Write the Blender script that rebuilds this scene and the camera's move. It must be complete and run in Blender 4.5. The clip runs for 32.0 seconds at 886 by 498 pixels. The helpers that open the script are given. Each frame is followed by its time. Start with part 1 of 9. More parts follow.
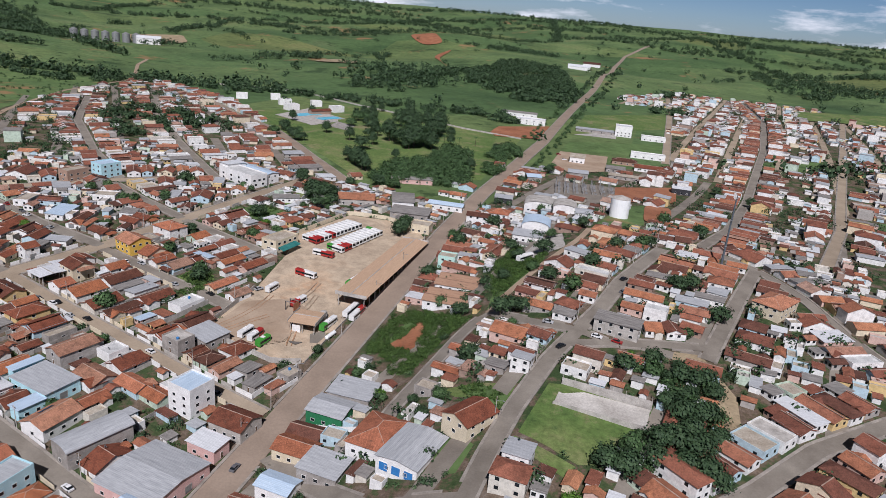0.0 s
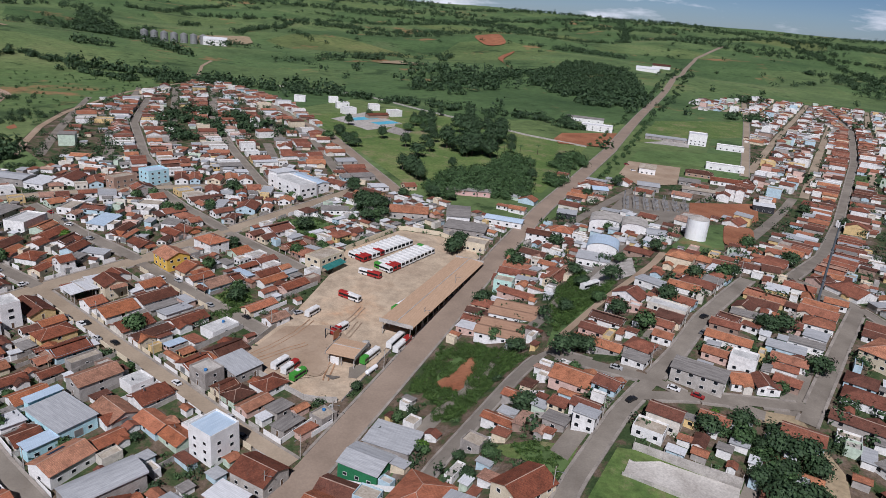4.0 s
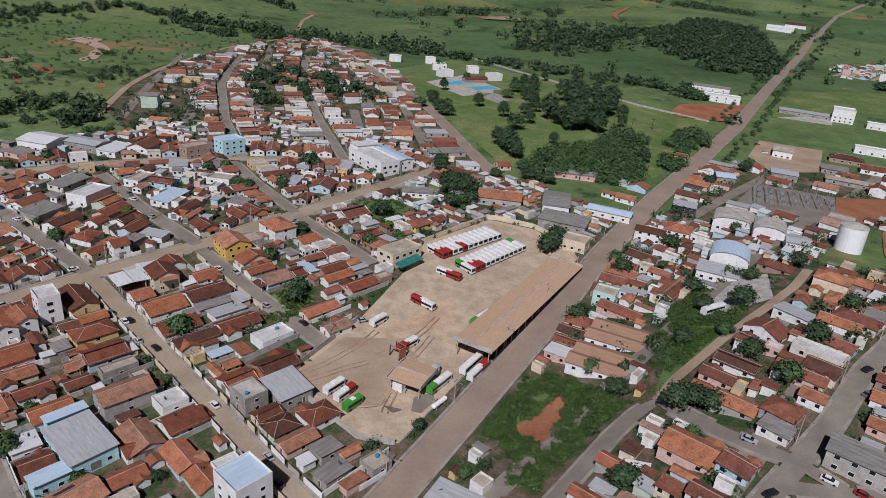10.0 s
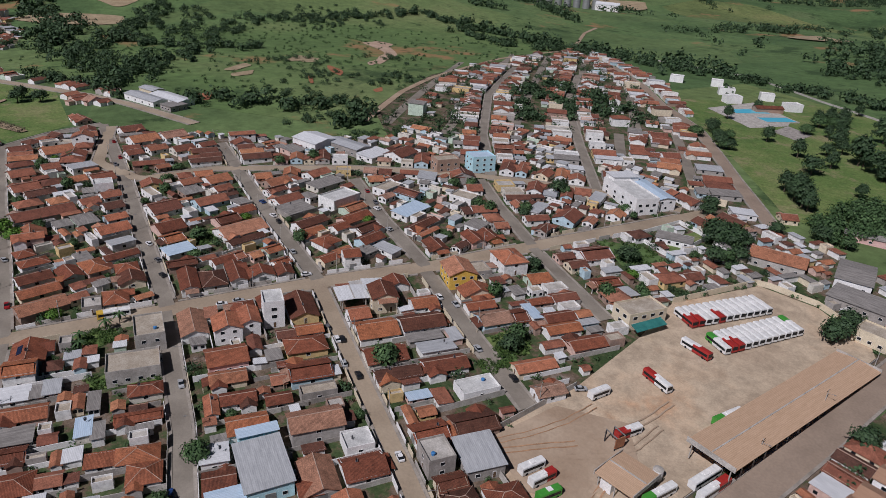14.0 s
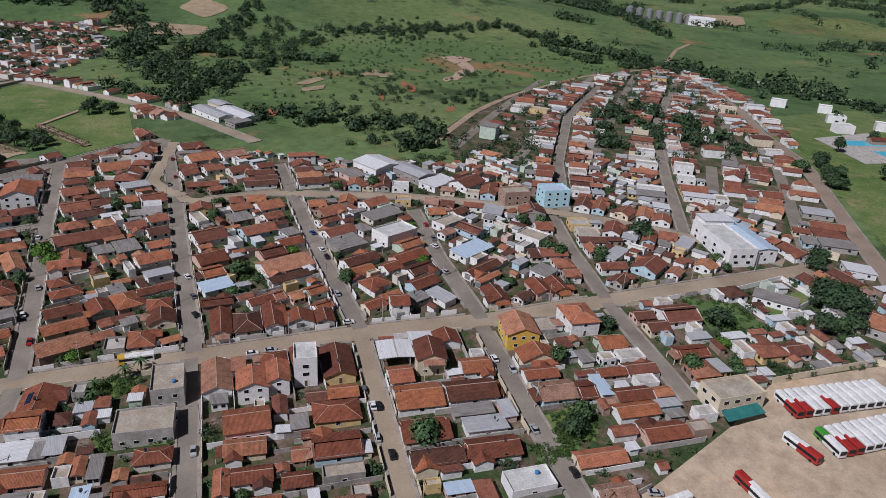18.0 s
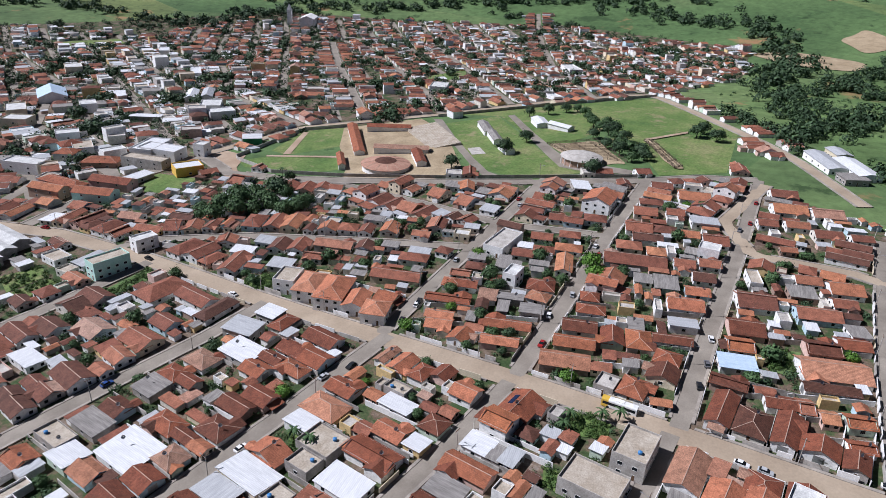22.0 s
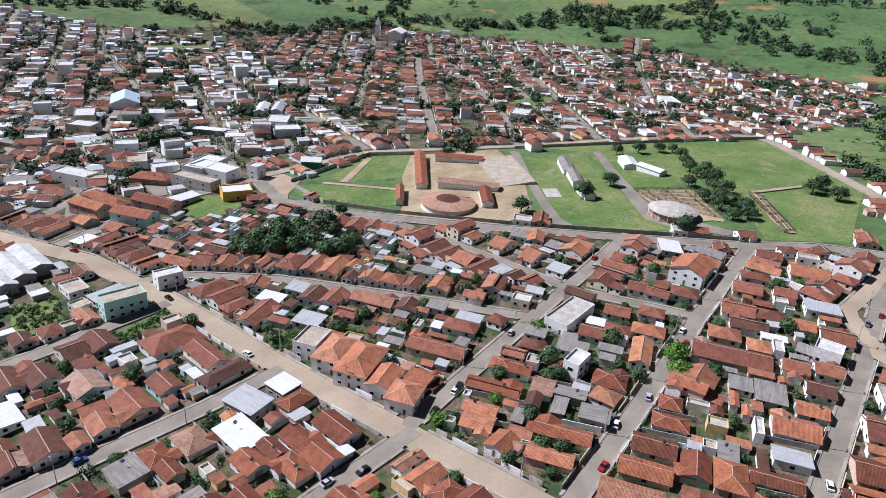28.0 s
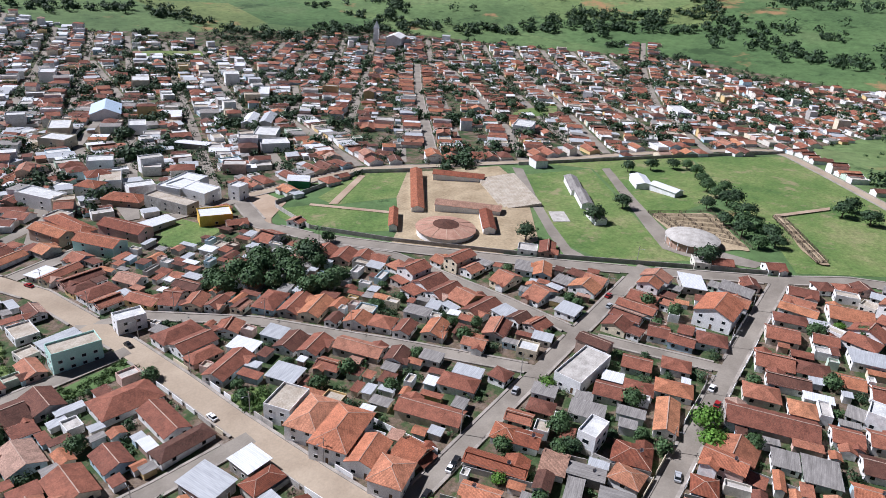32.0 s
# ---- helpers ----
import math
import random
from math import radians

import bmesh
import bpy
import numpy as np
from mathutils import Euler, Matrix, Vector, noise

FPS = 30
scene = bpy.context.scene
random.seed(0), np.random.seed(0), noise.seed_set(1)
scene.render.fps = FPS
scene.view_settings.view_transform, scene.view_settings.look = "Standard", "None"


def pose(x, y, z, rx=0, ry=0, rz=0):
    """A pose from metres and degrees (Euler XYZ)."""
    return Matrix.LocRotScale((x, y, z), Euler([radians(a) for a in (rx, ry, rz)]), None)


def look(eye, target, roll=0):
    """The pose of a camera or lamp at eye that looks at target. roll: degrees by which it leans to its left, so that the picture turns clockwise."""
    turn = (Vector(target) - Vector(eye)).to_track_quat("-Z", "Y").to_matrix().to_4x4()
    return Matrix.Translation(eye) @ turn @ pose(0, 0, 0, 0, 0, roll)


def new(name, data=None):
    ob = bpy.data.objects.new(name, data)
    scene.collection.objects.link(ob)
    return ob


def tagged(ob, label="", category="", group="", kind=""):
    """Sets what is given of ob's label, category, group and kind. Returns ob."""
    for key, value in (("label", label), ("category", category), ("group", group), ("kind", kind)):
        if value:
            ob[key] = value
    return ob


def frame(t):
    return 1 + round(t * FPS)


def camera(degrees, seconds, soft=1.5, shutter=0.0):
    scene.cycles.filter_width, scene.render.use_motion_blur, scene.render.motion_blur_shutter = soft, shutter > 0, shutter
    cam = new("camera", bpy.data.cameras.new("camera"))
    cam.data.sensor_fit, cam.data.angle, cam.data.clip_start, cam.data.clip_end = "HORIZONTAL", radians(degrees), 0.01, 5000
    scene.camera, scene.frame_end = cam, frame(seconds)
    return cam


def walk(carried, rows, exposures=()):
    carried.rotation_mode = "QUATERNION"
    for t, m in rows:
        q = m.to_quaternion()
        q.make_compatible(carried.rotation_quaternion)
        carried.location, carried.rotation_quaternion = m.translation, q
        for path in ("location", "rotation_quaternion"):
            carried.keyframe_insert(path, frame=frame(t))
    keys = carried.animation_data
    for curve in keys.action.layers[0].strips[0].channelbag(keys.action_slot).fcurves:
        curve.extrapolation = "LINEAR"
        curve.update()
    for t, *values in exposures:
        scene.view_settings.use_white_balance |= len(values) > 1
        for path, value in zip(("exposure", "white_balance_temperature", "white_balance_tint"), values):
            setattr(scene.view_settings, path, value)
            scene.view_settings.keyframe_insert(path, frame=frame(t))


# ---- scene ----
cam = camera(65.6, 32.0, soft=0.8)
METRES, EYE, TILT, LEAN, TURN = 277.7, 138.0, 3.3, 0.0, 15.5
ROWS = [
    (0.0, 0.0, 0.0, 0.0, 2.0, -22.73, -4.79),
    (0.5, 0.0001, 0.0142, -0.0003, 2.45, -22.78, -4.71),
    (1.0, 0.0005, 0.0285, -0.0016, 3.04, -22.79, -4.63),
    (1.5, 0.0005, 0.0425, -0.002, 3.66, -22.83, -4.54),
    (2.0, 0.0005, 0.0569, -0.0028, 4.29, -22.85, -4.45),
    (2.5, 0.0006, 0.0712, -0.0035, 4.95, -22.89, -4.38),
    (4.5, -0.0, 0.1292, -0.0063, 7.92, -23.0, -4.15),
    (5.0, -0.0006, 0.1444, -0.0065, 8.77, -22.28, -4.12),
    (5.5, -0.0012, 0.1588, -0.0072, 9.57, -21.48, -4.09),
    (6.0, -0.0018, 0.1737, -0.0078, 10.3, -21.45, -4.05),
    (6.5, -0.0033, 0.1887, -0.0084, 11.01, -21.46, -4.01),
    (7.0, -0.004, 0.2037, -0.0089, 11.7, -21.46, -3.94),
    (7.5, -0.0056, 0.2192, -0.0105, 12.36, -21.49, -3.91),
    (8.0, -0.0069, 0.2337, -0.0117, 12.98, -22.99, -3.81),
    (8.5, -0.0086, 0.2491, -0.0124, 13.61, -25.24, -3.72),
    (9.0, -0.0107, 0.2649, -0.0125, 14.25, -27.1, -3.63),
    (9.5, -0.013, 0.2805, -0.0131, 14.96, -27.21, -3.57),
    (10.0, -0.0156, 0.2961, -0.014, 15.68, -27.21, -3.53),
    (10.5, -0.0184, 0.3119, -0.0151, 16.4, -27.22, -3.52),
    (11.0, -0.0215, 0.3272, -0.0158, 17.35, -27.24, -3.44),
    (11.5, -0.0255, 0.3423, -0.017, 21.1, -27.37, -3.25),
    (12.0, -0.0282, 0.3583, -0.0181, 25.32, -27.5, -2.9),
    (12.5, -0.0313, 0.3739, -0.0177, 28.93, -27.6, -2.58),
    (13.0, -0.0357, 0.3902, -0.0201, 32.29, -27.57, -2.33),
    (13.5, -0.0414, 0.4058, -0.0205, 35.25, -27.56, -2.07),
    (14.0, -0.0469, 0.4217, -0.0216, 38.21, -27.49, -1.77),
    (14.5, -0.0532, 0.4371, -0.022, 41.49, -27.42, -1.55),
    (16.5, -0.0831, 0.4951, -0.0242, 44.69, -27.08, -1.41),
    (17.0, -0.092, 0.5088, -0.025, 44.7, -27.01, -1.38),
    (17.5, -0.1013, 0.5222, -0.0256, 44.72, -26.94, -1.36),
    (18.0, -0.1119, 0.5345, -0.0262, 45.09, -26.88, -1.38),
    (18.5, -0.1233, 0.5459, -0.0272, 50.22, -26.86, -1.08),
    (19.0, -0.1335, 0.5586, -0.0283, 57.44, -26.77, -0.69),
    (19.5, -0.144, 0.5714, -0.0294, 64.68, -26.61, -0.3),
    (20.0, -0.1563, 0.5826, -0.0316, 71.99, -26.35, 0.1),
    (20.5, -0.168, 0.5928, -0.0324, 79.3, -26.08, 0.43),
    (21.0, -0.1809, 0.6022, -0.0338, 86.57, -25.72, 0.71),
    (21.5, -0.1942, 0.6119, -0.0357, 92.51, -25.37, 0.86),
    (22.0, -0.2081, 0.6196, -0.037, 94.68, -25.18, 0.78),
    (22.5, -0.2222, 0.6247, -0.0378, 97.16, -25.01, 0.65),
    (23.0, -0.2369, 0.6288, -0.0383, 100.51, -24.82, 0.56),
    (23.5, -0.2519, 0.6334, -0.0388, 103.34, -24.66, 0.48),
    (24.0, -0.2669, 0.6364, -0.0392, 103.35, -24.56, 0.33),
    (24.5, -0.2821, 0.6382, -0.0392, 103.28, -24.49, 0.21),
    (25.0, -0.2975, 0.6391, -0.039, 103.25, -24.42, 0.03),
    (25.5, -0.3128, 0.6392, -0.0389, 103.2, -24.36, -0.12),
    (27.5, -0.374, 0.6353, -0.0399, 102.74, -24.12, -0.56),
    (28.0, -0.3896, 0.6336, -0.0403, 102.61, -24.06, -0.64),
    (28.5, -0.4053, 0.6317, -0.0407, 102.49, -24.02, -0.69),
    (29.0, -0.4207, 0.6293, -0.0409, 102.37, -23.99, -0.74),
    (29.5, -0.4365, 0.6269, -0.0412, 102.27, -23.97, -0.8),
    (30.0, -0.4521, 0.6242, -0.0414, 102.15, -23.94, -0.81),
    (30.5, -0.4678, 0.6218, -0.0415, 102.07, -23.93, -0.82),
    (31.0, -0.4836, 0.6189, -0.0415, 101.98, -23.91, -0.79),
    (31.5, -0.4992, 0.6156, -0.0415, 102.04, -23.9, -0.74),
    (32.0, -0.515, 0.6125, -0.0417, 102.74, -23.88, -0.72),
]
walk(cam, [(t, pose(0, 0, EYE, TILT, LEAN, TURN) @ pose(METRES * x, METRES * y, METRES * z, 90 + pitch, roll, yaw)) for t, x, y, z, yaw, pitch, roll in ROWS],
     exposures=[(0.0, -0.06, 5950, 18), (6.0, -0.24, 5850, 18), (9.0, -0.3, 5950, 18), (14.0, -0.42, 5980, 19), (17.0, -0.34, 5900, 19), (19.0, -0.3, 5850, 18), (21.0, 0.1, 5700, 17), (23.0, 0.49, 5700, 17), (32.0, 0.57, 5700, 17)])

# ---- light ----
SUN_EL, SHADOW_AZ = 47.0, 104.0
sun = new("sun", bpy.data.lights.new("sun", "SUN"))
sun.data.energy, sun.data.angle, sun.data.color = 5.0, radians(0.53), (1.0, 0.965, 0.91)
sun.matrix_world = look((0, 0, 900), (900 * math.cos(radians(SHADOW_AZ)) / math.tan(radians(SUN_EL)),
                                      900 * math.sin(radians(SHADOW_AZ)) / math.tan(radians(SUN_EL)), 0))
world = bpy.data.worlds.new("sky")
scene.world = world
world.use_nodes = True
wn, wl = world.node_tree.nodes, world.node_tree.links
wn.clear()
sky = wn.new("ShaderNodeTexSky")
sky.sky_type, sky.sun_disc = "NISHITA", False
sky.sun_elevation, sky.sun_rotation = radians(SUN_EL), radians(90 - (SHADOW_AZ + 180))
sky.air_density, sky.dust_density, sky.ozone_density, sky.altitude = 1.0, 0.05, 3.0, 900
coords, squash, cloud, veil, blend = (wn.new("ShaderNode" + k) for k in ("TexCoord", "Mapping", "TexNoise", "ValToRGB", "MixRGB"))
squash.inputs["Scale"].default_value = (1, 1, 4.5)
cloud.inputs["Scale"].default_value, cloud.inputs["Detail"].default_value, cloud.inputs["Roughness"].default_value = 4.2, 9, 0.6
veil.color_ramp.elements[0].position, veil.color_ramp.elements[1].position = 0.49, 0.61
blend.inputs["Color2"].default_value = (36.0, 36.5, 37.0, 1)
back = wn.new("ShaderNodeBackground")
back.inputs["Strength"].default_value = 0.025
wl.new(coords.outputs["Generated"], squash.inputs["Vector"])
wl.new(squash.outputs["Vector"], cloud.inputs["Vector"])
wl.new(cloud.outputs["Fac"], veil.inputs["Fac"])
# cumulus crowd towards the horizon, clear blue overhead
height, thin, cover = (wn.new("ShaderNode" + k) for k in ("SeparateXYZ", "MapRange", "Math"))
for slot, v in (("From Min", 0.04), ("From Max", 0.26), ("To Min", 1.0), ("To Max", 0.05)):
    thin.inputs[slot].default_value = v
cover.operation = "MULTIPLY"
wl.new(coords.outputs["Generated"], height.inputs["Vector"])
wl.new(height.outputs["Z"], thin.inputs["Value"])
wl.new(veil.outputs["Color"], cover.inputs[0])
wl.new(thin.outputs["Result"], cover.inputs[1])
wl.new(cover.outputs["Value"], blend.inputs["Fac"])
deep = wn.new("ShaderNodeMixRGB")
deep.blend_type = "MULTIPLY"
deep.inputs["Fac"].default_value = 1.0
deep.inputs["Color2"].default_value = (0.5, 0.66, 0.92, 1)
# the clear air is brightest low down
low, bright = wn.new("ShaderNodeMapRange"), wn.new("ShaderNodeMixRGB")
for slot, v in (("From Min", 0.02), ("From Max", 0.3), ("To Min", 2.4), ("To Max", 0.5)):
    low.inputs[slot].default_value = v
bright.blend_type = "MULTIPLY"
bright.inputs["Fac"].default_value = 1.0
wl.new(height.outputs["Z"], low.inputs["Value"])
wl.new(low.outputs["Result"], bright.inputs["Color2"])
wl.new(sky.outputs["Color"], deep.inputs["Color1"])
wl.new(deep.outputs["Color"], bright.inputs["Color1"])
wl.new(bright.outputs["Color"], blend.inputs["Color1"])
wl.new(blend.outputs["Color"], back.inputs["Color"])
wl.new(back.outputs["Background"], wn.new("ShaderNodeOutputWorld").inputs["Surface"])


# ---- materials ----
class Mat:
    """A principled material and short ways to wire it."""

    def __init__(self, name, rough=0.8, metal=0.0):
        self.m = bpy.data.materials.new(name)
        self.m.use_nodes = True
        self.t = self.m.node_tree
        self.b = self.t.nodes["Principled BSDF"]
        self.b.inputs["Roughness"].default_value = rough
        self.b.inputs["Metallic"].default_value = metal
        self.b.inputs["Specular IOR Level"].default_value = 0.25

    def n(self, kind, **kw):
        return self.t.nodes.new("ShaderNode" + kind)

    def link(self, a, b):
        self.t.links.new(a, b)

    def coord(self, which="Object", scale=(1, 1, 1), turn=0.0):
        c, mp = self.n("TexCoord"), self.n("Mapping")
        mp.inputs["Scale"].default_value = scale
        mp.inputs["Rotation"].default_value = (0, 0, turn)
        self.link(c.outputs[which], mp.inputs["Vector"])
        return mp.outputs["Vector"]

    def place(self):
        return self.n("NewGeometry").outputs["Position"]

    def noise(self, vec, scale, detail=4.0, rough=0.6):
        k = self.n("TexNoise")
        k.inputs["Scale"].default_value, k.inputs["Detail"].default_value, k.inputs["Roughness"].default_value = scale, detail, rough
        self.link(vec, k.inputs["Vector"])
        return k.outputs["Fac"]

    def ramp(self, fac, stops, kind="LINEAR"):
        k = self.n("ValToRGB")
        cr = k.color_ramp
        cr.interpolation = kind
        while len(cr.elements) < len(stops):
            cr.elements.new(0.5)
        for e, (p, c) in zip(cr.elements, stops):
            e.position = p
            e.color = (c, c, c, 1) if isinstance(c, (int, float)) else (*c, 1)
        self.link(fac, k.inputs["Fac"])
        return k.outputs["Color"]

    def mix(self, fac, a, b, mode="MIX"):
        k = self.n("MixRGB")
        k.blend_type = mode
        for v, s in ((fac, "Fac"), (a, "Color1"), (b, "Color2")):
            if isinstance(v, (int, float)):
                k.inputs[s].default_value = v if s == "Fac" else (v, v, v, 1)
            elif isinstance(v, tuple):
                k.inputs[s].default_value = (*v, 1)
            else:
                self.link(v, k.inputs[s])
        return k.outputs["Color"]

    def colour(self, c):
        if isinstance(c, tuple):
            self.b.inputs["Base Color"].default_value = (*c, 1)
        else:
            self.link(c, self.b.inputs["Base Color"])
        return self

    def bump(self, fac, strength=0.4, dist=0.05):
        k = self.n("Bump")
        k.inputs["Strength"].default_value, k.inputs["Distance"].default_value = strength, dist
        self.link(fac, k.inputs["Height"])
        self.link(k.outputs["Normal"], self.b.inputs["Normal"])
        return self


def varied(name, dark, light, fine=3.0, broad=0.15, rough=0.85, metal=0.0, which="place", bump=0.25, grain=(0.72, 1.2)):
    """A colour that wanders between two tones at two sizes, with a fine relief."""
    m = Mat(name, rough, metal)
    v = m.place() if which == "place" else m.coord(which)
    a = m.ramp(m.noise(v, broad, 5), [(0.32, dark), (0.68, light)])
    g = m.ramp(m.noise(v, fine, 4), [(0.25, grain[0]), (0.75, grain[1])])
    m.colour(m.mix(1.0, a, g, "MULTIPLY"))
    if bump:
        m.bump(m.noise(v, fine * 1.7, 3), bump)
    return m.m


ROOF_STOPS = [(0.0, (0.09, 0.04, 0.027)), (0.16, (0.145, 0.05, 0.029)), (0.42, (0.19, 0.061, 0.034)), (0.62, (0.245, 0.08, 0.042)),
              (0.78, (0.29, 0.104, 0.054)), (0.88, (0.35, 0.126, 0.057)), (0.97, (0.31, 0.18, 0.125))]


NEW_STOPS = [(0.0, (0.33, 0.12, 0.066)), (0.4, (0.39, 0.145, 0.078)), (0.8, (0.45, 0.18, 0.098)), (1.0, (0.42, 0.21, 0.13))]


def tile_roof(name, stuff=False, stops=ROOF_STOPS):
    m = Mat(name, 0.85)
    rnd = m.n("NewGeometry").outputs["Random Per Island"] if stuff else m.n("ObjectInfo").outputs["Random"]
    base = m.ramp(rnd, stops)
    v = m.place()
    stain = m.ramp(m.noise(v, 0.35, 6, 0.7), [(0.3, 0.55), (0.55, 1.0), (0.8, 1.25)])
    speck = m.ramp(m.noise(v, 2.6, 3, 0.7), [(0.25, 0.52), (0.75, 1.45)])
    col = m.mix(1.0, m.mix(1.0, base, stain, "MULTIPLY"), speck, "MULTIPLY")
    lichen = m.ramp(m.noise(v, 0.8, 6, 0.75), [(0.56, 0.0), (0.72, 0.55)])
    col = m.mix(lichen, col, (0.1, 0.07, 0.05))
    if not stuff:
        w = m.n("TexWave")
        w.wave_type, w.bands_direction = "BANDS", "X"
        w.inputs["Scale"].default_value, w.inputs["Distortion"].default_value = 0.95, 0.6
        m.link(m.coord("Object"), w.inputs["Vector"])
        col = m.mix(1.0, col, m.ramp(w.outputs["Fac"], [(0.0, 0.72), (0.6, 1.1)]), "MULTIPLY")
        m.bump(w.outputs["Fac"], 0.5, 0.06)
    return m.colour(col).m


WALL_STOPS = [(0.0, (0.8, 0.79, 0.76)), (0.4, (0.66, 0.62, 0.54)), (0.48, (0.72, 0.62, 0.46)), (0.55, (0.4, 0.37, 0.34)), (0.62, (0.64, 0.45, 0.38)),
              (0.68, (0.48, 0.62, 0.68)), (0.74, (0.8, 0.79, 0.77)), (0.88, (0.52, 0.62, 0.5)), (0.91, (0.34, 0.24, 0.19)), (0.95, (0.68, 0.5, 0.24))]


def plaster(name, stuff=False, stops=WALL_STOPS):
    m = Mat(name, 0.9)
    rnd = m.n("NewGeometry").outputs["Random Per Island"] if stuff else m.n("ObjectInfo").outputs["Random"]
    base = m.ramp(rnd, stops, "CONSTANT")
    v = m.place()
    grime = m.ramp(m.noise(v, 0.7, 6, 0.7), [(0.3, 0.66), (0.6, 1.0)])
    fine = m.ramp(m.noise(v, 5, 3), [(0.3, 0.88), (0.7, 1.06)])
    return m.colour(m.mix(1.0, m.mix(1.0, base, grime, "MULTIPLY"), fine, "MULTIPLY")).m


def sheet_metal(name, dark, light, rough=0.55, metal=0.0, turn=0.0):
    """Ribbed roofing sheets with streaks down the slope."""
    m = Mat(name, rough, metal)
    v = m.coord("Object")
    a = m.ramp(m.noise(m.coord("Object", (0.25, 1.6, 1)), 0.8, 5, 0.65), [(0.3, dark), (0.7, light)])
    g = m.ramp(m.noise(v, 4, 3), [(0.3, 0.85), (0.7, 1.08)])
    w = m.n("TexWave")
    w.wave_type, w.bands_direction = "BANDS", "Y"
    w.inputs["Scale"].default_value = 0.6
    m.link(v, w.inputs["Vector"])
    col = m.mix(1.0, m.mix(1.0, a, g, "MULTIPLY"), m.ramp(w.outputs["Fac"], [(0, 0.9), (0.5, 1.04)]), "MULTIPLY")
    return m.colour(col).bump(w.outputs["Fac"], 0.3, 0.04).m


M = {}
# duller than ROOF_STOPS: some distance haze is put into the tile colour
HAZED_STOPS = [(0.0, (0.095, 0.045, 0.032)), (0.25, (0.16, 0.063, 0.042)), (0.5, (0.205, 0.077, 0.049)), (0.75, (0.26, 0.1, 0.061)), (0.92, (0.325, 0.137, 0.082)), (1.0, (0.35, 0.23, 0.175))]
M["tile"], M["tile_far"] = tile_roof("clay_tiles"), tile_roof("clay_tiles_far", True, HAZED_STOPS)
M["tile_new"], M["tile_new_far"] = tile_roof("new_clay_tiles", False, NEW_STOPS), tile_roof("new_clay_tiles_far", True, [(0.0, (0.27, 0.11, 0.065)), (0.6, (0.36, 0.145, 0.075)), (1.0, (0.42, 0.19, 0.1))])
M["wall"], M["wall_far"] = plaster("plaster"), plaster("plaster_far", True)
M["white"] = varied("white_plaster", (0.66, 0.65, 0.63), (0.8, 0.79, 0.77), 4, 0.3)
M["cream"] = varied("cream_plaster", (0.55, 0.47, 0.34), (0.66, 0.58, 0.43), 4, 0.3)
M["yellow"] = varied("yellow_plaster", (0.6, 0.37, 0.06), (0.68, 0.45, 0.1), 4, 0.3)
M["pink"] = varied("pink_plaster", (0.55, 0.34, 0.31), (0.66, 0.44, 0.4), 4, 0.3)
M["green"] = varied("green_paint", (0.02, 0.14, 0.06), (0.03, 0.19, 0.08), 4, 0.3)
M["skyblue"] = varied("light_blue_plaster", (0.38, 0.62, 0.68), (0.48, 0.7, 0.75), 4, 0.3)
M["mint"] = varied("mint_plaster", (0.4, 0.62, 0.55), (0.5, 0.7, 0.62), 4, 0.3)
M["brown"] = varied("brown_plaster", (0.3, 0.2, 0.15), (0.4, 0.27, 0.2), 4, 0.3)
M["cement"] = varied("bare_cement", (0.22, 0.2, 0.18), (0.38, 0.35, 0.32), 3, 0.35)
M["concrete"] = varied("stained_concrete", (0.3, 0.28, 0.25), (0.5, 0.47, 0.43), 2.5, 0.3)
M["zinc"] = sheet_metal("zinc_sheet", (0.3, 0.31, 0.32), (0.46, 0.47, 0.48))
M["fibre"] = sheet_metal("fibre_cement_sheet", (0.14, 0.13, 0.12), (0.3, 0.28, 0.26), 0.9)
M["whitesheet"] = sheet_metal("white_sheet", (0.5, 0.51, 0.52), (0.68, 0.69, 0.7))
M["bluesheet"] = sheet_metal("pale_blue_sheet", (0.36, 0.47, 0.58), (0.5, 0.6, 0.7))
M["dusty"] = sheet_metal("dusty_brown_sheet", (0.43, 0.29, 0.185), (0.51, 0.35, 0.235), 0.95)
M["dustbrown"] = sheet_metal("weathered_brown_sheet", (0.27, 0.16, 0.105), (0.37, 0.23, 0.15), 0.95)
M["dirtyroof"] = varied("dusty_slab", (0.3, 0.25, 0.19), (0.45, 0.4, 0.33), 2, 0.25)
M["paleslab"] = varied("pale_stained_slab", (0.4, 0.4, 0.39), (0.6, 0.6, 0.58), 2, 0.3)
M["teal"] = varied("teal_awning", (0.02, 0.13, 0.12), (0.04, 0.2, 0.18), 4, 0.4)
M["pane"] = Mat("window_glass", 0.08).colour((0.012, 0.015, 0.018)).m
M["doorwood"] = varied("door_wood", (0.1, 0.06, 0.035), (0.16, 0.1, 0.06), 6, 1.0, which="Object")
M["bluedoor"] = varied("blue_shutter", (0.03, 0.16, 0.42), (0.05, 0.22, 0.5), 5, 0.5)
M["steel"] = varied("galvanised_steel", (0.3, 0.3, 0.3), (0.42, 0.42, 0.42), 5, 0.5, 0.5, 0.6)
M["dark"] = varied("dark_grey_paint", (0.03, 0.03, 0.035), (0.05, 0.05, 0.055), 5, 0.5, 0.6)
M["rubber"] = Mat("rubber", 0.9).colour((0.015, 0.015, 0.016)).m
M["tankblue"] = Mat("blue_plastic", 0.5).colour((0.05, 0.18, 0.4)).m
M["solar"] = Mat("solar_cells", 0.25).colour((0.012, 0.018, 0.045)).m
M["water"] = Mat("pool_water", 0.08).colour((0.1, 0.48, 0.62)).m
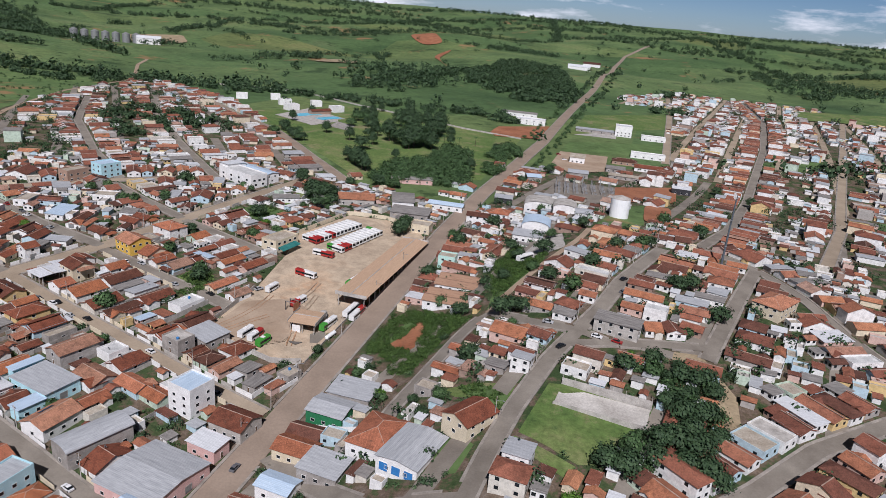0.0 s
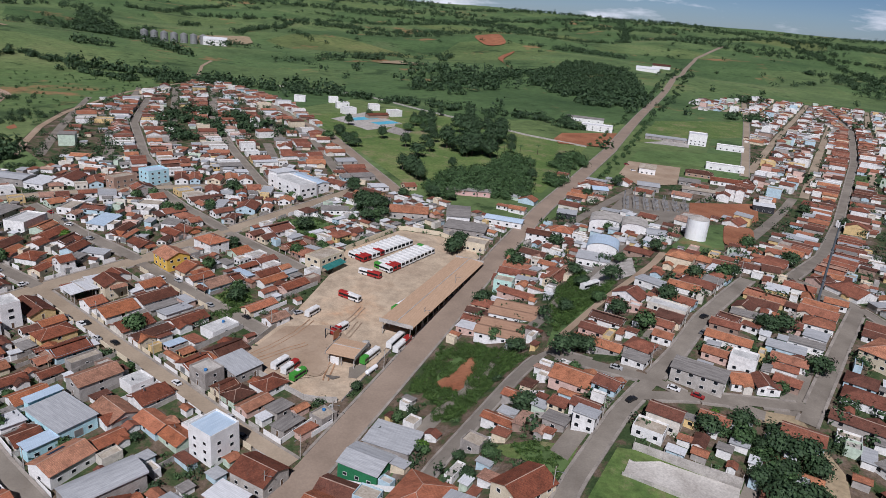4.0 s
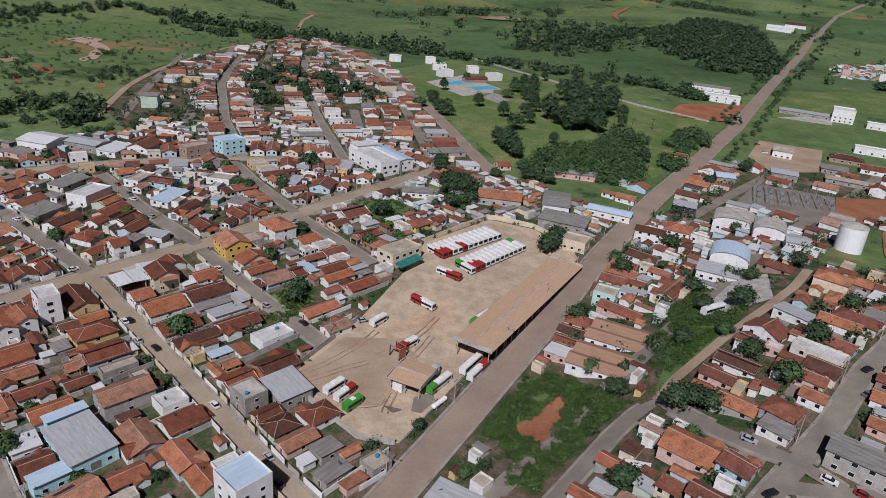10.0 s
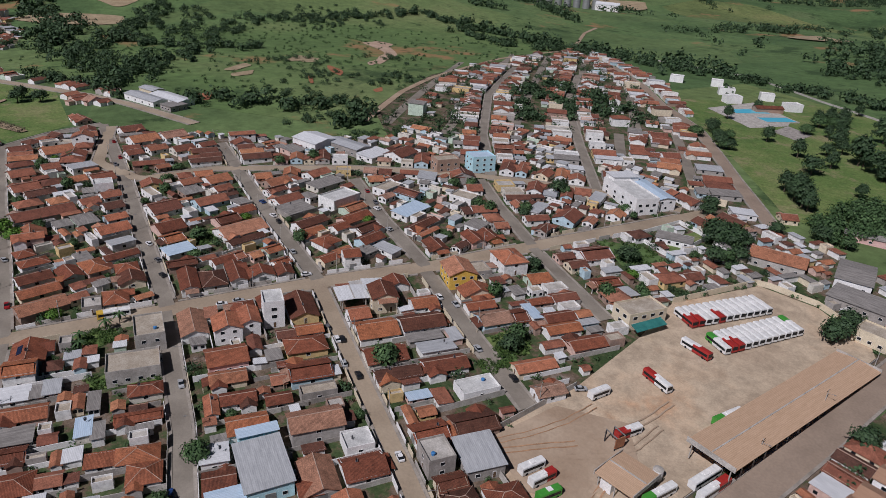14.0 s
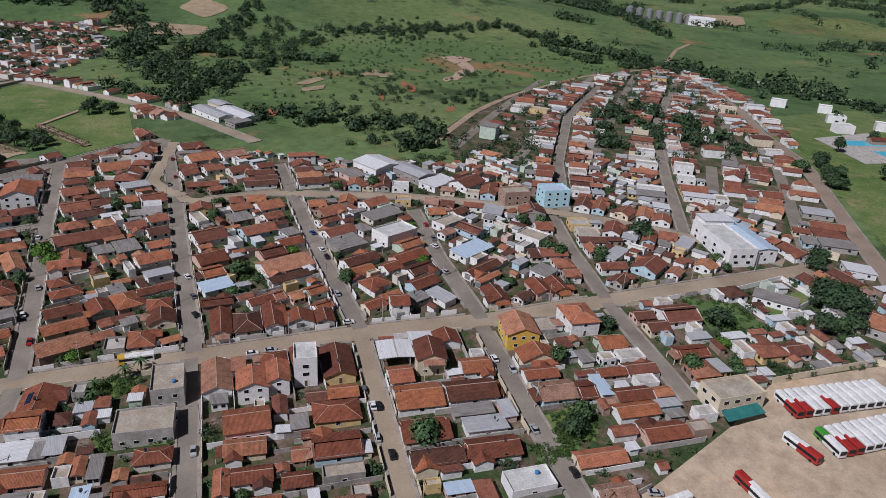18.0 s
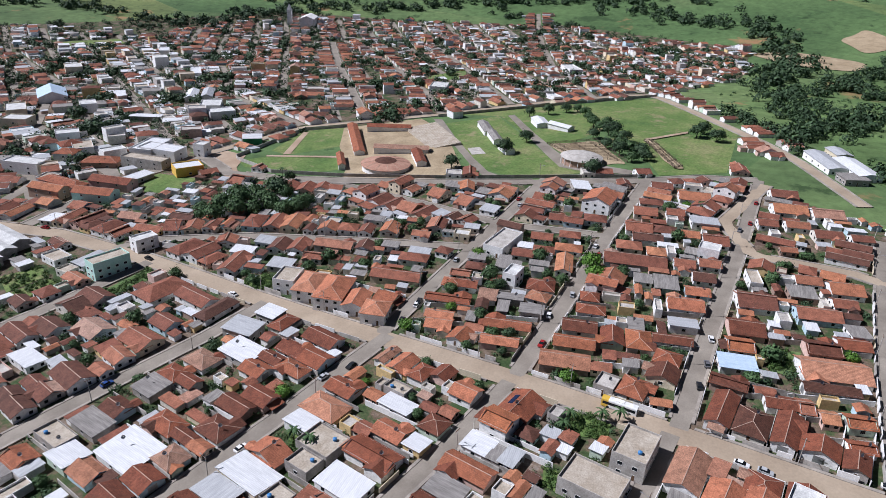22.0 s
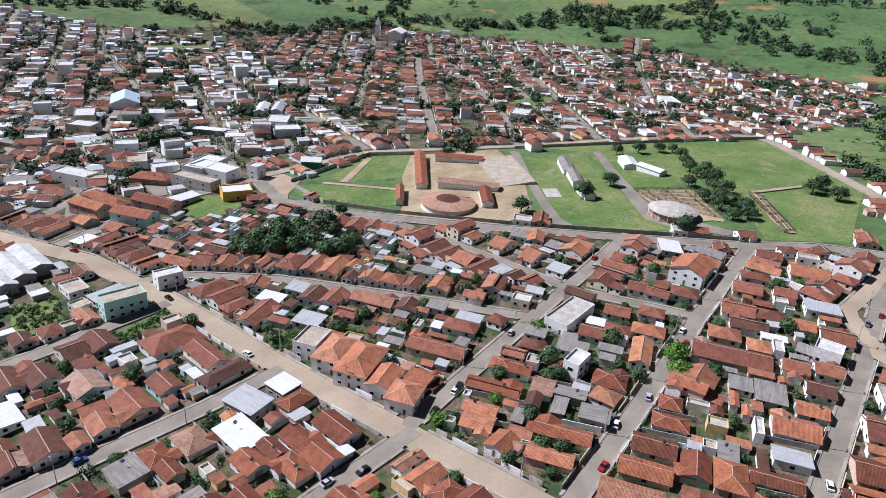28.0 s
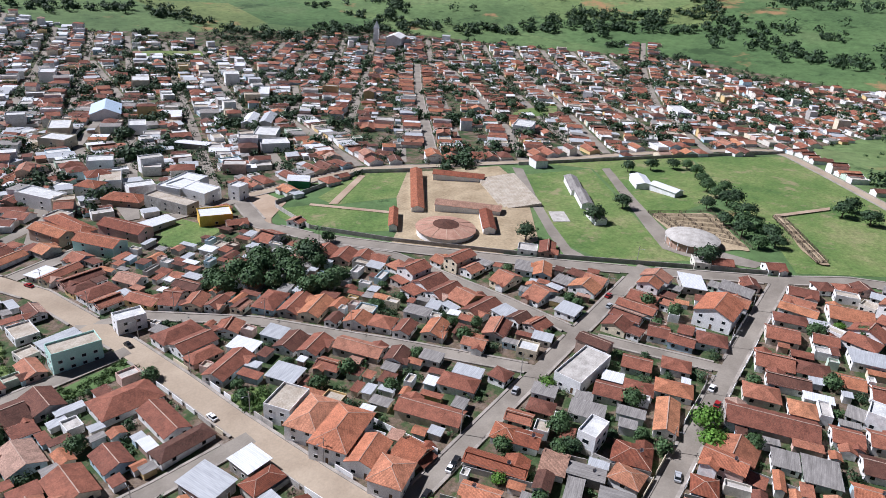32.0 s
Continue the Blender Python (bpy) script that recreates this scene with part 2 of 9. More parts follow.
M["bark"] = varied("bark", (0.06, 0.045, 0.03), (0.13, 0.1, 0.075), 8, 1.0, which="Object")
M["dirtroad"] = varied("dusty_road", (0.265, 0.208, 0.148), (0.37, 0.3, 0.22), 1.2, 0.05, bump=0.06, grain=(0.88, 1.1))
M["mainroad"] = varied("worn_dusty_asphalt", (0.23, 0.177, 0.135), (0.31, 0.24, 0.183), 1.2, 0.06, bump=0.06, grain=(0.88, 1.1))
M["asphalt"] = varied("worn_cobbles", (0.165, 0.143, 0.117), (0.262, 0.232, 0.192), 1.8, 0.08, bump=0.06, grain=(0.88, 1.1))
M["path"] = varied("dirt_path", (0.28, 0.2, 0.135), (0.4, 0.31, 0.225), 1.0, 0.06, bump=0.06, grain=(0.88, 1.1))
M["kerb"] = varied("pavement_concrete", (0.2, 0.176, 0.15), (0.335, 0.3, 0.26), 1.6, 0.2, bump=0.06, grain=(0.88, 1.1))
M["redsoil"] = varied("red_soil", (0.24, 0.09, 0.045), (0.36, 0.16, 0.085), 0.8, 0.06)
M["drysoil"] = varied("dry_soil", (0.25, 0.19, 0.115), (0.39, 0.31, 0.2), 0.8, 0.08)
M["fadedtile"] = varied("faded_tiles", (0.3, 0.16, 0.11), (0.42, 0.25, 0.18), 3, 0.3)
M["courtslab"] = varied("worn_court_concrete", (0.4, 0.37, 0.33), (0.58, 0.55, 0.5), 1.5, 0.12)
M["mastpaint"] = varied("dark_mast_paint", (0.07, 0.085, 0.1), (0.12, 0.14, 0.16), 4, 0.5, 0.5)
M["silopaint"] = varied("white_steel_paint", (0.76, 0.77, 0.77), (0.84, 0.84, 0.83), 1.5, 0.15, 0.5, bump=0.05, grain=(0.94, 1.04))
M["churned"] = varied("churned_orange_soil", (0.27, 0.155, 0.085), (0.4, 0.24, 0.14), 0.9, 0.2)
M["wetsoil"] = varied("wet_grey_soil", (0.09, 0.08, 0.07), (0.17, 0.15, 0.13), 0.9, 0.2, 0.45)
M["ridge"] = varied("pale_ridge_mortar", (0.3, 0.2, 0.15), (0.46, 0.34, 0.27), 3, 0.4)
M["clayterrace"] = varied("clay_terrace", (0.36, 0.25, 0.18), (0.48, 0.36, 0.27), 1.2, 0.08)


def lot_soil():
    m = Mat("yard_gravel", 0.95)
    v = m.place()
    a = m.ramp(m.noise(v, 0.03, 6, 0.62), [(0.3, (0.36, 0.28, 0.2)), (0.5, (0.45, 0.36, 0.26)), (0.62, (0.47, 0.35, 0.24)), (0.7, (0.48, 0.29, 0.17))])
    s = m.ramp(m.noise(v, 0.18, 6, 0.75), [(0.35, 0.75), (0.6, 1.1)])
    f = m.ramp(m.noise(v, 1.6, 4), [(0.3, 0.88), (0.7, 1.1)])
    return m.colour(m.mix(1.0, m.mix(1.0, a, s, "MULTIPLY"), f, "MULTIPLY")).m


def yard_ground():
    """Back yards: bare earth, trodden concrete and weeds in patches."""
    m = Mat("back_yards", 0.95)
    v = m.place()
    a = m.ramp(m.noise(v, 0.11, 6, 0.7), [(0.4, (0.035, 0.06, 0.02)), (0.47, (0.06, 0.08, 0.032)), (0.53, (0.12, 0.086, 0.058)), (0.61, (0.16, 0.12, 0.09)), (0.73, (0.25, 0.22, 0.19))])
    f = m.ramp(m.noise(v, 1.1, 5, 0.7), [(0.3, 0.6), (0.7, 1.25)])
    return m.colour(m.mix(1.0, a, f, "MULTIPLY")).bump(m.noise(v, 1.5, 4), 0.5, 0.2).m


def pasture(name, tones, earth=0.0, dots=True, fields=False):
    """Grassland: broad tones, tufts, bare earth, bushes and, farther off, a patchwork of fields."""
    m = Mat(name, 0.95)
    v = m.place()
    a = m.ramp(m.noise(v, 0.0045, 7, 0.6), tones)
    if fields:
        cells = m.n("TexVoronoi")
        cells.inputs["Scale"].default_value, cells.inputs["Randomness"].default_value = 0.0032, 0.9
        m.link(v, cells.inputs["Vector"])
        sep = m.n("SeparateXYZ")
        m.link(cells.outputs["Color"], sep.inputs["Vector"])
        tone = m.ramp(sep.outputs["X"], [(0.0, (0.62, 0.72, 0.62)), (0.3, (0.85, 0.92, 0.8)), (0.55, (1.02, 1.0, 0.9)), (0.75, (1.12, 1.06, 0.95)), (0.93, (1.2, 1.06, 0.9)), (1.0, (1.35, 1.02, 0.85))])
        a = m.mix(0.9, a, tone, "MULTIPLY")
    f = m.ramp(m.noise(v, 0.09, 7, 0.75), [(0.3, 0.62), (0.7, 1.3)])
    col = m.mix(1.0, a, f, "MULTIPLY")
    if earth:
        col = m.mix(m.ramp(m.noise(v, 0.006, 8, 0.68), [(1 - earth, 0.0), (1.06 - earth, 0.8)]), col, (0.3, 0.16, 0.08))
    if dots:
        col = m.mix(m.ramp(m.noise(v, 0.035, 5, 0.7), [(0.6, 0.0), (0.67, 0.8)]), col, (0.022, 0.045, 0.014))
        col = m.mix(m.ramp(m.noise(v, 0.0075, 7, 0.72), [(0.585, 0.0), (0.64, 0.85)]), col, (0.03, 0.058, 0.02))
    return m.colour(col).bump(m.noise(v, 0.4, 5), 0.4, 0.4).m


M["lot"], M["yard"] = lot_soil(), yard_ground()
M["pasture"] = pasture("pasture", [(0.28, (0.045, 0.085, 0.034)), (0.42, (0.08, 0.13, 0.052)), (0.56, (0.11, 0.17, 0.068)), (0.72, (0.145, 0.18, 0.084))], 0.4, fields=True)


def lawn():
    """Uneven grass: lush and dry patches, thin spots, trodden streaks."""
    m = Mat("lawn", 0.95)
    v = m.place()
    a = m.ramp(m.noise(v, 0.028, 8, 0.68), [(0.3, (0.06, 0.115, 0.03)), (0.45, (0.1, 0.158, 0.042)), (0.57, (0.14, 0.185, 0.058)), (0.7, (0.205, 0.205, 0.092))])
    f = m.ramp(m.noise(v, 0.5, 6, 0.75), [(0.28, 0.55), (0.72, 1.35)])
    col = m.mix(1.0, a, f, "MULTIPLY")
    col = m.mix(m.ramp(m.noise(v, 0.05, 9, 0.74), [(0.54, 0.0), (0.64, 0.75)]), col, (0.26, 0.21, 0.125))
    col = m.mix(m.ramp(m.noise(v, 0.16, 6, 0.7), [(0.6, 0.0), (0.7, 0.7)]), col, (0.045, 0.08, 0.025))
    return m.colour(col).bump(m.noise(v, 0.9, 5), 0.5, 0.3).m


M["lawn"] = lawn()
M["scrub"] = pasture("scrub", [(0.3, (0.065, 0.11, 0.036)), (0.5, (0.1, 0.16, 0.053)), (0.7, (0.145, 0.185, 0.072))], 0.43)


def leaves(name, tones):
    m = Mat(name, 0.7)
    rnd = m.n("NewGeometry").outputs["Random Per Island"]
    v = m.place()
    col = m.mix(1.0, m.ramp(rnd, tones), m.ramp(m.noise(v, 0.25, 3), [(0.3, 0.7), (0.7, 1.3)]), "MULTIPLY")
    return m.colour(col).m


M["leaf"] = leaves("leaves", [(0.0, (0.028, 0.058, 0.02)), (0.6, (0.05, 0.096, 0.034)), (1.0, (0.083, 0.14, 0.052))])
M["leaf_dark"] = leaves("dark_leaves", [(0.0, (0.02, 0.042, 0.018)), (0.6, (0.036, 0.068, 0.028)), (1.0, (0.058, 0.098, 0.042))])
M["leaf_bright"] = leaves("bright_leaves", [(0.0, (0.045, 0.11, 0.012)), (0.6, (0.08, 0.17, 0.02)), (1.0, (0.12, 0.22, 0.04))])
M["weed"] = leaves("weeds", [(0.0, (0.024, 0.052, 0.011)), (0.6, (0.05, 0.098, 0.02)), (1.0, (0.09, 0.14, 0.034))])


# ---- land ----
GC = (3.34, -14.44, 17.99, -4.27, 3.48, -1.53, 3.51, 0.10, 3.94, -2.43)


def step(a, b, x):
    t = np.clip((x - a) / (b - a), 0, 1)
    return t * t * (3 - 2 * t)


MOUNDS = ((-1260, 610, 44, 190), (-1090, 900, 30, 200), (-1480, 330, 34, 200), (-1700, 60, 46, 260), (-1560, -430, 34, 230), (-1800, 900, 40, 300), (-480, 1250, 16, 200))


def land(x, y):
    """Height of the ground: the town's slope, then rolling hills out to the high plain."""
    x, y = np.asarray(x, float), np.asarray(y, float)
    u, v = 2.2 * np.tanh((x + 250) / 660), 2.2 * np.tanh((y - 150) / 660)
    near = sum(c * b for c, b in zip(GC, (1 + 0 * u, u, v, u * u, u * v, v * v, u ** 3, u * u * v, u * v * v, v ** 3)))
    near = near + 27 * step(-100, -10, x) * (1 - step(300, 600, y))
    r = np.hypot(x + 250, y - 150)
    hills = np.sin(x / 310 + 1.0) * np.cos(y / 270 + 0.4) + 0.5 * np.sin(x / 143 + y / 190) + 0.35 * np.cos(x / 97 - y / 120 + 2)
    mounds = sum(h * np.exp(-((x - cx) ** 2 + (y - cy) ** 2) / (2 * w * w)) for cx, cy, h, w in MOUNDS)
    return mounds + near * (1 - step(700, 1500, r)) + 5 * step(700, 1500, r) + 118 * step(1500, 4800, r) + 15 * hills * step(900, 1900, r) * (1 - 0.7 * step(3300, 4700, r))


def lz(x, y):
    return float(land(x, y))


class Geo:
    """Vertices, faces and material slots of one mesh in the making."""

    def __init__(self):
        self.v, self.f, self.s = [], [], []

    def add(self, vs, fs, slot=0):
        k = len(self.v)
        self.v.extend(vs)
        self.f.extend(tuple(i + k for i in f) for f in fs)
        self.s.extend([slot] * len(fs))

    def box(self, x0, x1, y0, y1, z0, z1, slot=0, bottom=True):
        vs = [(x, y, z) for z in (z0, z1) for x, y in ((x0, y0), (x1, y0), (x1, y1), (x0, y1))]
        fs = [(0, 1, 5, 4), (1, 2, 6, 5), (2, 3, 7, 6), (3, 0, 4, 7), (4, 5, 6, 7)]
        self.add(vs, fs + ([(3, 2, 1, 0)] if bottom else []), slot)

    def tube(self, a, b, r0, r1, n=8, slot=0, caps=True):
        a, b = Vector(a), Vector(b)
        q = (b - a).to_track_quat("Z", "Y")
        vs = []
        for p, r in ((a, r0), (b, r1)):
            vs += [tuple(p + q @ Vector((r * math.cos(2 * math.pi * i / n), r * math.sin(2 * math.pi * i / n), 0))) for i in range(n)]
        fs = [(i, (i + 1) % n, n + (i + 1) % n, n + i) for i in range(n)]
        if caps:
            fs += [tuple(range(n - 1, -1, -1)), tuple(range(n, 2 * n))]
        self.add(vs, fs, slot)

    def mesh(self, name, *mats):
        me = bpy.data.meshes.new(name)
        me.from_pydata(self.v, [], self.f)
        for k in mats:
            me.materials.append(M[k] if isinstance(k, str) else k)
        if len(mats) > 1:
            me.polygons.foreach_set("material_index", self.s)
        return me


def part(name, geo, mats, parent, label="", m=None):
    me = geo.mesh(name, *((mats,) if isinstance(mats, str) else mats)) if isinstance(geo, Geo) else geo
    ob = new(name, me)
    ob.parent = parent
    if m is not None:
        ob.matrix_local = m
    return tagged(ob, label)


def thing(name, m, label, category, group=""):
    ob = new(name)
    ob.matrix_basis = m
    ob.empty_display_size = 0.5
    return tagged(ob, label, category, group)


def structure(name, geo, mats, label, category="ground"):
    return tagged(new(name, geo.mesh(name, *((mats,) if isinstance(mats, str) else mats))), label, category, "", "structure")


def sheet():
    k = np.sinh(np.linspace(-1, 1, 281) * 4.3)
    k = k / k[-1] * 4900
    X, Y = np.meshgrid(k - 300, k + 250, indexing="ij")
    n = len(k)
    me = bpy.data.meshes.new("ground")
    idx = np.arange(n * n).reshape(n, n)
    quads = np.stack([idx[:-1, :-1], idx[1:, :-1], idx[1:, 1:], idx[:-1, 1:]], -1).reshape(-1, 4)
    me.from_pydata(np.stack([X, Y, land(X, Y)], -1).reshape(-1, 3).tolist(), [], quads.tolist())
    me.polygons.foreach_set("use_smooth", [True] * len(quads))
    me.materials.append(M["pasture"])
    tagged(new("ground", me), "rolling green pasture land with bare red patches", "ground", "", "structure")


sheet()


def inside(poly, x, y):
    x, y = np.asarray(x, float), np.asarray(y, float)
    hit = np.zeros(x.shape, bool)
    for (ax, ay), (bx, by) in zip(poly, poly[1:] + poly[:1]):
        if ay != by:
            hit ^= ((ay > y) != (by > y)) & (x < (bx - ax) * (y - ay) / (by - ay) + ax)
    return hit


def drape(name, poly, lift, mat, label, category="ground", cell=16.0):
    """A convex or gently hollow patch of ground that follows the land."""
    bm = bmesh.new()
    bm.faces.new([bm.verts.new((x, y, 0)) for x, y in poly])
    bmesh.ops.triangulate(bm, faces=bm.faces[:])
    xs, ys = [p[0] for p in poly], [p[1] for p in poly]
    for axis, lo, hi in ((0, min(xs), max(xs)), (1, min(ys), max(ys))):
        c = lo + cell
        while c < hi:
            co, no = [0, 0, 0], [0, 0, 0]
            co[axis], no[axis] = c, 1
            bmesh.ops.bisect_plane(bm, geom=bm.verts[:] + bm.edges[:] + bm.faces[:], plane_co=co, plane_no=no)
            c += cell
    for v in bm.verts:
        v.co.z = lz(v.co.x, v.co.y) + lift
    bmesh.ops.recalc_face_normals(bm, faces=bm.faces[:])
    if sum(f.normal.z for f in bm.faces) < 0:
        bmesh.ops.reverse_faces(bm, faces=bm.faces[:])
    me = bpy.data.meshes.new(name)
    bm.to_mesh(me)
    bm.free()
    me.materials.append(M[mat])
    return tagged(new(name, me), label, category, "", "structure")


def resample(line, gap):
    p = np.array(line, float)
    d = np.r_[0, np.cumsum(np.hypot(*np.diff(p, axis=0).T))]
    s = np.linspace(0, d[-1], max(2, int(d[-1] / gap) + 1))
    return np.stack([np.interp(s, d, p[:, 0]), np.interp(s, d, p[:, 1])], -1), s


def normals(p):
    g = np.gradient(p, axis=0)
    g /= np.hypot(g[:, 0], g[:, 1])[:, None] + 1e-9
    return g, np.stack([-g[:, 1], g[:, 0]], -1)


def ribbon(name, line, offs, lifts, mat, label, category="road", gap=6.0):
    """A strip along a line, with offsets across it and a lift for each."""
    p, _ = resample(line, gap)
    _, nn = normals(p)
    g, k = Geo(), len(offs)
    vs = []
    for a, b in zip(p, nn):
        for o, l in zip(offs, lifts):
            q = a + b * o
            vs.append((q[0], q[1], lz(q[0], q[1]) + l))
    g.add(vs, [(i * k + j, i * k + k + j, i * k + k + j + 1, i * k + j + 1)[::-1] for i in range(len(p) - 1) for j in range(k - 1)])
    return structure(name, g, mat, label, category)


TOWN_W = [(-104, 90), (-104, 425), (-200, 440), (-330, 560), (-412, 300), (-505, 190), (-495, 150), (-445, 20), (-425, -75), (-455, -150), (-350, -260), (-180, -200), (-110, -60)]
TOWN_FAR = [(-455, -150), (-600, -37), (-755, 128), (-900, 200), (-1100, 215), (-1230, -40), (-1150, -520), (-1000, -640), (-720, -800), (-500, -440), (-350, -260)]
TOWN_HILL = [(-330, 560), (-345, 470), (-400, 340), (-470, 370), (-560, 485), (-690, 660), (-640, 800), (-560, 745)]
TOWN_E = [(-100, 100), (120, 130), (175, 330), (170, 560), (20, 640), (-60, 600), (-98, 440)]
TOWN_NE = [(25, 640), (170, 560), (330, 640), (420, 1250), (260, 1480), (30, 1480)]
for n, (poly, lab) in enumerate(((TOWN_W, "bare earth and weeds of the back yards"), (TOWN_FAR, "earth between the far houses"), (TOWN_HILL, "earth between the hillside houses"),
                                 (TOWN_E, "weedy earth of the eastern yards"), (TOWN_NE, "pale earth of the new quarter"),
                                 ([(-500, -440), (-720, -800), (-800, -795), (-780, -940), (-640, -870), (-500, -640), (-395, -435)], "earth between the houses at the edge of town"))):
    drape("ground_yards_%d" % (n + 1), poly, 0.05 + 0.004 * n, "yard", lab, cell=7 if n == 3 else 30)

# roads: name -> line, half width, surface, pavements
STREETS = {
    "main": ([(-104, -60), (-104, 100), (-103.5, 180), (-103.3, 236), (-103.4, 300), (-105.5, 380), (-105, 470), (-101, 560), (-98, 690), (-104, 950), (-113, 1450), (-130, 2250), (-122, 2640), (-50, 3050)], 5.1, "mainroad", True),
    "ave": ([(-300, -330), (-322, -190), (-327, -127), (-319, -66), (-312, -30), (-306.5, -5), (-303.3, 12), (-299, 35), (-295, 60), (-285.5, 117), (-275.7, 164), (-263.8, 220), (-249.7, 270), (-241.5, 316), (-230.7, 374), (-222, 425)], 4.3, "dirtroad", True),
    "s1": ([(-297, 61), (-346, 67), (-420, 76), (-476, 82)], 2.8, "asphalt", True),
    "s2": ([(-288, 114), (-337, 120), (-406, 127), (-488, 137)], 2.8, "asphalt", True),
    "s3": ([(-278, 166), (-332, 173), (-401, 183), (-512, 197)], 2.8, "asphalt", True),
    "s4": ([(-266, 221.5), (-323, 228), (-385, 237), (-440, 246)], 2.8, "asphalt", True),
    "s5": ([(-252, 264.5), (-300, 273), (-350, 286)], 2.8, "asphalt", True),
    "s6": ([(-243, 317), (-283, 331), (-316, 346)], 2.6, "asphalt", True),
    "upper": ([(-505, 200), (-440, 178), (-405, 190), (-400, 228), (-366, 291), (-340, 326), (-316, 353), (-272, 391), (-232, 412)], 3.2, "dirtroad", True),
    "d0": ([(-284, 113), (-249, 104), (-231, 98), (-150, 75), (-110, 64)], 2.7, "asphalt", True),
    "d1": ([(-275, 164), (-243, 157), (-211, 150), (-186, 142), (-140, 130), (-110, 122)], 2.7, "asphalt", True),
    "d2": ([(-262, 220), (-207, 206), (-162, 195), (-135, 188), (-110, 183)], 2.7, "dirtroad", True),
    "d3": ([(-248, 262), (-200, 250), (-163, 242)], 2.8, "asphalt", True),
    "d4": ([(-240, 315), (-183, 300)], 2.6, "asphalt", True),
    "dm1": ([(-297, 64), (-275, 58), (-244, 50), (-215, 41), (-140, 18)], 2.9, "asphalt", True),
    "dm2": ([(-303, 8), (-275, 0), (-240, -13), (-196, -28), (-130, -48)], 2.9, "asphalt", True),
    "dm3": ([(-317, -62), (-270, -74), (-200, -96)], 2.9, "asphalt", True),
    "t1": ([(-318, -92), (-336, -78), (-354, -37), (-366, 19), (-375, 70)], 2.5, "asphalt", True),
    "t2": ([(-420, -68), (-430, -22), (-415, 40), (-404, 76), (-406, 126)], 2.5, "asphalt", True),
    "stad": ([(-330, -150), (-400, -150), (-450, -135), (-428, -100), (-429, -66), (-438, -26), (-452, 26), (-468, 76), (-490, 136), (-506, 165), (-512, 197)], 3.8, "asphalt", True),
    "stadback": ([(-452, -138), (-535, -112), (-602, -37), (-690, 42), (-742, 98), (-752, 114), (-738, 129), (-700, 150), (-650, 177), (-600, 204), (-560, 222), (-520, 235), (-486, 246)], 3.4, "dirtroad", True),
    "valley": ([(-590, -90), (-720, -172), (-839, -245), (-1000, -340)], 3.2, "asphalt", True),
    "r2": ([(-29, 146), (-27.5, 168), (-25, 190), (-18.7, 223.4), (-11.7, 246.9), (-5.6, 268.8), (1.1, 301.2), (9.9, 330.3), (18.7, 360)], 2.7, "asphalt", True),
    "r3": ([(36, 247), (38.5, 257), (52.2, 309.8), (63.9, 353.2), (38.4, 377), (58.6, 440.2), (83.4, 565), (123, 805), (160, 1105), (161, 1430)], 2.6, "asphalt", True),
    "r5": ([(22, 670), (28, 1110), (26, 1500)], 3.2, "dirtroad", True),
    "r6": ([(103.6, 388.4), (138.6, 511), (191, 759), (311, 1316)], 3.2, "dirtroad", True),
    "r7": ([(63.9, 353.2), (80.7, 325.2), (92.9, 292.1), (116.4, 249.4)], 2.5, "asphalt", True),
    "r8": ([(24, 152), (47, 180), (67.2, 207.5), (95.5, 234.2)], 2.7, "asphalt", True),
    "r2b": ([(-15.8, 234.9), (8.3, 246.8), (38.1, 256.9)], 2.3, "asphalt", True),
    "r10": ([(-98, 165), (-54.8, 144.4), (-31, 147)], 3.0, "asphalt", True),
    "r9": ([(-67.9, 181.9), (-66.6, 196.6), (-62.3, 221.2), (-57.7, 247.3), (-54.6, 258), (-50.7, 265.3), (-39.5, 256.8), (-30.7, 251.5), (-21.2, 247.8), (-11.7, 246.9)], 2.4, "asphalt", True),
    "r9b": ([(-50.7, 265.3), (-48.7, 277.8), (-38.7, 309), (-30.1, 332.3), (-23.6, 355), (-20.7, 376.6)], 1.9, "path", False),
    "r2c": ([(-11.7, 246.9), (0.5, 242.9), (11.6, 246.6), (23.8, 245)], 2.2, "asphalt", True),
    "park": ([(-196, 437), (-247, 483), (-323, 556), (-390, 600), (-453, 656), (-554, 732), (-690, 815)], 3.8, "mainroad", True),
    "hill2": ([(-272, 392), (-330, 440), (-420, 520), (-520, 640)], 2.4, "asphalt", True),
    "hill3": ([(-316, 354), (-380, 400), (-470, 480), (-580, 610)], 2.4, "asphalt", True),
    "far1": ([(-700, -590), (-600, -420), (-470, -300), (-400, -160)], 3.2, "asphalt", False),
    "far2": ([(-760, -350), (-690, -290), (-620, -240), (-540, -116)], 3.2, "asphalt", False),
    "far3": ([(-1290, -110), (-1170, -80), (-900, 0), (-760, 110)], 3.4, "asphalt", False),
    "far4": ([(-1040, -320), (-950, -250), (-700, -80), (-612, -32)], 3.2, "asphalt", False),
    "far5": ([(-990, -170), (-870, -100), (-665, 12)], 3.2, "asphalt", False),
    "far6": ([(-990, -90), (-820, 30), (-712, 76)], 3.2, "asphalt", False),
    "dirt1": ([(-440, 345), (-506, 419), (-549, 479), (-640, 640), (-700, 820), (-821, 975), (-865, 1052)], 2.6, "path", False),
}
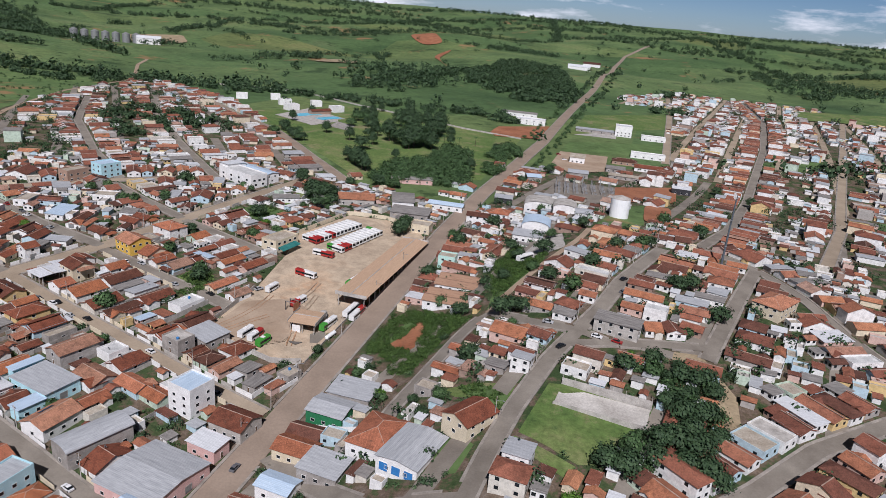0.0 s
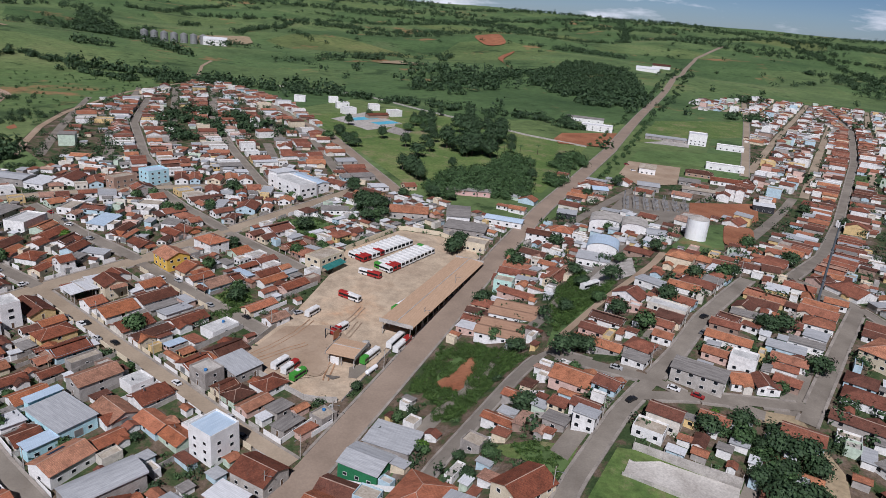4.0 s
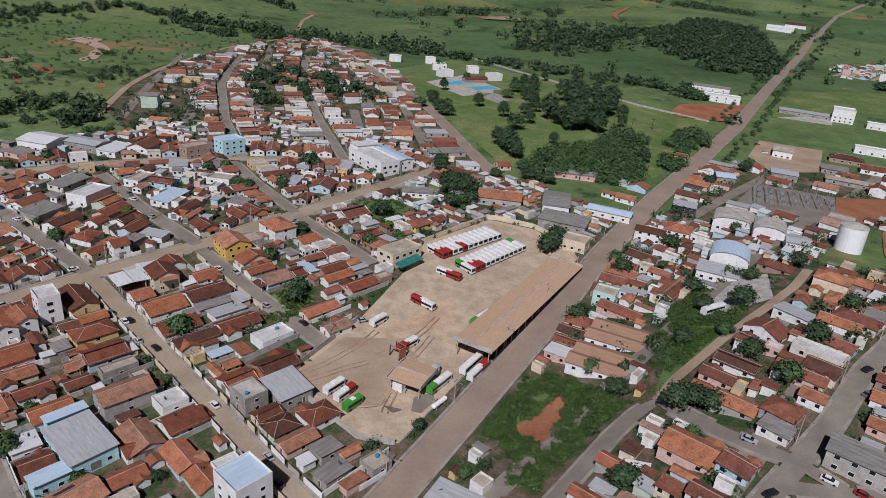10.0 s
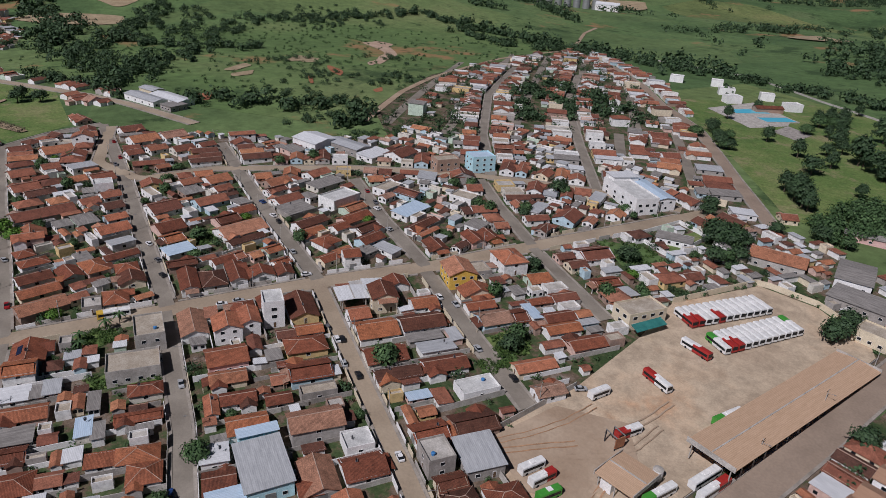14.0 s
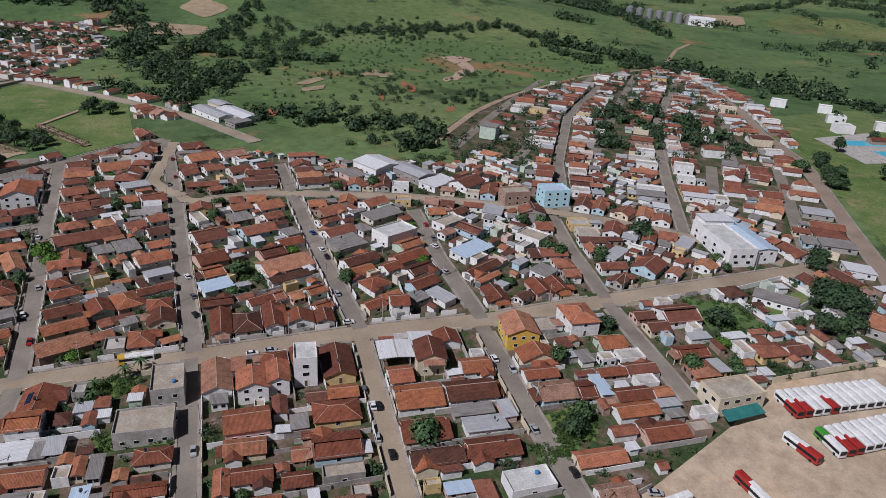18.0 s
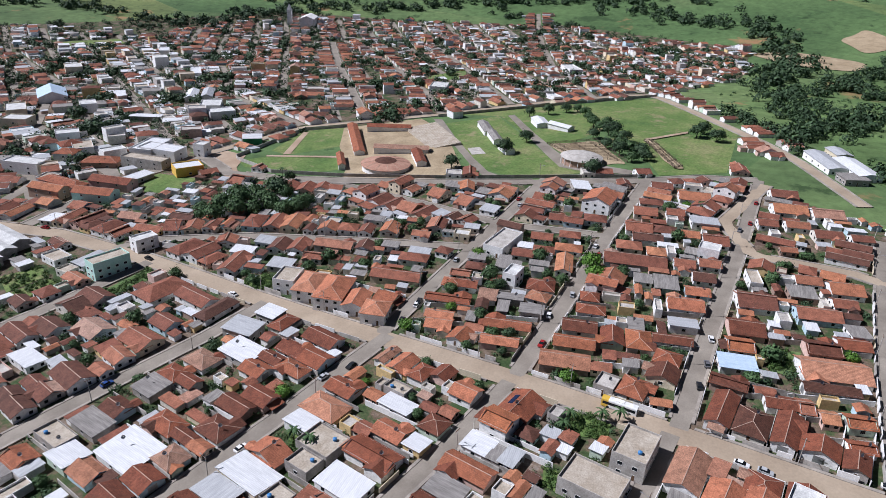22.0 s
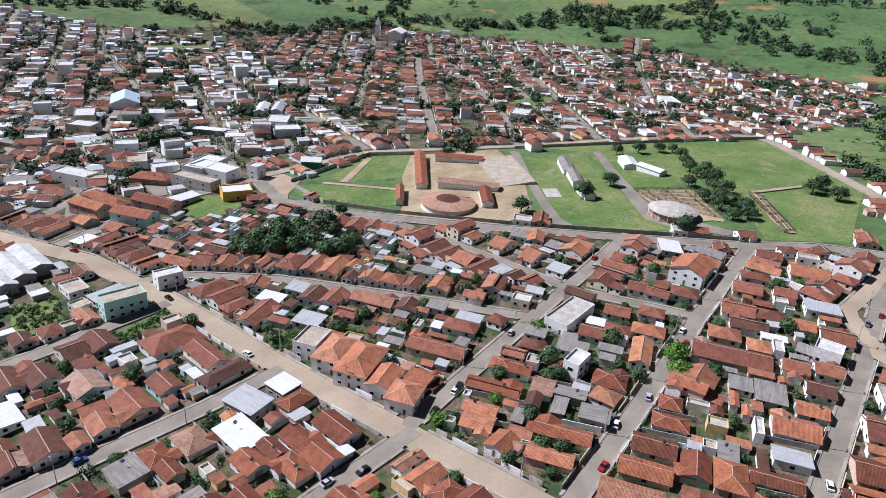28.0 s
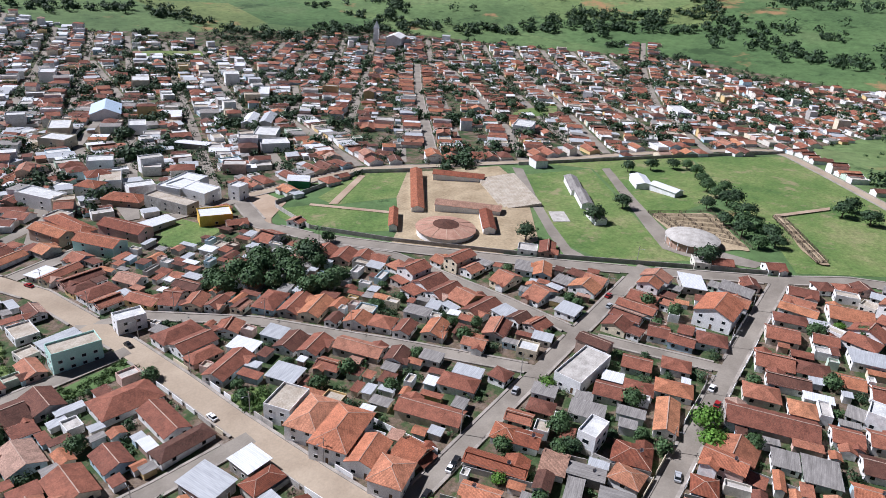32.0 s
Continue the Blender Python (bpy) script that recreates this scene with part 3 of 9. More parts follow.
for n, (key, (line, hw, mat, walks)) in enumerate(STREETS.items()):
    lift = 0.36 + 0.006 * (n % 17)
    ribbon("road_%d" % (n + 1), line, (-hw, -hw / 2, 0, hw / 2, hw), (lift, lift + 0.03, lift + 0.05, lift + 0.03, lift), mat,
           {"mainroad": "wide dusty worn asphalt avenue", "dirtroad": "wide avenue covered with pale dust", "asphalt": "narrow grey cobbled street", "path": "narrow track of bare earth"}[mat])
SEG = []
for key, (line, hw, mat, walks) in STREETS.items():
    p, _ = resample(line, 12)
    for a, b in zip(p[:-1], p[1:]):
        SEG.append((*a, *b, hw))
SEG = np.array(SEG)


def road_gap(x, y):
    """Distance from points to the nearest road's edge."""
    x, y = np.atleast_1d(x).astype(float), np.atleast_1d(y).astype(float)
    ax, ay, bx, by, hw = SEG.T
    dx, dy = bx - ax, by - ay
    t = np.clip(((x[:, None] - ax) * dx + (y[:, None] - ay) * dy) / (dx * dx + dy * dy), 0, 1)
    return (np.hypot(x[:, None] - ax - t * dx, y[:, None] - ay - t * dy) - hw).min(1)


def pavements():
    """Raised pavements on both sides, broken at the crossings."""
    for key, (line, hw, mat, walks) in STREETS.items():
        if not walks:
            continue
        for side in (-1, 1):
            p, _ = resample(line, 4.0)
            _, nn = normals(p)
            keep = []
            for a, b in zip(p, nn):
                q = a + b * side * (hw + 0.8)
                keep.append(road_gap(q[0], q[1])[0] > 0.5)
            g = Geo()
            for i in range(len(p) - 1):
                if keep[i] and keep[i + 1]:
                    q = [p[j] + nn[j] * side * (hw + o) for j in (i, i + 1) for o in (0.0, 1.0)]
                    z = [lz(*c) for c in q]
                    vs = [(c[0], c[1], h + d) for d in (0.1, 0.58) for c, h in zip(q, z)]
                    fs = [(4, 5, 7, 6), (0, 4, 6, 2), (1, 3, 7, 5), (0, 1, 5, 4), (2, 6, 7, 3)]
                    g.add(vs, fs if side < 0 else [f[::-1] for f in fs])
            if g.v:
                structure("pavement", g, "kerb", "raised concrete pavement with worn kerb", "pavement")


pavements()

# open ground
def rough(poly, seed):
    """The same patch with rounded corners and a ragged edge."""
    r = random.Random(seed)
    size = max(max(p[i] for p in poly) - min(p[i] for p in poly) for i in (0, 1))
    p = []
    for a, b in zip(poly, poly[1:] + poly[:1]):
        p += [(a[0] + r.gauss(0, 0.02) * size, a[1] + r.gauss(0, 0.02) * size), ((a[0] + b[0]) / 2 + r.gauss(0, 0.045) * size, (a[1] + b[1]) / 2 + r.gauss(0, 0.045) * size)]
    for k in range(2):
        p = [(a[0] * (1 - w) + b[0] * w, a[1] * (1 - w) + b[1] * w) for a, b in zip(p, p[1:] + p[:1]) for w in (0.25, 0.75)]
    return p


FIELDS = [
    ("lot", [(-161, 219), (-162, 262), (-169, 303), (-177, 332), (-166, 376), (-143, 381), (-118, 372), (-113.5, 366), (-113.5, 218), (-123, 213)], "lot", "wide yard of pale trodden gravel"),
    ("field_1", [(-476, -101), (-529, -107), (-544, -83), (-499, -63), (-471, -86)], "lawn", "mown green grass field"),
    ("field_1b", [(-450, -109), (-464, -97), (-467, -84), (-477, -50), (-456, -38), (-446, -51), (-441, -75), (-441, -98)], "lawn", "green grass plot with worn edges"),
    ("field_2", [(-690, 67), (-740, 128), (-640, 190), (-521, 180), (-503, 143), (-531, 134), (-603, 102)], "lawn", "large green grass field"),
    ("field_3", [(-578, -20), (-618, 14), (-526, 70), (-500, 112), (-473, 66), (-484, 38)], "lawn", "patchy grass of the fairground"),
    ("field_4", [(-612, -20), (-735, 115), (-690, 66), (-600, 98), (-530, 72), (-619, 15)], "lawn", "rough grass beside the fairground"),
    ("field_5", [(-544, -83), (-590, -40), (-556, -8), (-480, 30), (-448, 18), (-440, -30), (-458, -37), (-479, -50), (-499, -63)], "drysoil", "trodden pale yard round the arena"),
    ("sand", [(-537, -58), (-556, -38), (-522, -22), (-509, -44)], "drysoil", "sand ring between the stands"),
    ("park_1", [(-206, 462), (-330, 570), (-400, 640), (-330, 760), (-120, 690), (-115, 505), (-185, 455)], "lawn", "park lawn of bright mown grass"),
    ("scrub_1", [(-94.5, 235.2), (-95.3, 266.8), (-89.3, 276.7), (-72, 271.6), (-57.7, 262.9), (-63.6, 249.1), (-69.6, 221.1), (-77.2, 217.7), (-82.2, 231.7), (-91.6, 234.9)], "scrub", "overgrown vacant plot"),
    ("red_1", [(-87.6, 242.1), (-83, 253.6), (-81.7, 265.2), (-75.7, 258.3), (-76.3, 247.5), (-73.3, 238.6), (-78.8, 239.1)], "redsoil", "bare patch of red soil"),
    ("scrub_2", [(-52.4, 268.2), (-54.5, 292.3), (-59.9, 304), (-62, 328), (-56.3, 351.1), (-35.9, 335.7), (-39.5, 313.7), (-49.4, 280.9)], "scrub", "overgrown strip of banana plants and weeds beside the track"),
    ("green_1", [(-21, 178.5), (-16.5, 207), (-8, 209), (19, 206), (20, 196), (10, 190), (4, 172.5), (-2, 170)], "lawn", "sloping green plot of uncut grass"),
    ("green_1b", [(-24.5, 173.5), (-21.6, 176.4), (-2.4, 168.9), (-5, 163)], "lawn", "narrow strip of grass below the plot wall"),
    ("slope_e", [(21, 247), (34, 250), (45, 226), (45, 209), (39, 205), (37, 230), (20, 243)], "drysoil", "bare weedy slope behind the grove"),
    ("red_2", [(7.5, 482.4), (24.9, 488.5), (18.1, 426.1), (7.8, 419.1)], "redsoil", "bank of red soil"),
    ("red_3", [(-15.7, 541.6), (31.3, 580.9), (29.4, 513.6), (-13.1, 475.1)], "redsoil", "levelled ground of red soil"),
    ("green_3", [(-18.8, 390.5), (-4.1, 468), (7.5, 482.4), (8.2, 409.4), (-2.3, 391.2)], "scrub", "uncut grass beside the silo"),
    ("yard_g", [(-50.1, 323.9), (-51, 343.1), (-47.6, 362.6), (-34.6, 367.6), (-29.4, 340.7), (-41.8, 327.4)], "concrete", "grey yard behind the arched hall"),
    ("green_4", [(-76.1, 663.6), (-74.2, 716.6), (22.4, 777.5), (21.6, 692.4)], "scrub", "rough green plots between the houses"),
    ("yard_b", [(-75.4, 765.1), (-76, 815.2), (-33.3, 845.2), (-30.7, 771.3)], "concrete", "grey paved depot yard"),
    ("petrol", [(-75.2, 601.7), (-75.2, 656.9), (-30.9, 664), (-28.6, 598.7), (-55.6, 572.8)], "path", "trodden yard of the roadside workshops"),
    ("court_g", [(-214.1, 373.4), (-212.3, 400), (-204.5, 395.3), (-204.1, 366.1)], "lawn", "grass inside a walled compound"),
    ("garden_e", [(-52.3, 204.2), (-40.8, 206.9), (-27, 203.9), (-28.2, 190), (-38.1, 196.4), (-46.1, 198.6)], "lawn", "green garden behind a house"),
    ("plot_e", [(-45.9, 174.4), (-38.3, 175.6), (-32.6, 171.2), (-34.3, 158.1), (-40.1, 156.5)], "scrub", "rough plot with weeds"),
    ("plot_g", [(-383.5, -123.7), (-401.7, -140.1), (-414.1, -139.8), (-413.9, -111.8), (-391.9, -108.8)], "lawn", "walled grass plot among the houses"),
    ("plaza", [(-455.4, -141.1), (-465.6, -128), (-460.7, -110.6), (-438.2, -101.7), (-428.6, -93.4), (-426.1, -80.2), (-418.6, -93.4), (-432.2, -112)], "path", "wide dusty street crossing"),
    ("gravel_1", [(-65.1, 477.4), (-60.8, 537.8), (-15.1, 542.2), (-13.6, 459.4)], "asphalt", "grey gravel of the substation"),
    ("red_4", [(-156.2, 706.8), (-156.9, 746.3), (-107, 795), (-103.9, 703.7), (-146.1, 686.4)], "redsoil", "bare red building plot"),
    ("green_2", [(-79.7, 760.4), (-81.5, 938.4), (23, 1061.6), (22.2, 894.1)], "lawn", "empty green plots"),
    ("crop_e", [(115, 742), (188, 790), (178, 734), (112, 698)], "scrub", "dark green crop between the new houses"),
    ("green_e", [(247, 1362), (434, 1531), (374, 1303), (222, 1209)], "lawn", "bright green empty field"),
    ("scrub_3", [(-430, 330), (-545, 250), (-620, 235), (-800, 170), (-960, 330), (-940, 560), (-800, 780), (-690, 790), (-560, 480), (-470, 372)], "scrub", "rough scrubland with bushes and bare spots"),
    ("dirt_1", [(-784.1, 546.3), (-790.5, 579), (-760.5, 580.8), (-695.4, 540.2), (-671.4, 513.4), (-622.8, 477.1), (-624.3, 460.3), (-661.4, 481.8), (-683.8, 508.1), (-718.3, 528.7)], "clayterrace", "flat terrace of bare pale earth"),
    ("bare_1", [(-649.1, 325.6), (-677.9, 357.7), (-660.7, 357), (-640.8, 332.8)], "drysoil", "patch of bare eroded soil on the slope"),
    ("bare_2", [(-627.7, 324.1), (-637.2, 349.1), (-618.6, 341.4), (-614.7, 321.8)], "drysoil", "patch of bare eroded soil on the slope"),
    ("bare_3", [(-674.4, 390.5), (-709.9, 425.7), (-678.3, 433.3), (-657.9, 420.9), (-671.2, 406.2)], "drysoil", "patch of bare eroded soil on the slope"),
    ("bare_4", [(-562.1, 274.4), (-562.7, 285.6), (-541.4, 276.1), (-541.2, 269.5)], "redsoil", "patch of bare eroded soil on the slope"),
    ("bare_5", [(-1069.1, 208.9), (-1088.6, 261.4), (-1038.1, 333.8), (-978, 320.2), (-997.9, 256.6)], "drysoil", "patch of bare eroded soil on the slope"),
    ("bare_6", [(-1156.1, 317.7), (-1204.4, 358.2), (-1132.5, 385.5), (-1081.9, 341.9)], "drysoil", "patch of bare eroded soil on the slope"),
    ("bare_7", [(-639.2, 422.4), (-610, 421.5), (-583.9, 406.1), (-593.7, 404.6)], "redsoil", "patch of bare eroded soil on the slope"),
    ("bare_8", [(-602.8, 381.4), (-597.1, 386.6), (-559, 369.1), (-570.2, 369.5)], "redsoil", "patch of bare eroded soil on the slope"),
    ("bare_9", [(-522.4, 402.3), (-528.7, 415), (-513.6, 405.6), (-512.9, 398.7)], "redsoil", "patch of bare eroded soil on the slope"),
    ("bare_10", [(-1312.4, 914.2), (-1292.8, 923.5), (-1176.9, 905.4), (-1161, 889.1)], "drysoil", "patch of bare eroded soil on the slope"),
    ("bare_n0", [(-682.6, 1336.3), (-687.3, 1446.5), (-641, 1494), (-597.8, 1355.7), (-651.1, 1319.6)], "drysoil", "patch of bare eroded soil on the far hill"),
    ("bare_n1", [(-821.4, 2291), (-763.9, 2390.1), (-674.2, 2210.2), (-721.8, 2130.9)], "redsoil", "patch of bare eroded soil on the far hill"),
    ("bare_n2", [(-550.8, 1784.8), (-615.8, 2140), (-454.5, 1613.8), (-494.2, 1633.9)], "redsoil", "patch of bare eroded soil on the far hill"),
    ("track_1", [(-470, -89), (-523, -105), (-524, -101), (-473, -85)], "path", "narrow pale path across the grass field"),
    ("track_2", [(-463, -97), (-466, -98), (-479, -51), (-476, -49)], "path", "pale path between the grass plots"),
    ("road_f", [(-592.6, -31.4), (-592.8, -23.9), (-544.8, 3.4), (-503.7, 29), (-478.6, 46.9), (-472.8, 56.5), (-468.8, 47.2), (-489.4, 31.8), (-536.8, 1.8)], "asphalt", "grey service lane of the fairground"),
    ("lane_f", [(-622.1, 20.3), (-626.7, 24.3), (-575.2, 52), (-534.5, 75.7), (-517, 87.4), (-511.9, 107.7), (-506.6, 129.5), (-499.1, 126.3), (-497, 96), (-500.7, 84.9), (-523.6, 71.8), (-574.3, 44.8)], "asphalt", "grey lane round the pavilion"),
    ("soil_f", [(-549.4, 65.5), (-569, 96.9), (-519.6, 124.6), (-510.4, 110.9), (-526.4, 85.5)], "drysoil", "bare earth of the cattle pens"),
    ("worn_g", [(-578.9, 127.3), (-579.1, 134.4), (-522.5, 155.7), (-517.6, 151.3), (-535.2, 142.1)], "drysoil", "worn earth of old pens beside the field"),
    ("worn_h", [(-521.6, 19.7), (-526, 27.1), (-513, 35.1), (-508.3, 27.3)], "concrete", "old concrete slab on the fairground lawn"),
    ("path_f", [(-581.2, 127.9), (-613.8, 154.8), (-608.6, 155.2), (-576.6, 128.6)], "path", "narrow path across the grass field"),
    ("soil_lot", [(-160, 224), (-159, 250), (-141, 263), (-127, 252), (-128, 228), (-140, 218)], "path", "churned orange-brown earth at the end of the yard"),
    ("oil_lot", [(-118, 232), (-121, 238), (-117, 244), (-114.5, 240), (-115, 233)], "asphalt", "dark stained patch of the yard"),
    ("red_6", [(-700, 1370), (-700, 1480), (-630, 1470), (-600, 1340)], "drysoil", "far bare patch on the pasture"),
    ("red_8", [(-1290, 1510), (-1220, 1620), (-1140, 1540), (-1150, 1360)], "drysoil", "earth yard beside the silos"),
    ("green_w1", [(-780, -620), (-850, -580), (-830, -550), (-765, -590)], "lawn", "far green playing field"),
    ("green_w2", [(-790, -110), (-850, -90), (-790, -70), (-750, -100)], "lawn", "small green plot among far houses"),
    ("wash", [(-366, 631), (-364, 698), (-312, 668), (-300, 640), (-309, 602)], "concrete", "pale paved terrace round the pools"),
]
GARDENS = [[(-289, -63), (-314, -58), (-311, -49), (-288, -55)], [(-251, 132), (-246, 152), (-238, 152), (-244, 133)], [(-199, 253), (-198, 268), (-185, 264), (-188, 252)], [(-231, 346), (-217, 361), (-200, 360), (-208, 338)],
           [(-285, -115), (-298, -105), (-293, -95), (-276, -100)], [(-275, -99), (-291, -93), (-289, -82), (-272, -89)], [(-46.2, 203.7), (-39.2, 205.5), (-27.9, 197.1), (-29.7, 188.6), (-36.3, 193.5)], [(-241, 56), (-248, 64), (-236, 71), (-232, 63)]]
GARDENS += [[(-315, -12), (-325, -6), (-317, 3), (-310, -1)], [(-331, 193), (-331, 203), (-315, 199), (-317, 192)], [(-277, 134), (-276, 147), (-267, 147), (-265, 134)], [(-198, 255), (-192, 265), (-183, 261), (-189, 251)],
            [(-190, 244), (-187, 257), (-179, 253), (-182, 239)]]
FIELDS += [("garden", g, "lawn" if n % 3 else "scrub", "green garden plot behind the houses") for n, g in enumerate(GARDENS)]
for n, (nm, poly, mat, lab) in enumerate(FIELDS):
    bare = mat in ("redsoil", "drysoil", "clayterrace", "path")
    east = poly[0][0] > -101 and poly[0][1] < 640
    if mat in ("redsoil", "drysoil", "clayterrace") and nm not in ("sand", "red_3", "red_4", "field_5", "slope_e"):
        poly = rough(poly, n)
    drape("ground_" + nm if nm != "lot" else "ground_bus_yard", poly, 0.08 + 0.003 * n + 0.12 * bare + (0.4 if bare and (poly[0][0] < -560 or poly[0][1] > 480) else 0) + (1.5 if poly[0][1] > 1200 else 0), mat, lab, cell=5.0 if east else 14.0)

# wheel tracks churned into the bus yard
TRACKS = (((-158, 223.8), (-154.4, 234.9), (-152.2, 247.3), (-152.2, 260.3)), ((-142.8, 235.4), (-135.5, 247.5), (-132.8, 257.2), (-134.1, 270)), ((-124.3, 225.9), (-127.7, 236), (-129.2, 245.1)),
          ((-135.4, 221.1), (-128.2, 228.3), (-129.3, 236.3)), ((-153.8, 223.2), (-148.8, 234.1), (-143.8, 243.4)), ((-143.4, 248.6), (-140.2, 257.4), (-138.5, 269.3), (-139.4, 282.2)))
for k, line in enumerate(TRACKS):
    p, w = resample(line, 2.0)[0], 0.34 + 0.1 * (k % 3)
    p = p + np.stack([np.sin(np.arange(len(p)) * 1.7 + k), np.cos(np.arange(len(p)) * 1.3 + k)], -1) * 0.12
    for o in (-1.0, 1.0):
        ribbon("ground_wheel_track", p, (o - w * 0.5, o + w * 0.5), (0.44 + 0.004 * k, 0.44 + 0.004 * k), "path" if k % 2 else "churned", "wheel track of churned orange earth on the yard", "ground", 2.0)
drape("ground_puddle", rough([(-126.4, 228.8), (-122.9, 229.9), (-120.2, 230.6), (-122.2, 227.5)], 6), 0.47, "wetsoil", "dark wet patch of the yard", cell=3.0)

# ---- buildings ----
rng = random.Random(7)
OCC = np.zeros((9000, 6))
USED = [0]
BARE = [f[1] for f in FIELDS]


def claim(cx, cy, yaw, L, W):
    OCC[USED[0]] = (cx, cy, math.cos(yaw), math.sin(yaw), L / 2, W / 2)
    USED[0] += 1


def free(cx, cy, yaw, L, W, gap=0.2, road=1.2, bare=True):
    c, s = math.cos(yaw), math.sin(yaw)
    a, b = np.meshgrid(np.linspace(-L / 2, L / 2, 5), np.linspace(-W / 2, W / 2, 4))
    x, y = (cx + a * c - b * s).ravel(), (cy + a * s + b * c).ravel()
    if USED[0]:
        o = OCC[:USED[0]]
        o = o[(abs(o[:, 0] - cx) < 58) & (abs(o[:, 1] - cy) < 58)]
        if len(o):
            dx, dy = x[:, None] - o[:, 0], y[:, None] - o[:, 1]
            u, v = dx * o[:, 2] + dy * o[:, 3], -dx * o[:, 3] + dy * o[:, 2]
            if ((abs(u) < o[:, 4] + gap) & (abs(v) < o[:, 5] + gap)).any():
                return False
            dx, dy = o[:, 0] - cx, o[:, 1] - cy
            if ((abs(dx * c + dy * s) < L / 2 + gap) & (abs(-dx * s + dy * c) < W / 2 + gap)).any():
                return False
    if road_gap(x, y).min() < road:
        return False
    return not (bare and any(abs(p[0][0] - cx) < 260 and inside(p, x, y).any() for p in BARE))


def roof_geo(kind, L, W, h, rise, ov=0.5, g=None, thick=0.14):
    """A roof over a plan L by W, ridge along x, eaves at h."""
    g = g or Geo()
    x, y = L / 2 + ov, W / 2 + ov
    drop = rise * ov / (W / 2)
    if kind == "gable":
        sec = [(-y, h - drop), (0, h + rise), (y, h - drop), (y, h - drop - thick), (0, h + rise - thick), (-y, h - drop - thick)]
        vs = [(sx, a, b) for sx in (-x, x) for a, b in sec]
        fs = [(i, i + 6, (i + 1) % 6 + 6, (i + 1) % 6) for i in range(6)]
        fs = [f[::-1] for f in fs] + [(0, 1, 4, 5), (1, 2, 3, 4), (11, 10, 7, 6), (10, 9, 8, 7)]
        g.add(vs, fs)
    elif kind == "hip":
        k = max(0.3, (L - W) / 2)
        vs = [(sx * x, sy * y, h - drop - d) for d in (thick, 0) for sx, sy in ((-1, -1), (1, -1), (1, 1), (-1, 1))] + [(-k, 0, h + rise), (k, 0, h + rise)]
        g.add(vs, [(3, 2, 1, 0), (0, 1, 5, 4), (1, 2, 6, 5), (2, 3, 7, 6), (3, 0, 4, 7), (4, 5, 9, 8), (5, 6, 9), (6, 7, 8, 9), (7, 4, 8)])
    elif kind == "split":
        # two single slopes of unequal height that lean on one wall
        lo = rise * 0.35
        for y0, z0, y1, z1 in ((-y, h - drop, W * 0.1, h + rise), (W * 0.1 - 0.25, h + rise - lo, y, h - drop * 1.4)):
            vs = [(sx, a, b) for sx in (-x, x) for a, b in ((y0, z0), (y1, z1), (y1, z1 - thick), (y0, z0 - thick))]
            g.add(vs, [(0, 4, 5, 1)[::-1], (1, 5, 6, 2)[::-1], (2, 6, 7, 3)[::-1], (3, 7, 4, 0)[::-1], (0, 1, 2, 3), (7, 6, 5, 4)])
    elif kind == "lean":
        vs = [(sx, a, b) for sx in (-x, x) for a, b in ((-y, h - drop * 0.4), (y, h + rise), (y, h + rise - thick), (-y, h - drop * 0.4 - thick))]
        g.add(vs, [(0, 4, 5, 1)[::-1], (1, 5, 6, 2)[::-1], (2, 6, 7, 3)[::-1], (3, 7, 4, 0)[::-1], (0, 1, 2, 3), (7, 6, 5, 4)])
    elif kind == "arch":
        n = 10
        sec = [(y * math.cos(math.pi * i / n), h + rise * math.sin(math.pi * i / n)) for i in range(n + 1)]
        vs = [(sx, a, b - d) for sx in (-x, x) for d in (0, thick) for a, b in sec]
        k = n + 1
        fs = []
        for i in range(n):
            fs += [(i, i + 1, i + 1 + 2 * k, i + 2 * k), (i + k, i + 3 * k, i + 1 + 3 * k, i + 1 + k), (i, i + k, i + 1 + k, i + 1), (i + 2 * k, i + 1 + 2 * k, i + 1 + 3 * k, i + 3 * k)]
        fs += [(0, 2 * k, 3 * k, k), (n, n + k, n + 3 * k, n + 2 * k)]
        g.add(vs, [f[::-1] for f in fs])
    else:
        x, y = L / 2 - 0.12, W / 2 - 0.12
        g.box(-x, x, -y, y, h - 0.2, h)
    return g


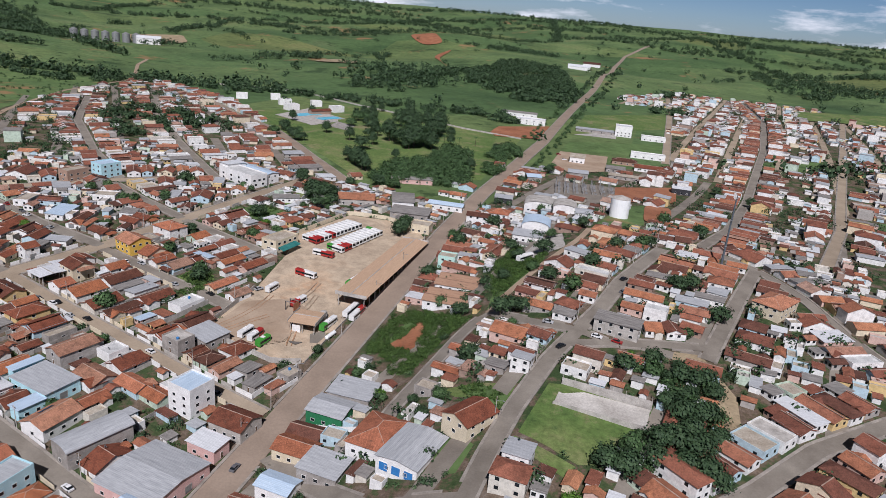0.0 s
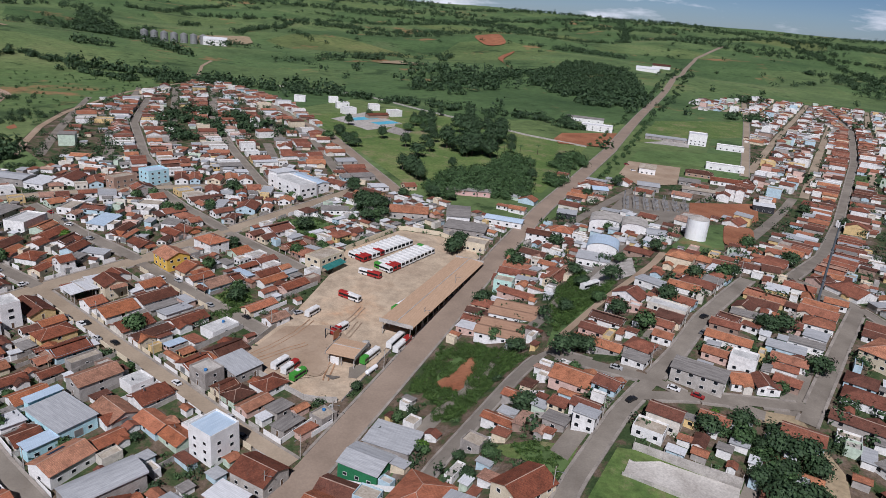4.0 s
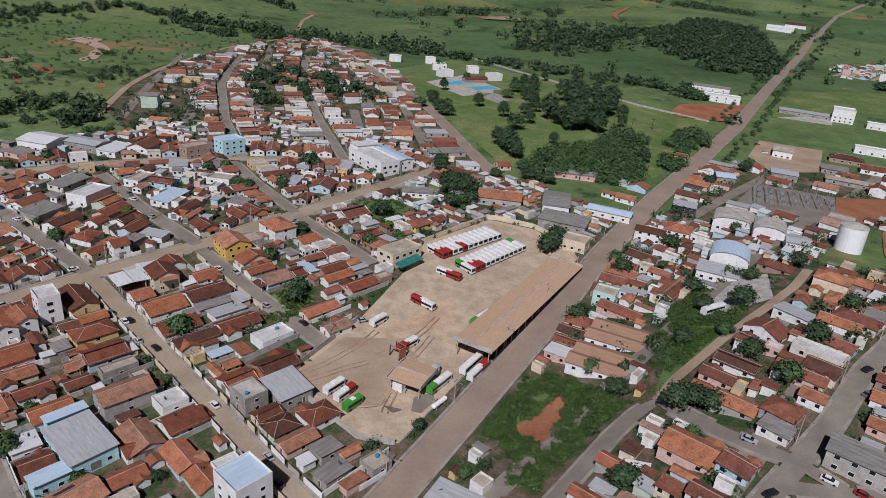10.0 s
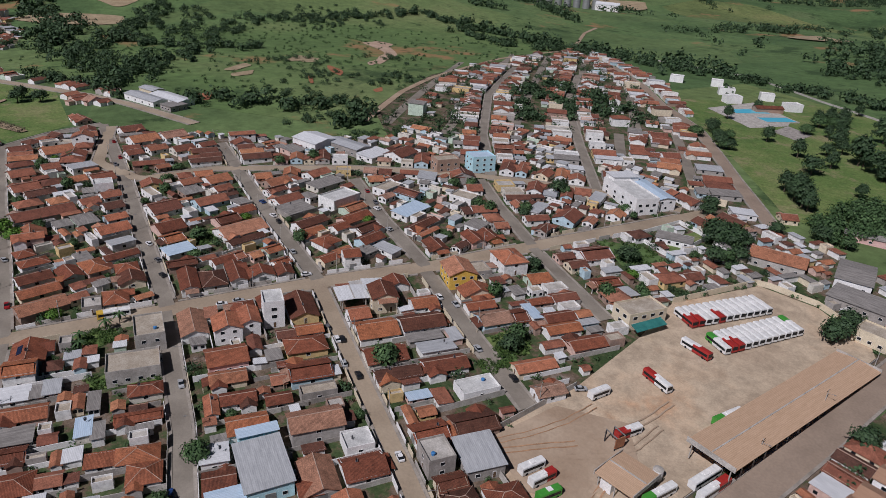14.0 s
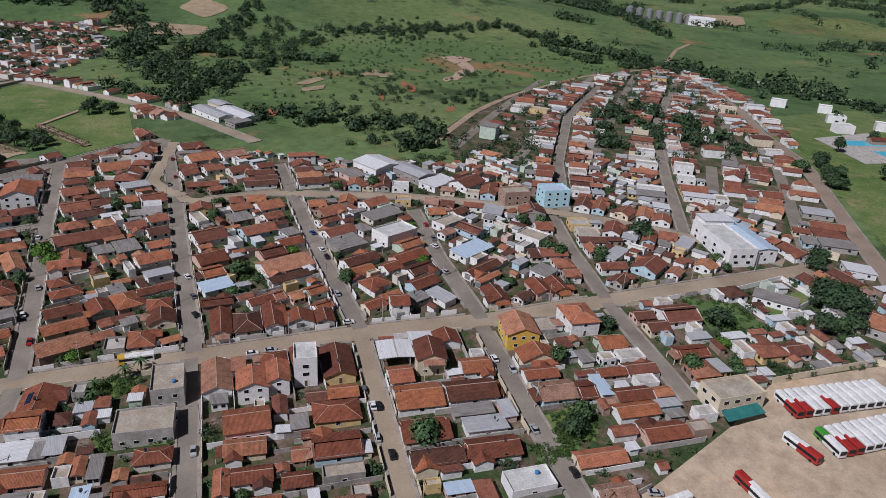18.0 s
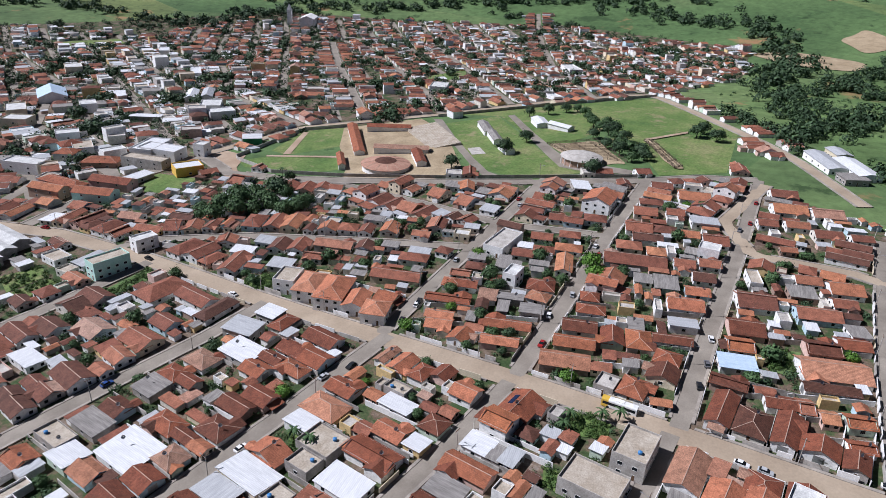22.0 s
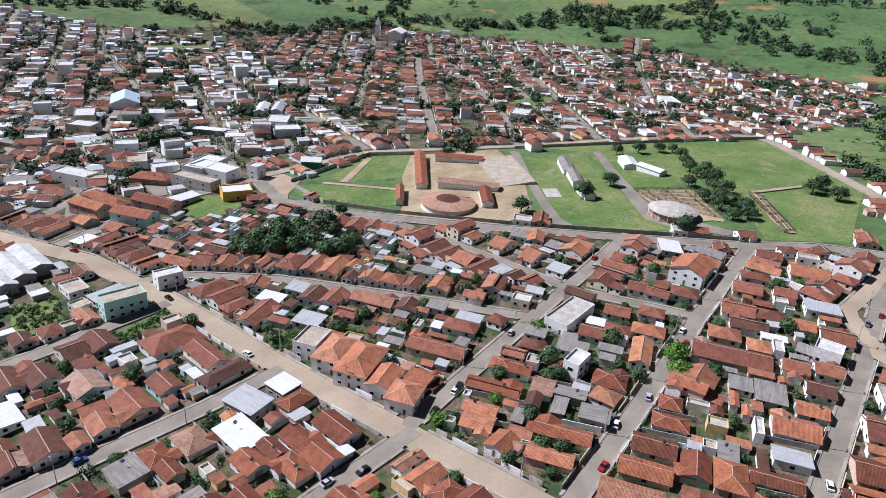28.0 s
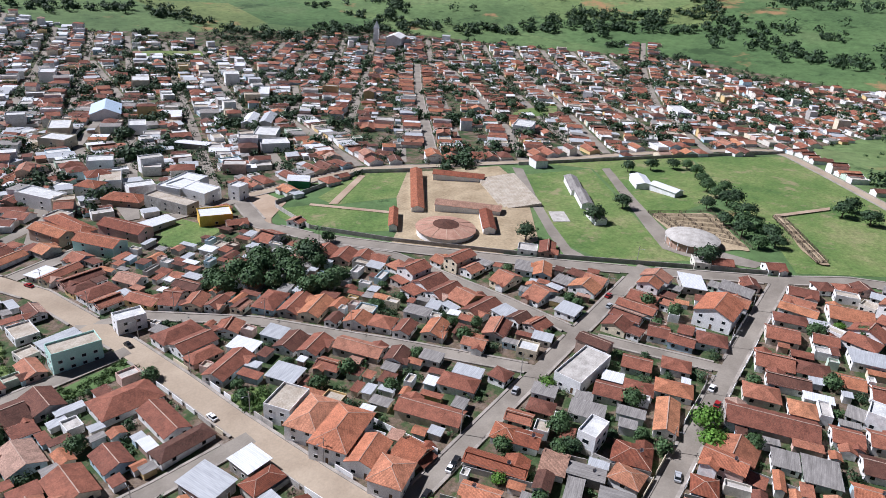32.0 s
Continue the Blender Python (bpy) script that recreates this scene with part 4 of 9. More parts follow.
def wall_geo(kind, L, W, h, rise, g=None, below=1.6):
    """Outer walls, carried up to meet the roof."""
    g = g or Geo()
    x, y = L / 2, W / 2
    if kind in ("gable", "hip", "split", "lean", "arch"):
        up = {"gable": [(0, rise)], "hip": [], "split": [(W * 0.1, rise)], "lean": [], "arch": [(y * math.cos(math.pi * i / 10), rise * math.sin(math.pi * i / 10)) for i in range(1, 10)][::-1]}[kind]
        top = [(-y, h)] + [(a, h + b - 0.1) for a, b in up] + [(y, h + (rise if kind == "lean" else 0))]
        n = len(top)
        vs = [(sx, a, b) for sx in (-x, x) for a, b in [(-y, -below)] + top + [(y, -below)]]
        m = n + 2
        fs = [tuple(range(m))[::-1] if False else tuple(range(m)), tuple(range(2 * m - 1, m - 1, -1)), (0, m, m + 1, 1), (m - 1, m - 2, 2 * m - 2, 2 * m - 1)]
        g.add(vs, [f[::-1] for f in fs])
    else:
        p, t = 0.7, 0.18
        out = [(-x, -y), (x, -y), (x, y), (-x, y)]
        inn = [(-x + t, -y + t), (x - t, -y + t), (x - t, y - t), (-x + t, y - t)]
        vs = [(a, b, -below) for a, b in out] + [(a, b, h + p) for a, b in out] + [(a, b, h + p) for a, b in inn] + [(a, b, h - 0.3) for a, b in inn]
        fs = []
        for i in range(4):
            j = (i + 1) % 4
            fs += [(i, j, j + 4, i + 4), (i + 4, j + 4, j + 8, i + 8), (i + 8, j + 8, j + 12, i + 12)]
        g.add(vs, fs)
    return g


def frame_mesh(name, w, h, mat, t=0.08, low=True):
    """A frame of one piece round an opening w by h."""
    g = Geo()
    z0 = -t if low else 0.0
    out = [(-w / 2 - t, z0), (w / 2 + t, z0), (w / 2 + t, h + t), (-w / 2 - t, h + t)]
    inn = [(-w / 2, 0.0), (w / 2, 0.0), (w / 2, h), (-w / 2, h)]
    vs = [(x, y, z) for y in (-0.05, 0.07) for x, z in out] + [(x, y, z) for y in (0.07, -0.05) for x, z in inn]
    fs = []
    for i in range(4):
        j = (i + 1) % 4
        fs += [(i, j, j + 4, i + 4), (i + 4, j + 4, j + 8, i + 8), (i + 8, j + 8, j + 12, i + 12)]
    g.add(vs, fs)
    return g.mesh(name, mat)


def leaf_mesh(name, w, h, mat):
    g = Geo()
    g.box(-w / 2, w / 2, -0.05, 0.025, 0, h)
    return g.mesh(name, mat)


WINDOW = (frame_mesh("window", 1.3, 1.1, "white"), leaf_mesh("pane", 1.3, 1.1, "pane"), "window", "pane")
WIDE = (frame_mesh("window", 1.9, 1.3, "white"), leaf_mesh("pane", 1.9, 1.3, "pane"), "window", "pane")
DOOR = (frame_mesh("door", 0.9, 2.1, "white", 0.08, False), leaf_mesh("leaf", 0.9, 2.1, "doorwood"), "door", "leaf")
GATE = (frame_mesh("gate", 2.6, 2.3, "concrete", 0.1, False), leaf_mesh("leaf", 2.6, 2.3, "steel"), "gate", "leaf")
SHUTTER = (frame_mesh("shutter", 2.8, 2.8, "white", 0.1, False), leaf_mesh("leaf", 2.8, 2.8, "bluedoor"), "shutter", "leaf")


def opening(kind, root, m, label=""):
    ob = part(kind[2], kind[0], (), root, label, m)
    part(kind[3], kind[1], (), ob)


def on_wall(face, u, z, L, W):
    """Local pose of a thing set on a wall: face 0..3 = +x, +y, -x, -y."""
    a = {0: (L / 2, u), 1: (u, W / 2), 2: (-L / 2, u), 3: (u, -W / 2)}[face]
    return pose(a[0], a[1], z, 0, 0, {0: -90, 1: 0, 2: 90, 3: 180}[face])


def openings(root, L, W, h, storeys, front=0, wide=False, gate=False, dense=3.4):
    for st in range(storeys):
        z = 0.95 + st * 2.9
        for face in range(4):
            run = (W if face in (0, 2) else L) - 1.2
            n = min(4, max(1, int(run / dense)))
            if face == (front + 2) % 4 and st == 0:
                n = max(0, n - 1)
            for i in range(n):
                u = (i + 0.5 - n / 2) * run / n
                if st == 0 and face == front and i == n // 2:
                    if gate:
                        opening(GATE, root, on_wall(face, u, 0.05, L, W))
                    else:
                        opening(DOOR, root, on_wall(face, u, 0.05, L, W))
                else:
                    opening(WIDE if wide else WINDOW, root, on_wall(face, u, z, L, W))


TANK = Geo()
TANK.tube((0, 0, 0), (0, 0, 0.75), 0.55, 0.62, 12)
TANK.tube((0, 0, 0.75), (0, 0, 0.95), 0.64, 0.3, 12)
TANK = TANK.mesh("water_tank", "tankblue")
ROOFWORD = {"tile": "brown clay-tile", "tile_new": "bright orange clay-tile", "zinc": "zinc-sheet", "fibre": "grey fibre-cement", "whitesheet": "white sheet-metal", "bluesheet": "pale blue metal", "dusty": "dusty brown sheet",
            "dirtyroof": "stained concrete", "concrete": "concrete slab", "white": "white slab", "paleslab": "pale concrete"}
SHAPEWORD = {"gable": "gabled", "hip": "hipped", "split": "split-level", "lean": "single-slope", "arch": "arched", "flat": "flat"}


def house(cx, cy, yaw, L, W, h, kind="gable", roofmat="tile", wallmat="wall", level=1, storeys=1, name="house", label="", category="house", group="", front=0,
          wide=False, gate=False, tank=False, rise=None, ov=0.5, porch=False, solar=False, dense=3.4):
    rise = rise if rise is not None else (W / 2 * 0.4 if kind in ("gable", "hip", "split") else (W * 0.08 if kind == "lean" else W * 0.2))
    z = lz(cx, cy)
    label = label or "%s %s house with a %s %s roof" % ({1: "single-storey", 2: "two-storey", 3: "three-storey", 4: "four-storey"}[storeys],
                                                       {"wall": "plastered", "cement": "unpainted cement"}.get(wallmat, wallmat + "-walled"), SHAPEWORD[kind], ROOFWORD[roofmat])
    root = thing(name, pose(cx, cy, z, 0, 0, math.degrees(yaw)), label, category, group)
    claim(cx, cy, yaw, L, W)
    part("wall", wall_geo(kind, L, W, h, rise), wallmat, root)
    part("roof", roof_geo(kind, L, W, h, rise, ov), roofmat, root)
    if level == 0:
        openings(root, L, W, h, storeys, front, wide, gate, dense)
        if kind in ("gable", "hip") and roofmat in ("tile", "tile_new"):
            g = Geo()
            k = L / 2 + ov if kind == "gable" else max(0.3, (L - W) / 2)
            g.tube((-k, 0, h + rise - 0.04), (k, 0, h + rise - 0.04), 0.13, 0.13, 6)
            if kind == "hip":
                d = rise * ov / (W / 2)
                for sx in (-1, 1):
                    for sy in (-1, 1):
                        g.tube((sx * k, 0, h + rise - 0.05), (sx * (L / 2 + ov), sy * (W / 2 + ov), h - d - 0.05), 0.11, 0.11, 5)
            part("ridge_tiles", g, "ridge", root)
        if porch:
            g = Geo()
            x = L / 2
            vs = [(a, b, c) for b in (-W * 0.32, W * 0.42) for a, c in ((x, h - 0.25), (x + 2.6, h - 0.9), (x + 2.6, h - 1.02), (x, h - 0.37))]
            g.add(vs, [(0, 1, 5, 4), (1, 2, 6, 5), (2, 3, 7, 6), (3, 0, 4, 7), (3, 2, 1, 0), (4, 5, 6, 7)])
            pr = part("porch_roof", g, roofmat, root)
            for yy in (-W * 0.28, W * 0.38):
                q = Geo()
                q.box(x + 2.3, x + 2.5, yy - 0.1, yy + 0.1, -1.4, h - 0.98)
                part("post", q, wallmat, root)
    if tank:
        part("water_tank", TANK, (), root, "blue plastic water tank", pose(L * 0.22, W * 0.2, h + 0.02 if kind == "flat" else h + rise * 0.55))
    if solar:
        g = Geo()
        a = math.atan2(rise, W / 2)
        for i in range(5):
            g.box(-2.6 + i * 1.05, -1.65 + i * 1.05, -0.85, 0.85, 0.02, 0.08)
        part("solar_panel", g, "solar", root, "dark blue solar panels", pose(0, W * 0.25, h + rise * 0.5 + 0.06, -math.degrees(a), 0, 0))
    return root


def shove(x, y):
    """Draws the houses on the west side up to the avenue's edge."""
    line = STREETS["ave"][0]
    d = float(np.interp(y, [p[1] for p in line], [p[0] for p in line])) - x
    if d < 0 or d > 45 or y < -20 or y > 330:
        return 0.0
    return float(np.interp(y, (-20, 12, 35, 60, 117, 164, 220, 270, 316, 330), (0, 3.3, 5.4, 6.4, 5.1, 5, 4.9, 4, 2, 0))) * min(1.0, (45 - d) / 27)


def place(nm, cx, cy, u, L, W, h, kind, roofmat, wallmat, label, storeys=1, **kw):
    """A building of its own kind; u: degrees of its long side."""
    kw.setdefault("level", 0)
    cx += shove(cx, cy) if kw.pop("drawn", True) else 0.0
    return house(cx, cy, radians(u), L, W, h, kind, roofmat, wallmat, storeys=storeys, name=nm, label=label, category=kw.pop("category", "building"), **kw)


# landmark buildings beside the avenue and the yard
place("apartment_building", -134, 176, 78, 10.8, 10.7, 10.5, "flat", "bluesheet", "white", "three-storey white apartment block with a pale blue roof", 3, front=3)
place("warehouse", -148, 146, 71, 21, 9.5, 6.2, "arch", "zinc", "cement", "long warehouse with a curved grey metal roof and dark side", rise=1.6, gate=True)
place("warehouse", -122, 141, -8, 22, 23, 4.6, "gable", "zinc", "pink", "broad workshop under a shallow grey sheet roof", rise=1.5, gate=True)
place("shop", -117, 127.5, -6, 10, 8.5, 5.3, "gable", "bluesheet", "white", "small white shop with a pale blue metal roof", rise=1.2)
place("warehouse", -183.6, 163, -12, 19.5, 12.5, 4.6, "lean", "zinc", "skyblue", "wide workshop under a flat weathered grey sheet roof", rise=0.5, gate=True)
place("shed", -195.6, 166.5, 78, 11, 3.0, 4.9, "lean", "bluesheet", "skyblue", "narrow side bay under pale blue sheets", rise=0.2)
place("shed", -178.4, 150.6, 78, 9, 4.6, 4.4, "lean", "bluesheet", "skyblue", "narrow front wing of the workshop under pale blue sheets", rise=0.3)
place("house", -167, 149, 84, 14.4, 10, 4.4, "gable", "tile_new", "white", "white house with an orange tiled roof and solar panels", solar=True, category="house")
place("house", -114.5, 172.5, -7, 13.2, 11, 4.6, "gable", "tile", "concrete", "gabled house with a brown tiled roof on the avenue corner", category="house")
place("shop", -116, 159.5, -8, 11, 7, 4.6, "lean", "whitesheet", "pink", "red-walled shop under a dirty white metal roof")
place("building", -156, 121, -4, 8.4, 13, 7, "flat", "zinc", "skyblue", "two-storey light blue building with a grey roof", 2)
place("shed", -155, 215, -20, 14, 11, 3.6, "lean", "zinc", "cement", "low shed with a flat grey sheet roof")
place("shop", -87.7, 190.3, -3, 13.8, 11.5, 5.0, "gable", "zinc", "green", "dark green shop with a grey metal roof", rise=1.3, gate=True)
place("shed", -84.9, 202.8, 1, 15.9, 11.5, 4.6, "lean", "zinc", "cement", "grey shed beside the green shop", rise=0.7)
place("house", -89.4, 168.4, -3, 12.8, 9, 4.2, "gable", "tile", "cream", "cream house with a red-brown tiled roof", category="house")
place("shed", -75.6, 160.4, -5, 13.4, 10.3, 4.4, "lean", "zinc", "cement", "cement shed with a flat grey sheet roof", rise=0.8)
place("shop", -86, 150.8, -4, 11, 7.6, 4.4, "gable", "bluesheet", "white", "small white shop with a pale blue metal roof", rise=1.0)
place("house", -63.9, 175.6, 85, 18.5, 14.5, 4.6, "hip", "tile_new", "white", "large white corner house with an orange hipped roof", front=3, category="house")
bd = place("warehouse", -49.9, 166, 80, 19, 13.6, 4.6, "gable", "zinc", "white", "white warehouse with a grey roof and blue shutters", rise=1.0)
for u in (-4.2, 0, 4.2):
    opening(SHUTTER, bd, on_wall(2, u, 0.05, 19, 13.6), "blue roller shutter")
place("house", 65.4, 303.2, 59, 18, 12, 5.6, "hip", "tile_new", "cream", "two-storey cream house with an orange hipped roof", 2, category="house")
place("apartment_building", -249, 195, -17, 9.1, 7.2, 10.0, "flat", "paleslab", "white", "narrow three-storey white building with dark windows", 3, wide=True)
place("house", -237, 234, -20, 11.3, 9.6, 6.2, "gable", "tile", "cream", "two-storey cream house with a red tiled roof and balcony", 2, category="house", porch=True)
place("building", -260, 155, -12, 14, 9.5, 6.6, "flat", "dirtyroof", "concrete", "two-storey grey building with a flat stained roof", 2, tank=True)
place("building", -246, 146, 76, 16, 11, 4.6, "flat", "dirtyroof", "concrete", "low grey building with solar panels on its flat roof", gate=True)
place("house", -234, 172, 78, 12.5, 10.4, 4.0, "gable", "tile", "pink", "pink house with a dark brown tiled roof", category="house")
place("house", -249, 178, -14, 9.6, 9.2, 5.8, "gable", "tile_new", "white", "two-storey white house with an orange tiled roof", 2, category="house")
place("house", -249, 186, -14, 10.6, 6.4, 5.8, "gable", "tile_new", "white", "narrow white house with a bright orange roof", 2, category="house")
place("house", -236, 269.5, -20, 13, 11.5, 6.0, "gable", "tile_new", "yellow", "two-storey yellow house with an orange tiled roof", 2, category="house", front=2)
place("school", -254, 396.5, 160, 34, 13, 7.6, "flat", "paleslab", "white", "large white two-storey school with a pale flat roof", 2, wide=True, solar=False)
place("school_wing", -250, 408.5, 160, 30, 11, 6.2, "gable", "bluesheet", "white", "lower white school wing under a pale blue metal roof", 2, rise=0.9)
place("school_hall", -268, 406, 160, 9, 15, 8.6, "lean", "whitesheet", "white", "tall white end block of the school", 2, rise=0.5)
place("shed", -210.3, 376.8, 30, 16, 7, 3.2, "lean", "fibre", "white", "low shed in a white walled compound", rise=0.6)
place("hall", -55.4, 626.2, 4, 13, 20, 5.4, "gable", "dirtyroof", "white", "store with a yellowish sheet roof beside the highway", rise=1.4)
place("hall", -48, 566.3, 8, 16, 14, 4.6, "gable", "zinc", "cement", "grey-roofed workshop beside the substation", rise=1.0)
place("hall", -130.2, 797.7, 8, 34, 14, 6.0, "flat", "whitesheet", "white", "long white two-storey roadside building", 2)
place("hall", -154.5, 854.3, 8, 44, 12, 4.6, "gable", "fibre", "white", "long grey-roofed roadside hall", rise=1.2)
place("building", -24.9, 799.5, 4, 18, 18, 11, "flat", "whitesheet", "white", "tall white box building", 2)
place("hall", -54.2, 797.9, 4, 46, 12, 3.4, "lean", "zinc", "cement", "long low depot roof of grey-blue sheets", rise=0.4)
place("house", 8.1, 789.8, 4, 26, 10, 4.4, "flat", "paleslab", "white", "row of white flat-roofed houses", category="house")
place("house", 5, 684.2, 4, 32, 9, 4.6, "flat", "paleslab", "white", "long white house with a stepped flat roof", 1, category="house")
place("house", -14.6, 643.6, 4, 22, 10, 3.6, "hip", "tile", "brown", "low house with a red hipped roof", category="house")
place("house", 7.1, 627.7, 4, 24, 10, 3.6, "gable", "tile", "white", "low white house with a red tiled roof", category="house")
place("house", -20.2, 607.6, 4, 16, 10, 3.4, "lean", "fibre", "cement", "low grey-roofed workshop beside the houses", category="house")
place("shed", -5.9, 583.9, 4, 36, 8, 3.2, "lean", "dirtyroof", "cement", "long low shed with a stained roof", rise=0.4)
place("hall", -78.7, 529, 20, 11, 12, 4.6, "gable", "bluesheet", "cement", "small store under a pale blue roof beside the highway", rise=1.2)
place("shed", -87, 460.2, 8, 12, 9, 3.8, "lean", "zinc", "dark", "small roadside shed with a grey roof", rise=0.4)
place("hall", -157.5, 466, 24, 30, 7.5, 3.6, "gable", "fibre", "pink", "long low pink-walled hall under trees", rise=1.1)
place("building", -329, 356, 75, 14, 11, 8.6, "flat", "bluesheet", "skyblue", "tall bright light blue building", 3)
place("building", -338, 338, 78, 14, 9, 6.8, "flat", "dirtyroof", "brown", "brown plastered two-storey building", 2)
place("hall", -408, 293, 15, 20, 19, 5.4, "gable", "whitesheet", "white", "wide hall with a bright white metal roof", rise=1.6, gate=True)
place("hall", -392, 306, 15, 26, 12, 4.6, "gable", "zinc", "cement", "long grey-roofed workshop beside the white hall", rise=1.0)
place("hall", -548, 251, 17, 34, 13, 4.2, "gable", "whitesheet", "white", "factory bay with a white sheet roof at the edge of town", rise=1.2, gate=True)
place("hall", -558, 236, 17, 36, 12, 4.0, "gable", "zinc", "white", "factory bay with a grey sheet roof at the edge of town", rise=1.2, gate=True)
place("hall", -528, 246, 17, 12, 13, 3.6, "lean", "fibre", "cement", "low lean-to of the factory with a dark roof", rise=0.5)
place("hall", -580, 246, 17, 17, 10, 4.5, "gable", "zinc", "cream", "small grey-roofed store behind the factory", rise=1.0)
place("hall", -172, 400, 22, 23, 13, 4.4, "gable", "tile", "concrete", "long open hall with a dark red tiled roof", category="hall")
place("hall", -146, 417, 20, 14, 24, 4.4, "gable", "fibre", "white", "white hall with a weathered grey roof", rise=1.4)
place("hall", -118, 424, 5, 23, 9, 3.8, "gable", "bluesheet", "white", "low building with a pale blue metal roof", rise=1.1)
place("hall", -133, 396, 8, 24, 13, 3.8, "lean", "fibre", "cement", "grey workshop with a dirty fibre-cement roof")
place("office", -177, 311, 78, 17.5, 10, 5.8, "flat", "dirtyroof", "cream", "cream two-storey office of the bus yard", 2, wide=True)
place("house", -119, 376, 4, 12, 10, 4.6, "flat", "dirtyroof", "cream", "cream gatehouse at the end of the platform roof")
place("hall", -51.1, 380, 96, 15, 15.5, 5.0, "arch", "bluesheet", "white", "hall with a bright blue arched roof", rise=3.6)
place("hall", -52.6, 362.8, 4, 16, 10, 4.2, "lean", "zinc", "white", "low grey-roofed shed with a blue gate", rise=0.8, gate=True)
place("warehouse", -58.1, 438.4, 96, 17, 20, 4.8, "arch", "concrete", "white", "white warehouse bay with a broad arched pale roof", rise=3.2, gate=True, front=3, group="arched warehouse bays")
place("warehouse", -40.9, 425.3, 96, 15, 14, 4.8, "arch", "concrete", "white", "white warehouse bay with a broad arched pale roof", rise=2.6, gate=True, front=3, group="arched warehouse bays")
place("hall", -27.5, 407.7, 8, 10, 10, 4.2, "gable", "zinc", "white", "small grey-roofed store beside the white silo", rise=0.8)
place("house", -80.1, 415.5, 4, 12, 11, 6.0, "hip", "tile_new", "white", "two-storey white house with an orange hipped roof", 2, category="house")
place("house", -91.8, 408.1, 4, 14, 8, 5.6, "gable", "tile", "white", "two-storey white building with a red tiled roof", 2, category="house")
# open shed: near-black walls stand in for the shade under its roof
place("open_shed", 33.8, 561.4, 2, 14, 10, 5.0, "gable", "whitesheet", "dark", "pale-roofed shed beside the red earth, dark walls for its shaded open sides", rise=0.8)
place("house", 2.5, 252.6, -9, 17, 8, 5.6, "lean", "fibre", "concrete", "long two-storey grey house with a stained dark roof", 2, category="house")
for k, yy in enumerate((281, 288.5, 299.5, 307)):
    place("barracks", -74.5, yy, 4, 20, 8.0, 3.4, "gable", "dustbrown", "white", "long low white building with a dusty brown roof", rise=1.3, group="dusty-roofed barracks")
place("house", -89.4, 333.8, 4, 9, 8, 5.8, "flat", "dirtyroof", "mint", "two-storey mint green house on the avenue", 2, category="house")
place("hall", -205, 1950, 5, 60, 26, 8, "gable", "whitesheet", "white", "distant white hall beside the highway", level=1)
place("hall", -190, 2150, 5, 50, 26, 7, "gable", "tile", "white", "distant long building with a red roof", level=1)

# fairground and its surroundings
place("factory", -302, -139, 76, 27, 9, 5.0, "gable", "paleslab", "cement", "pale roofed factory bay", rise=1.4, level=1, group="factory bays")
place("factory", -311, -141, 76, 27, 9, 5.0, "gable", "paleslab", "cement", "pale roofed factory bay", rise=1.4, level=1, group="factory bays")
place("factory", -293, -137, 76, 27, 9, 5.0, "gable", "paleslab", "cement", "pale roofed factory bay", rise=1.4, level=1, group="factory bays")
place("building", -304, -72, -20, 16, 8, 7.6, "flat", "dirtyroof", "mint", "three-storey pale green building with a flat roof", 2)
place("building", -328, -74, -22, 10.5, 6.8, 6.0, "flat", "paleslab", "white", "small two-storey white building", 2)
place("house", -314, 33, 9, 19, 11.5, 6.0, "hip", "tile_new", "white", "broad two-storey white house with an orange hipped roof", 2, category="house", drawn=False)
place("house", -315.5, 21.5, 9, 16, 10.5, 5.6, "hip", "tile_new", "white", "two-storey house with an orange hipped roof over shops", 2, category="house", drawn=False)
place("building", -317, 10, 9, 12, 9, 6.0, "flat", "dirtyroof", "white", "white two-storey building with a dark stained flat roof", 2, drawn=False)
place("house", -310.5, 44.5, 9, 12, 8.5, 4.6, "gable", "tile_new", "white", "white house with an orange gabled roof behind a low wall", category="house", drawn=False)
place("house", -306.5, 54.5, 9, 10.5, 9.5, 5.0, "hip", "tile_new", "white", "corner house with an orange hipped roof", category="house", drawn=False)
place("shed", -281, 13, 86, 12, 9, 4.2, "lean", "zinc", "cement", "shed with a flat grey sheet roof", rise=0.5)
place("shed", -293, 17, 80, 8.4, 7.4, 4.0, "lean", "whitesheet", "cement", "small open shed with a white metal roof", rise=0.3)
place("house", -347, 97, -8, 9.3, 5.6, 6.6, "flat", "paleslab", "white", "narrow two-storey white house", 2, category="house", wide=True)
place("building", -379, 84, -10, 22, 9.6, 4.6, "flat", "concrete", "white", "low white building with a stained flat roof", 1)
place("house", -440, 118, -8, 17, 14, 6.4, "gable", "tile_new", "white", "two-storey white house with an orange roof", 2, category="house")
place("building", -696, -65, 12, 22, 15, 7.6, "flat", "paleslab", "white", "white two-storey building behind the fairground", 2)
place("building", -421.5, -155.6, 94, 29.3, 9, 6, "flat", "dirtyroof", "concrete", "weathered two-storey block with a stained flat roof", 2, level=0, dense=9.0)
place("building", -439.6, -158.3, 93, 27.4, 13, 7, "flat", "whitesheet", "white", "white two-storey hall with a pale flat roof", 2, level=0, dense=9.0)
place("hall", -420.7, -123.8, 143, 16.1, 12, 5, "flat", "whitesheet", "yellow", "low yellow-walled store with a white roof", 1, level=0, dense=9.0)
place("building", -367.3, -141.4, 102, 21.8, 10, 6, "gable", "tile", "mint", "pale green two-storey building with a red tiled roof", 2, level=0, dense=9.0)
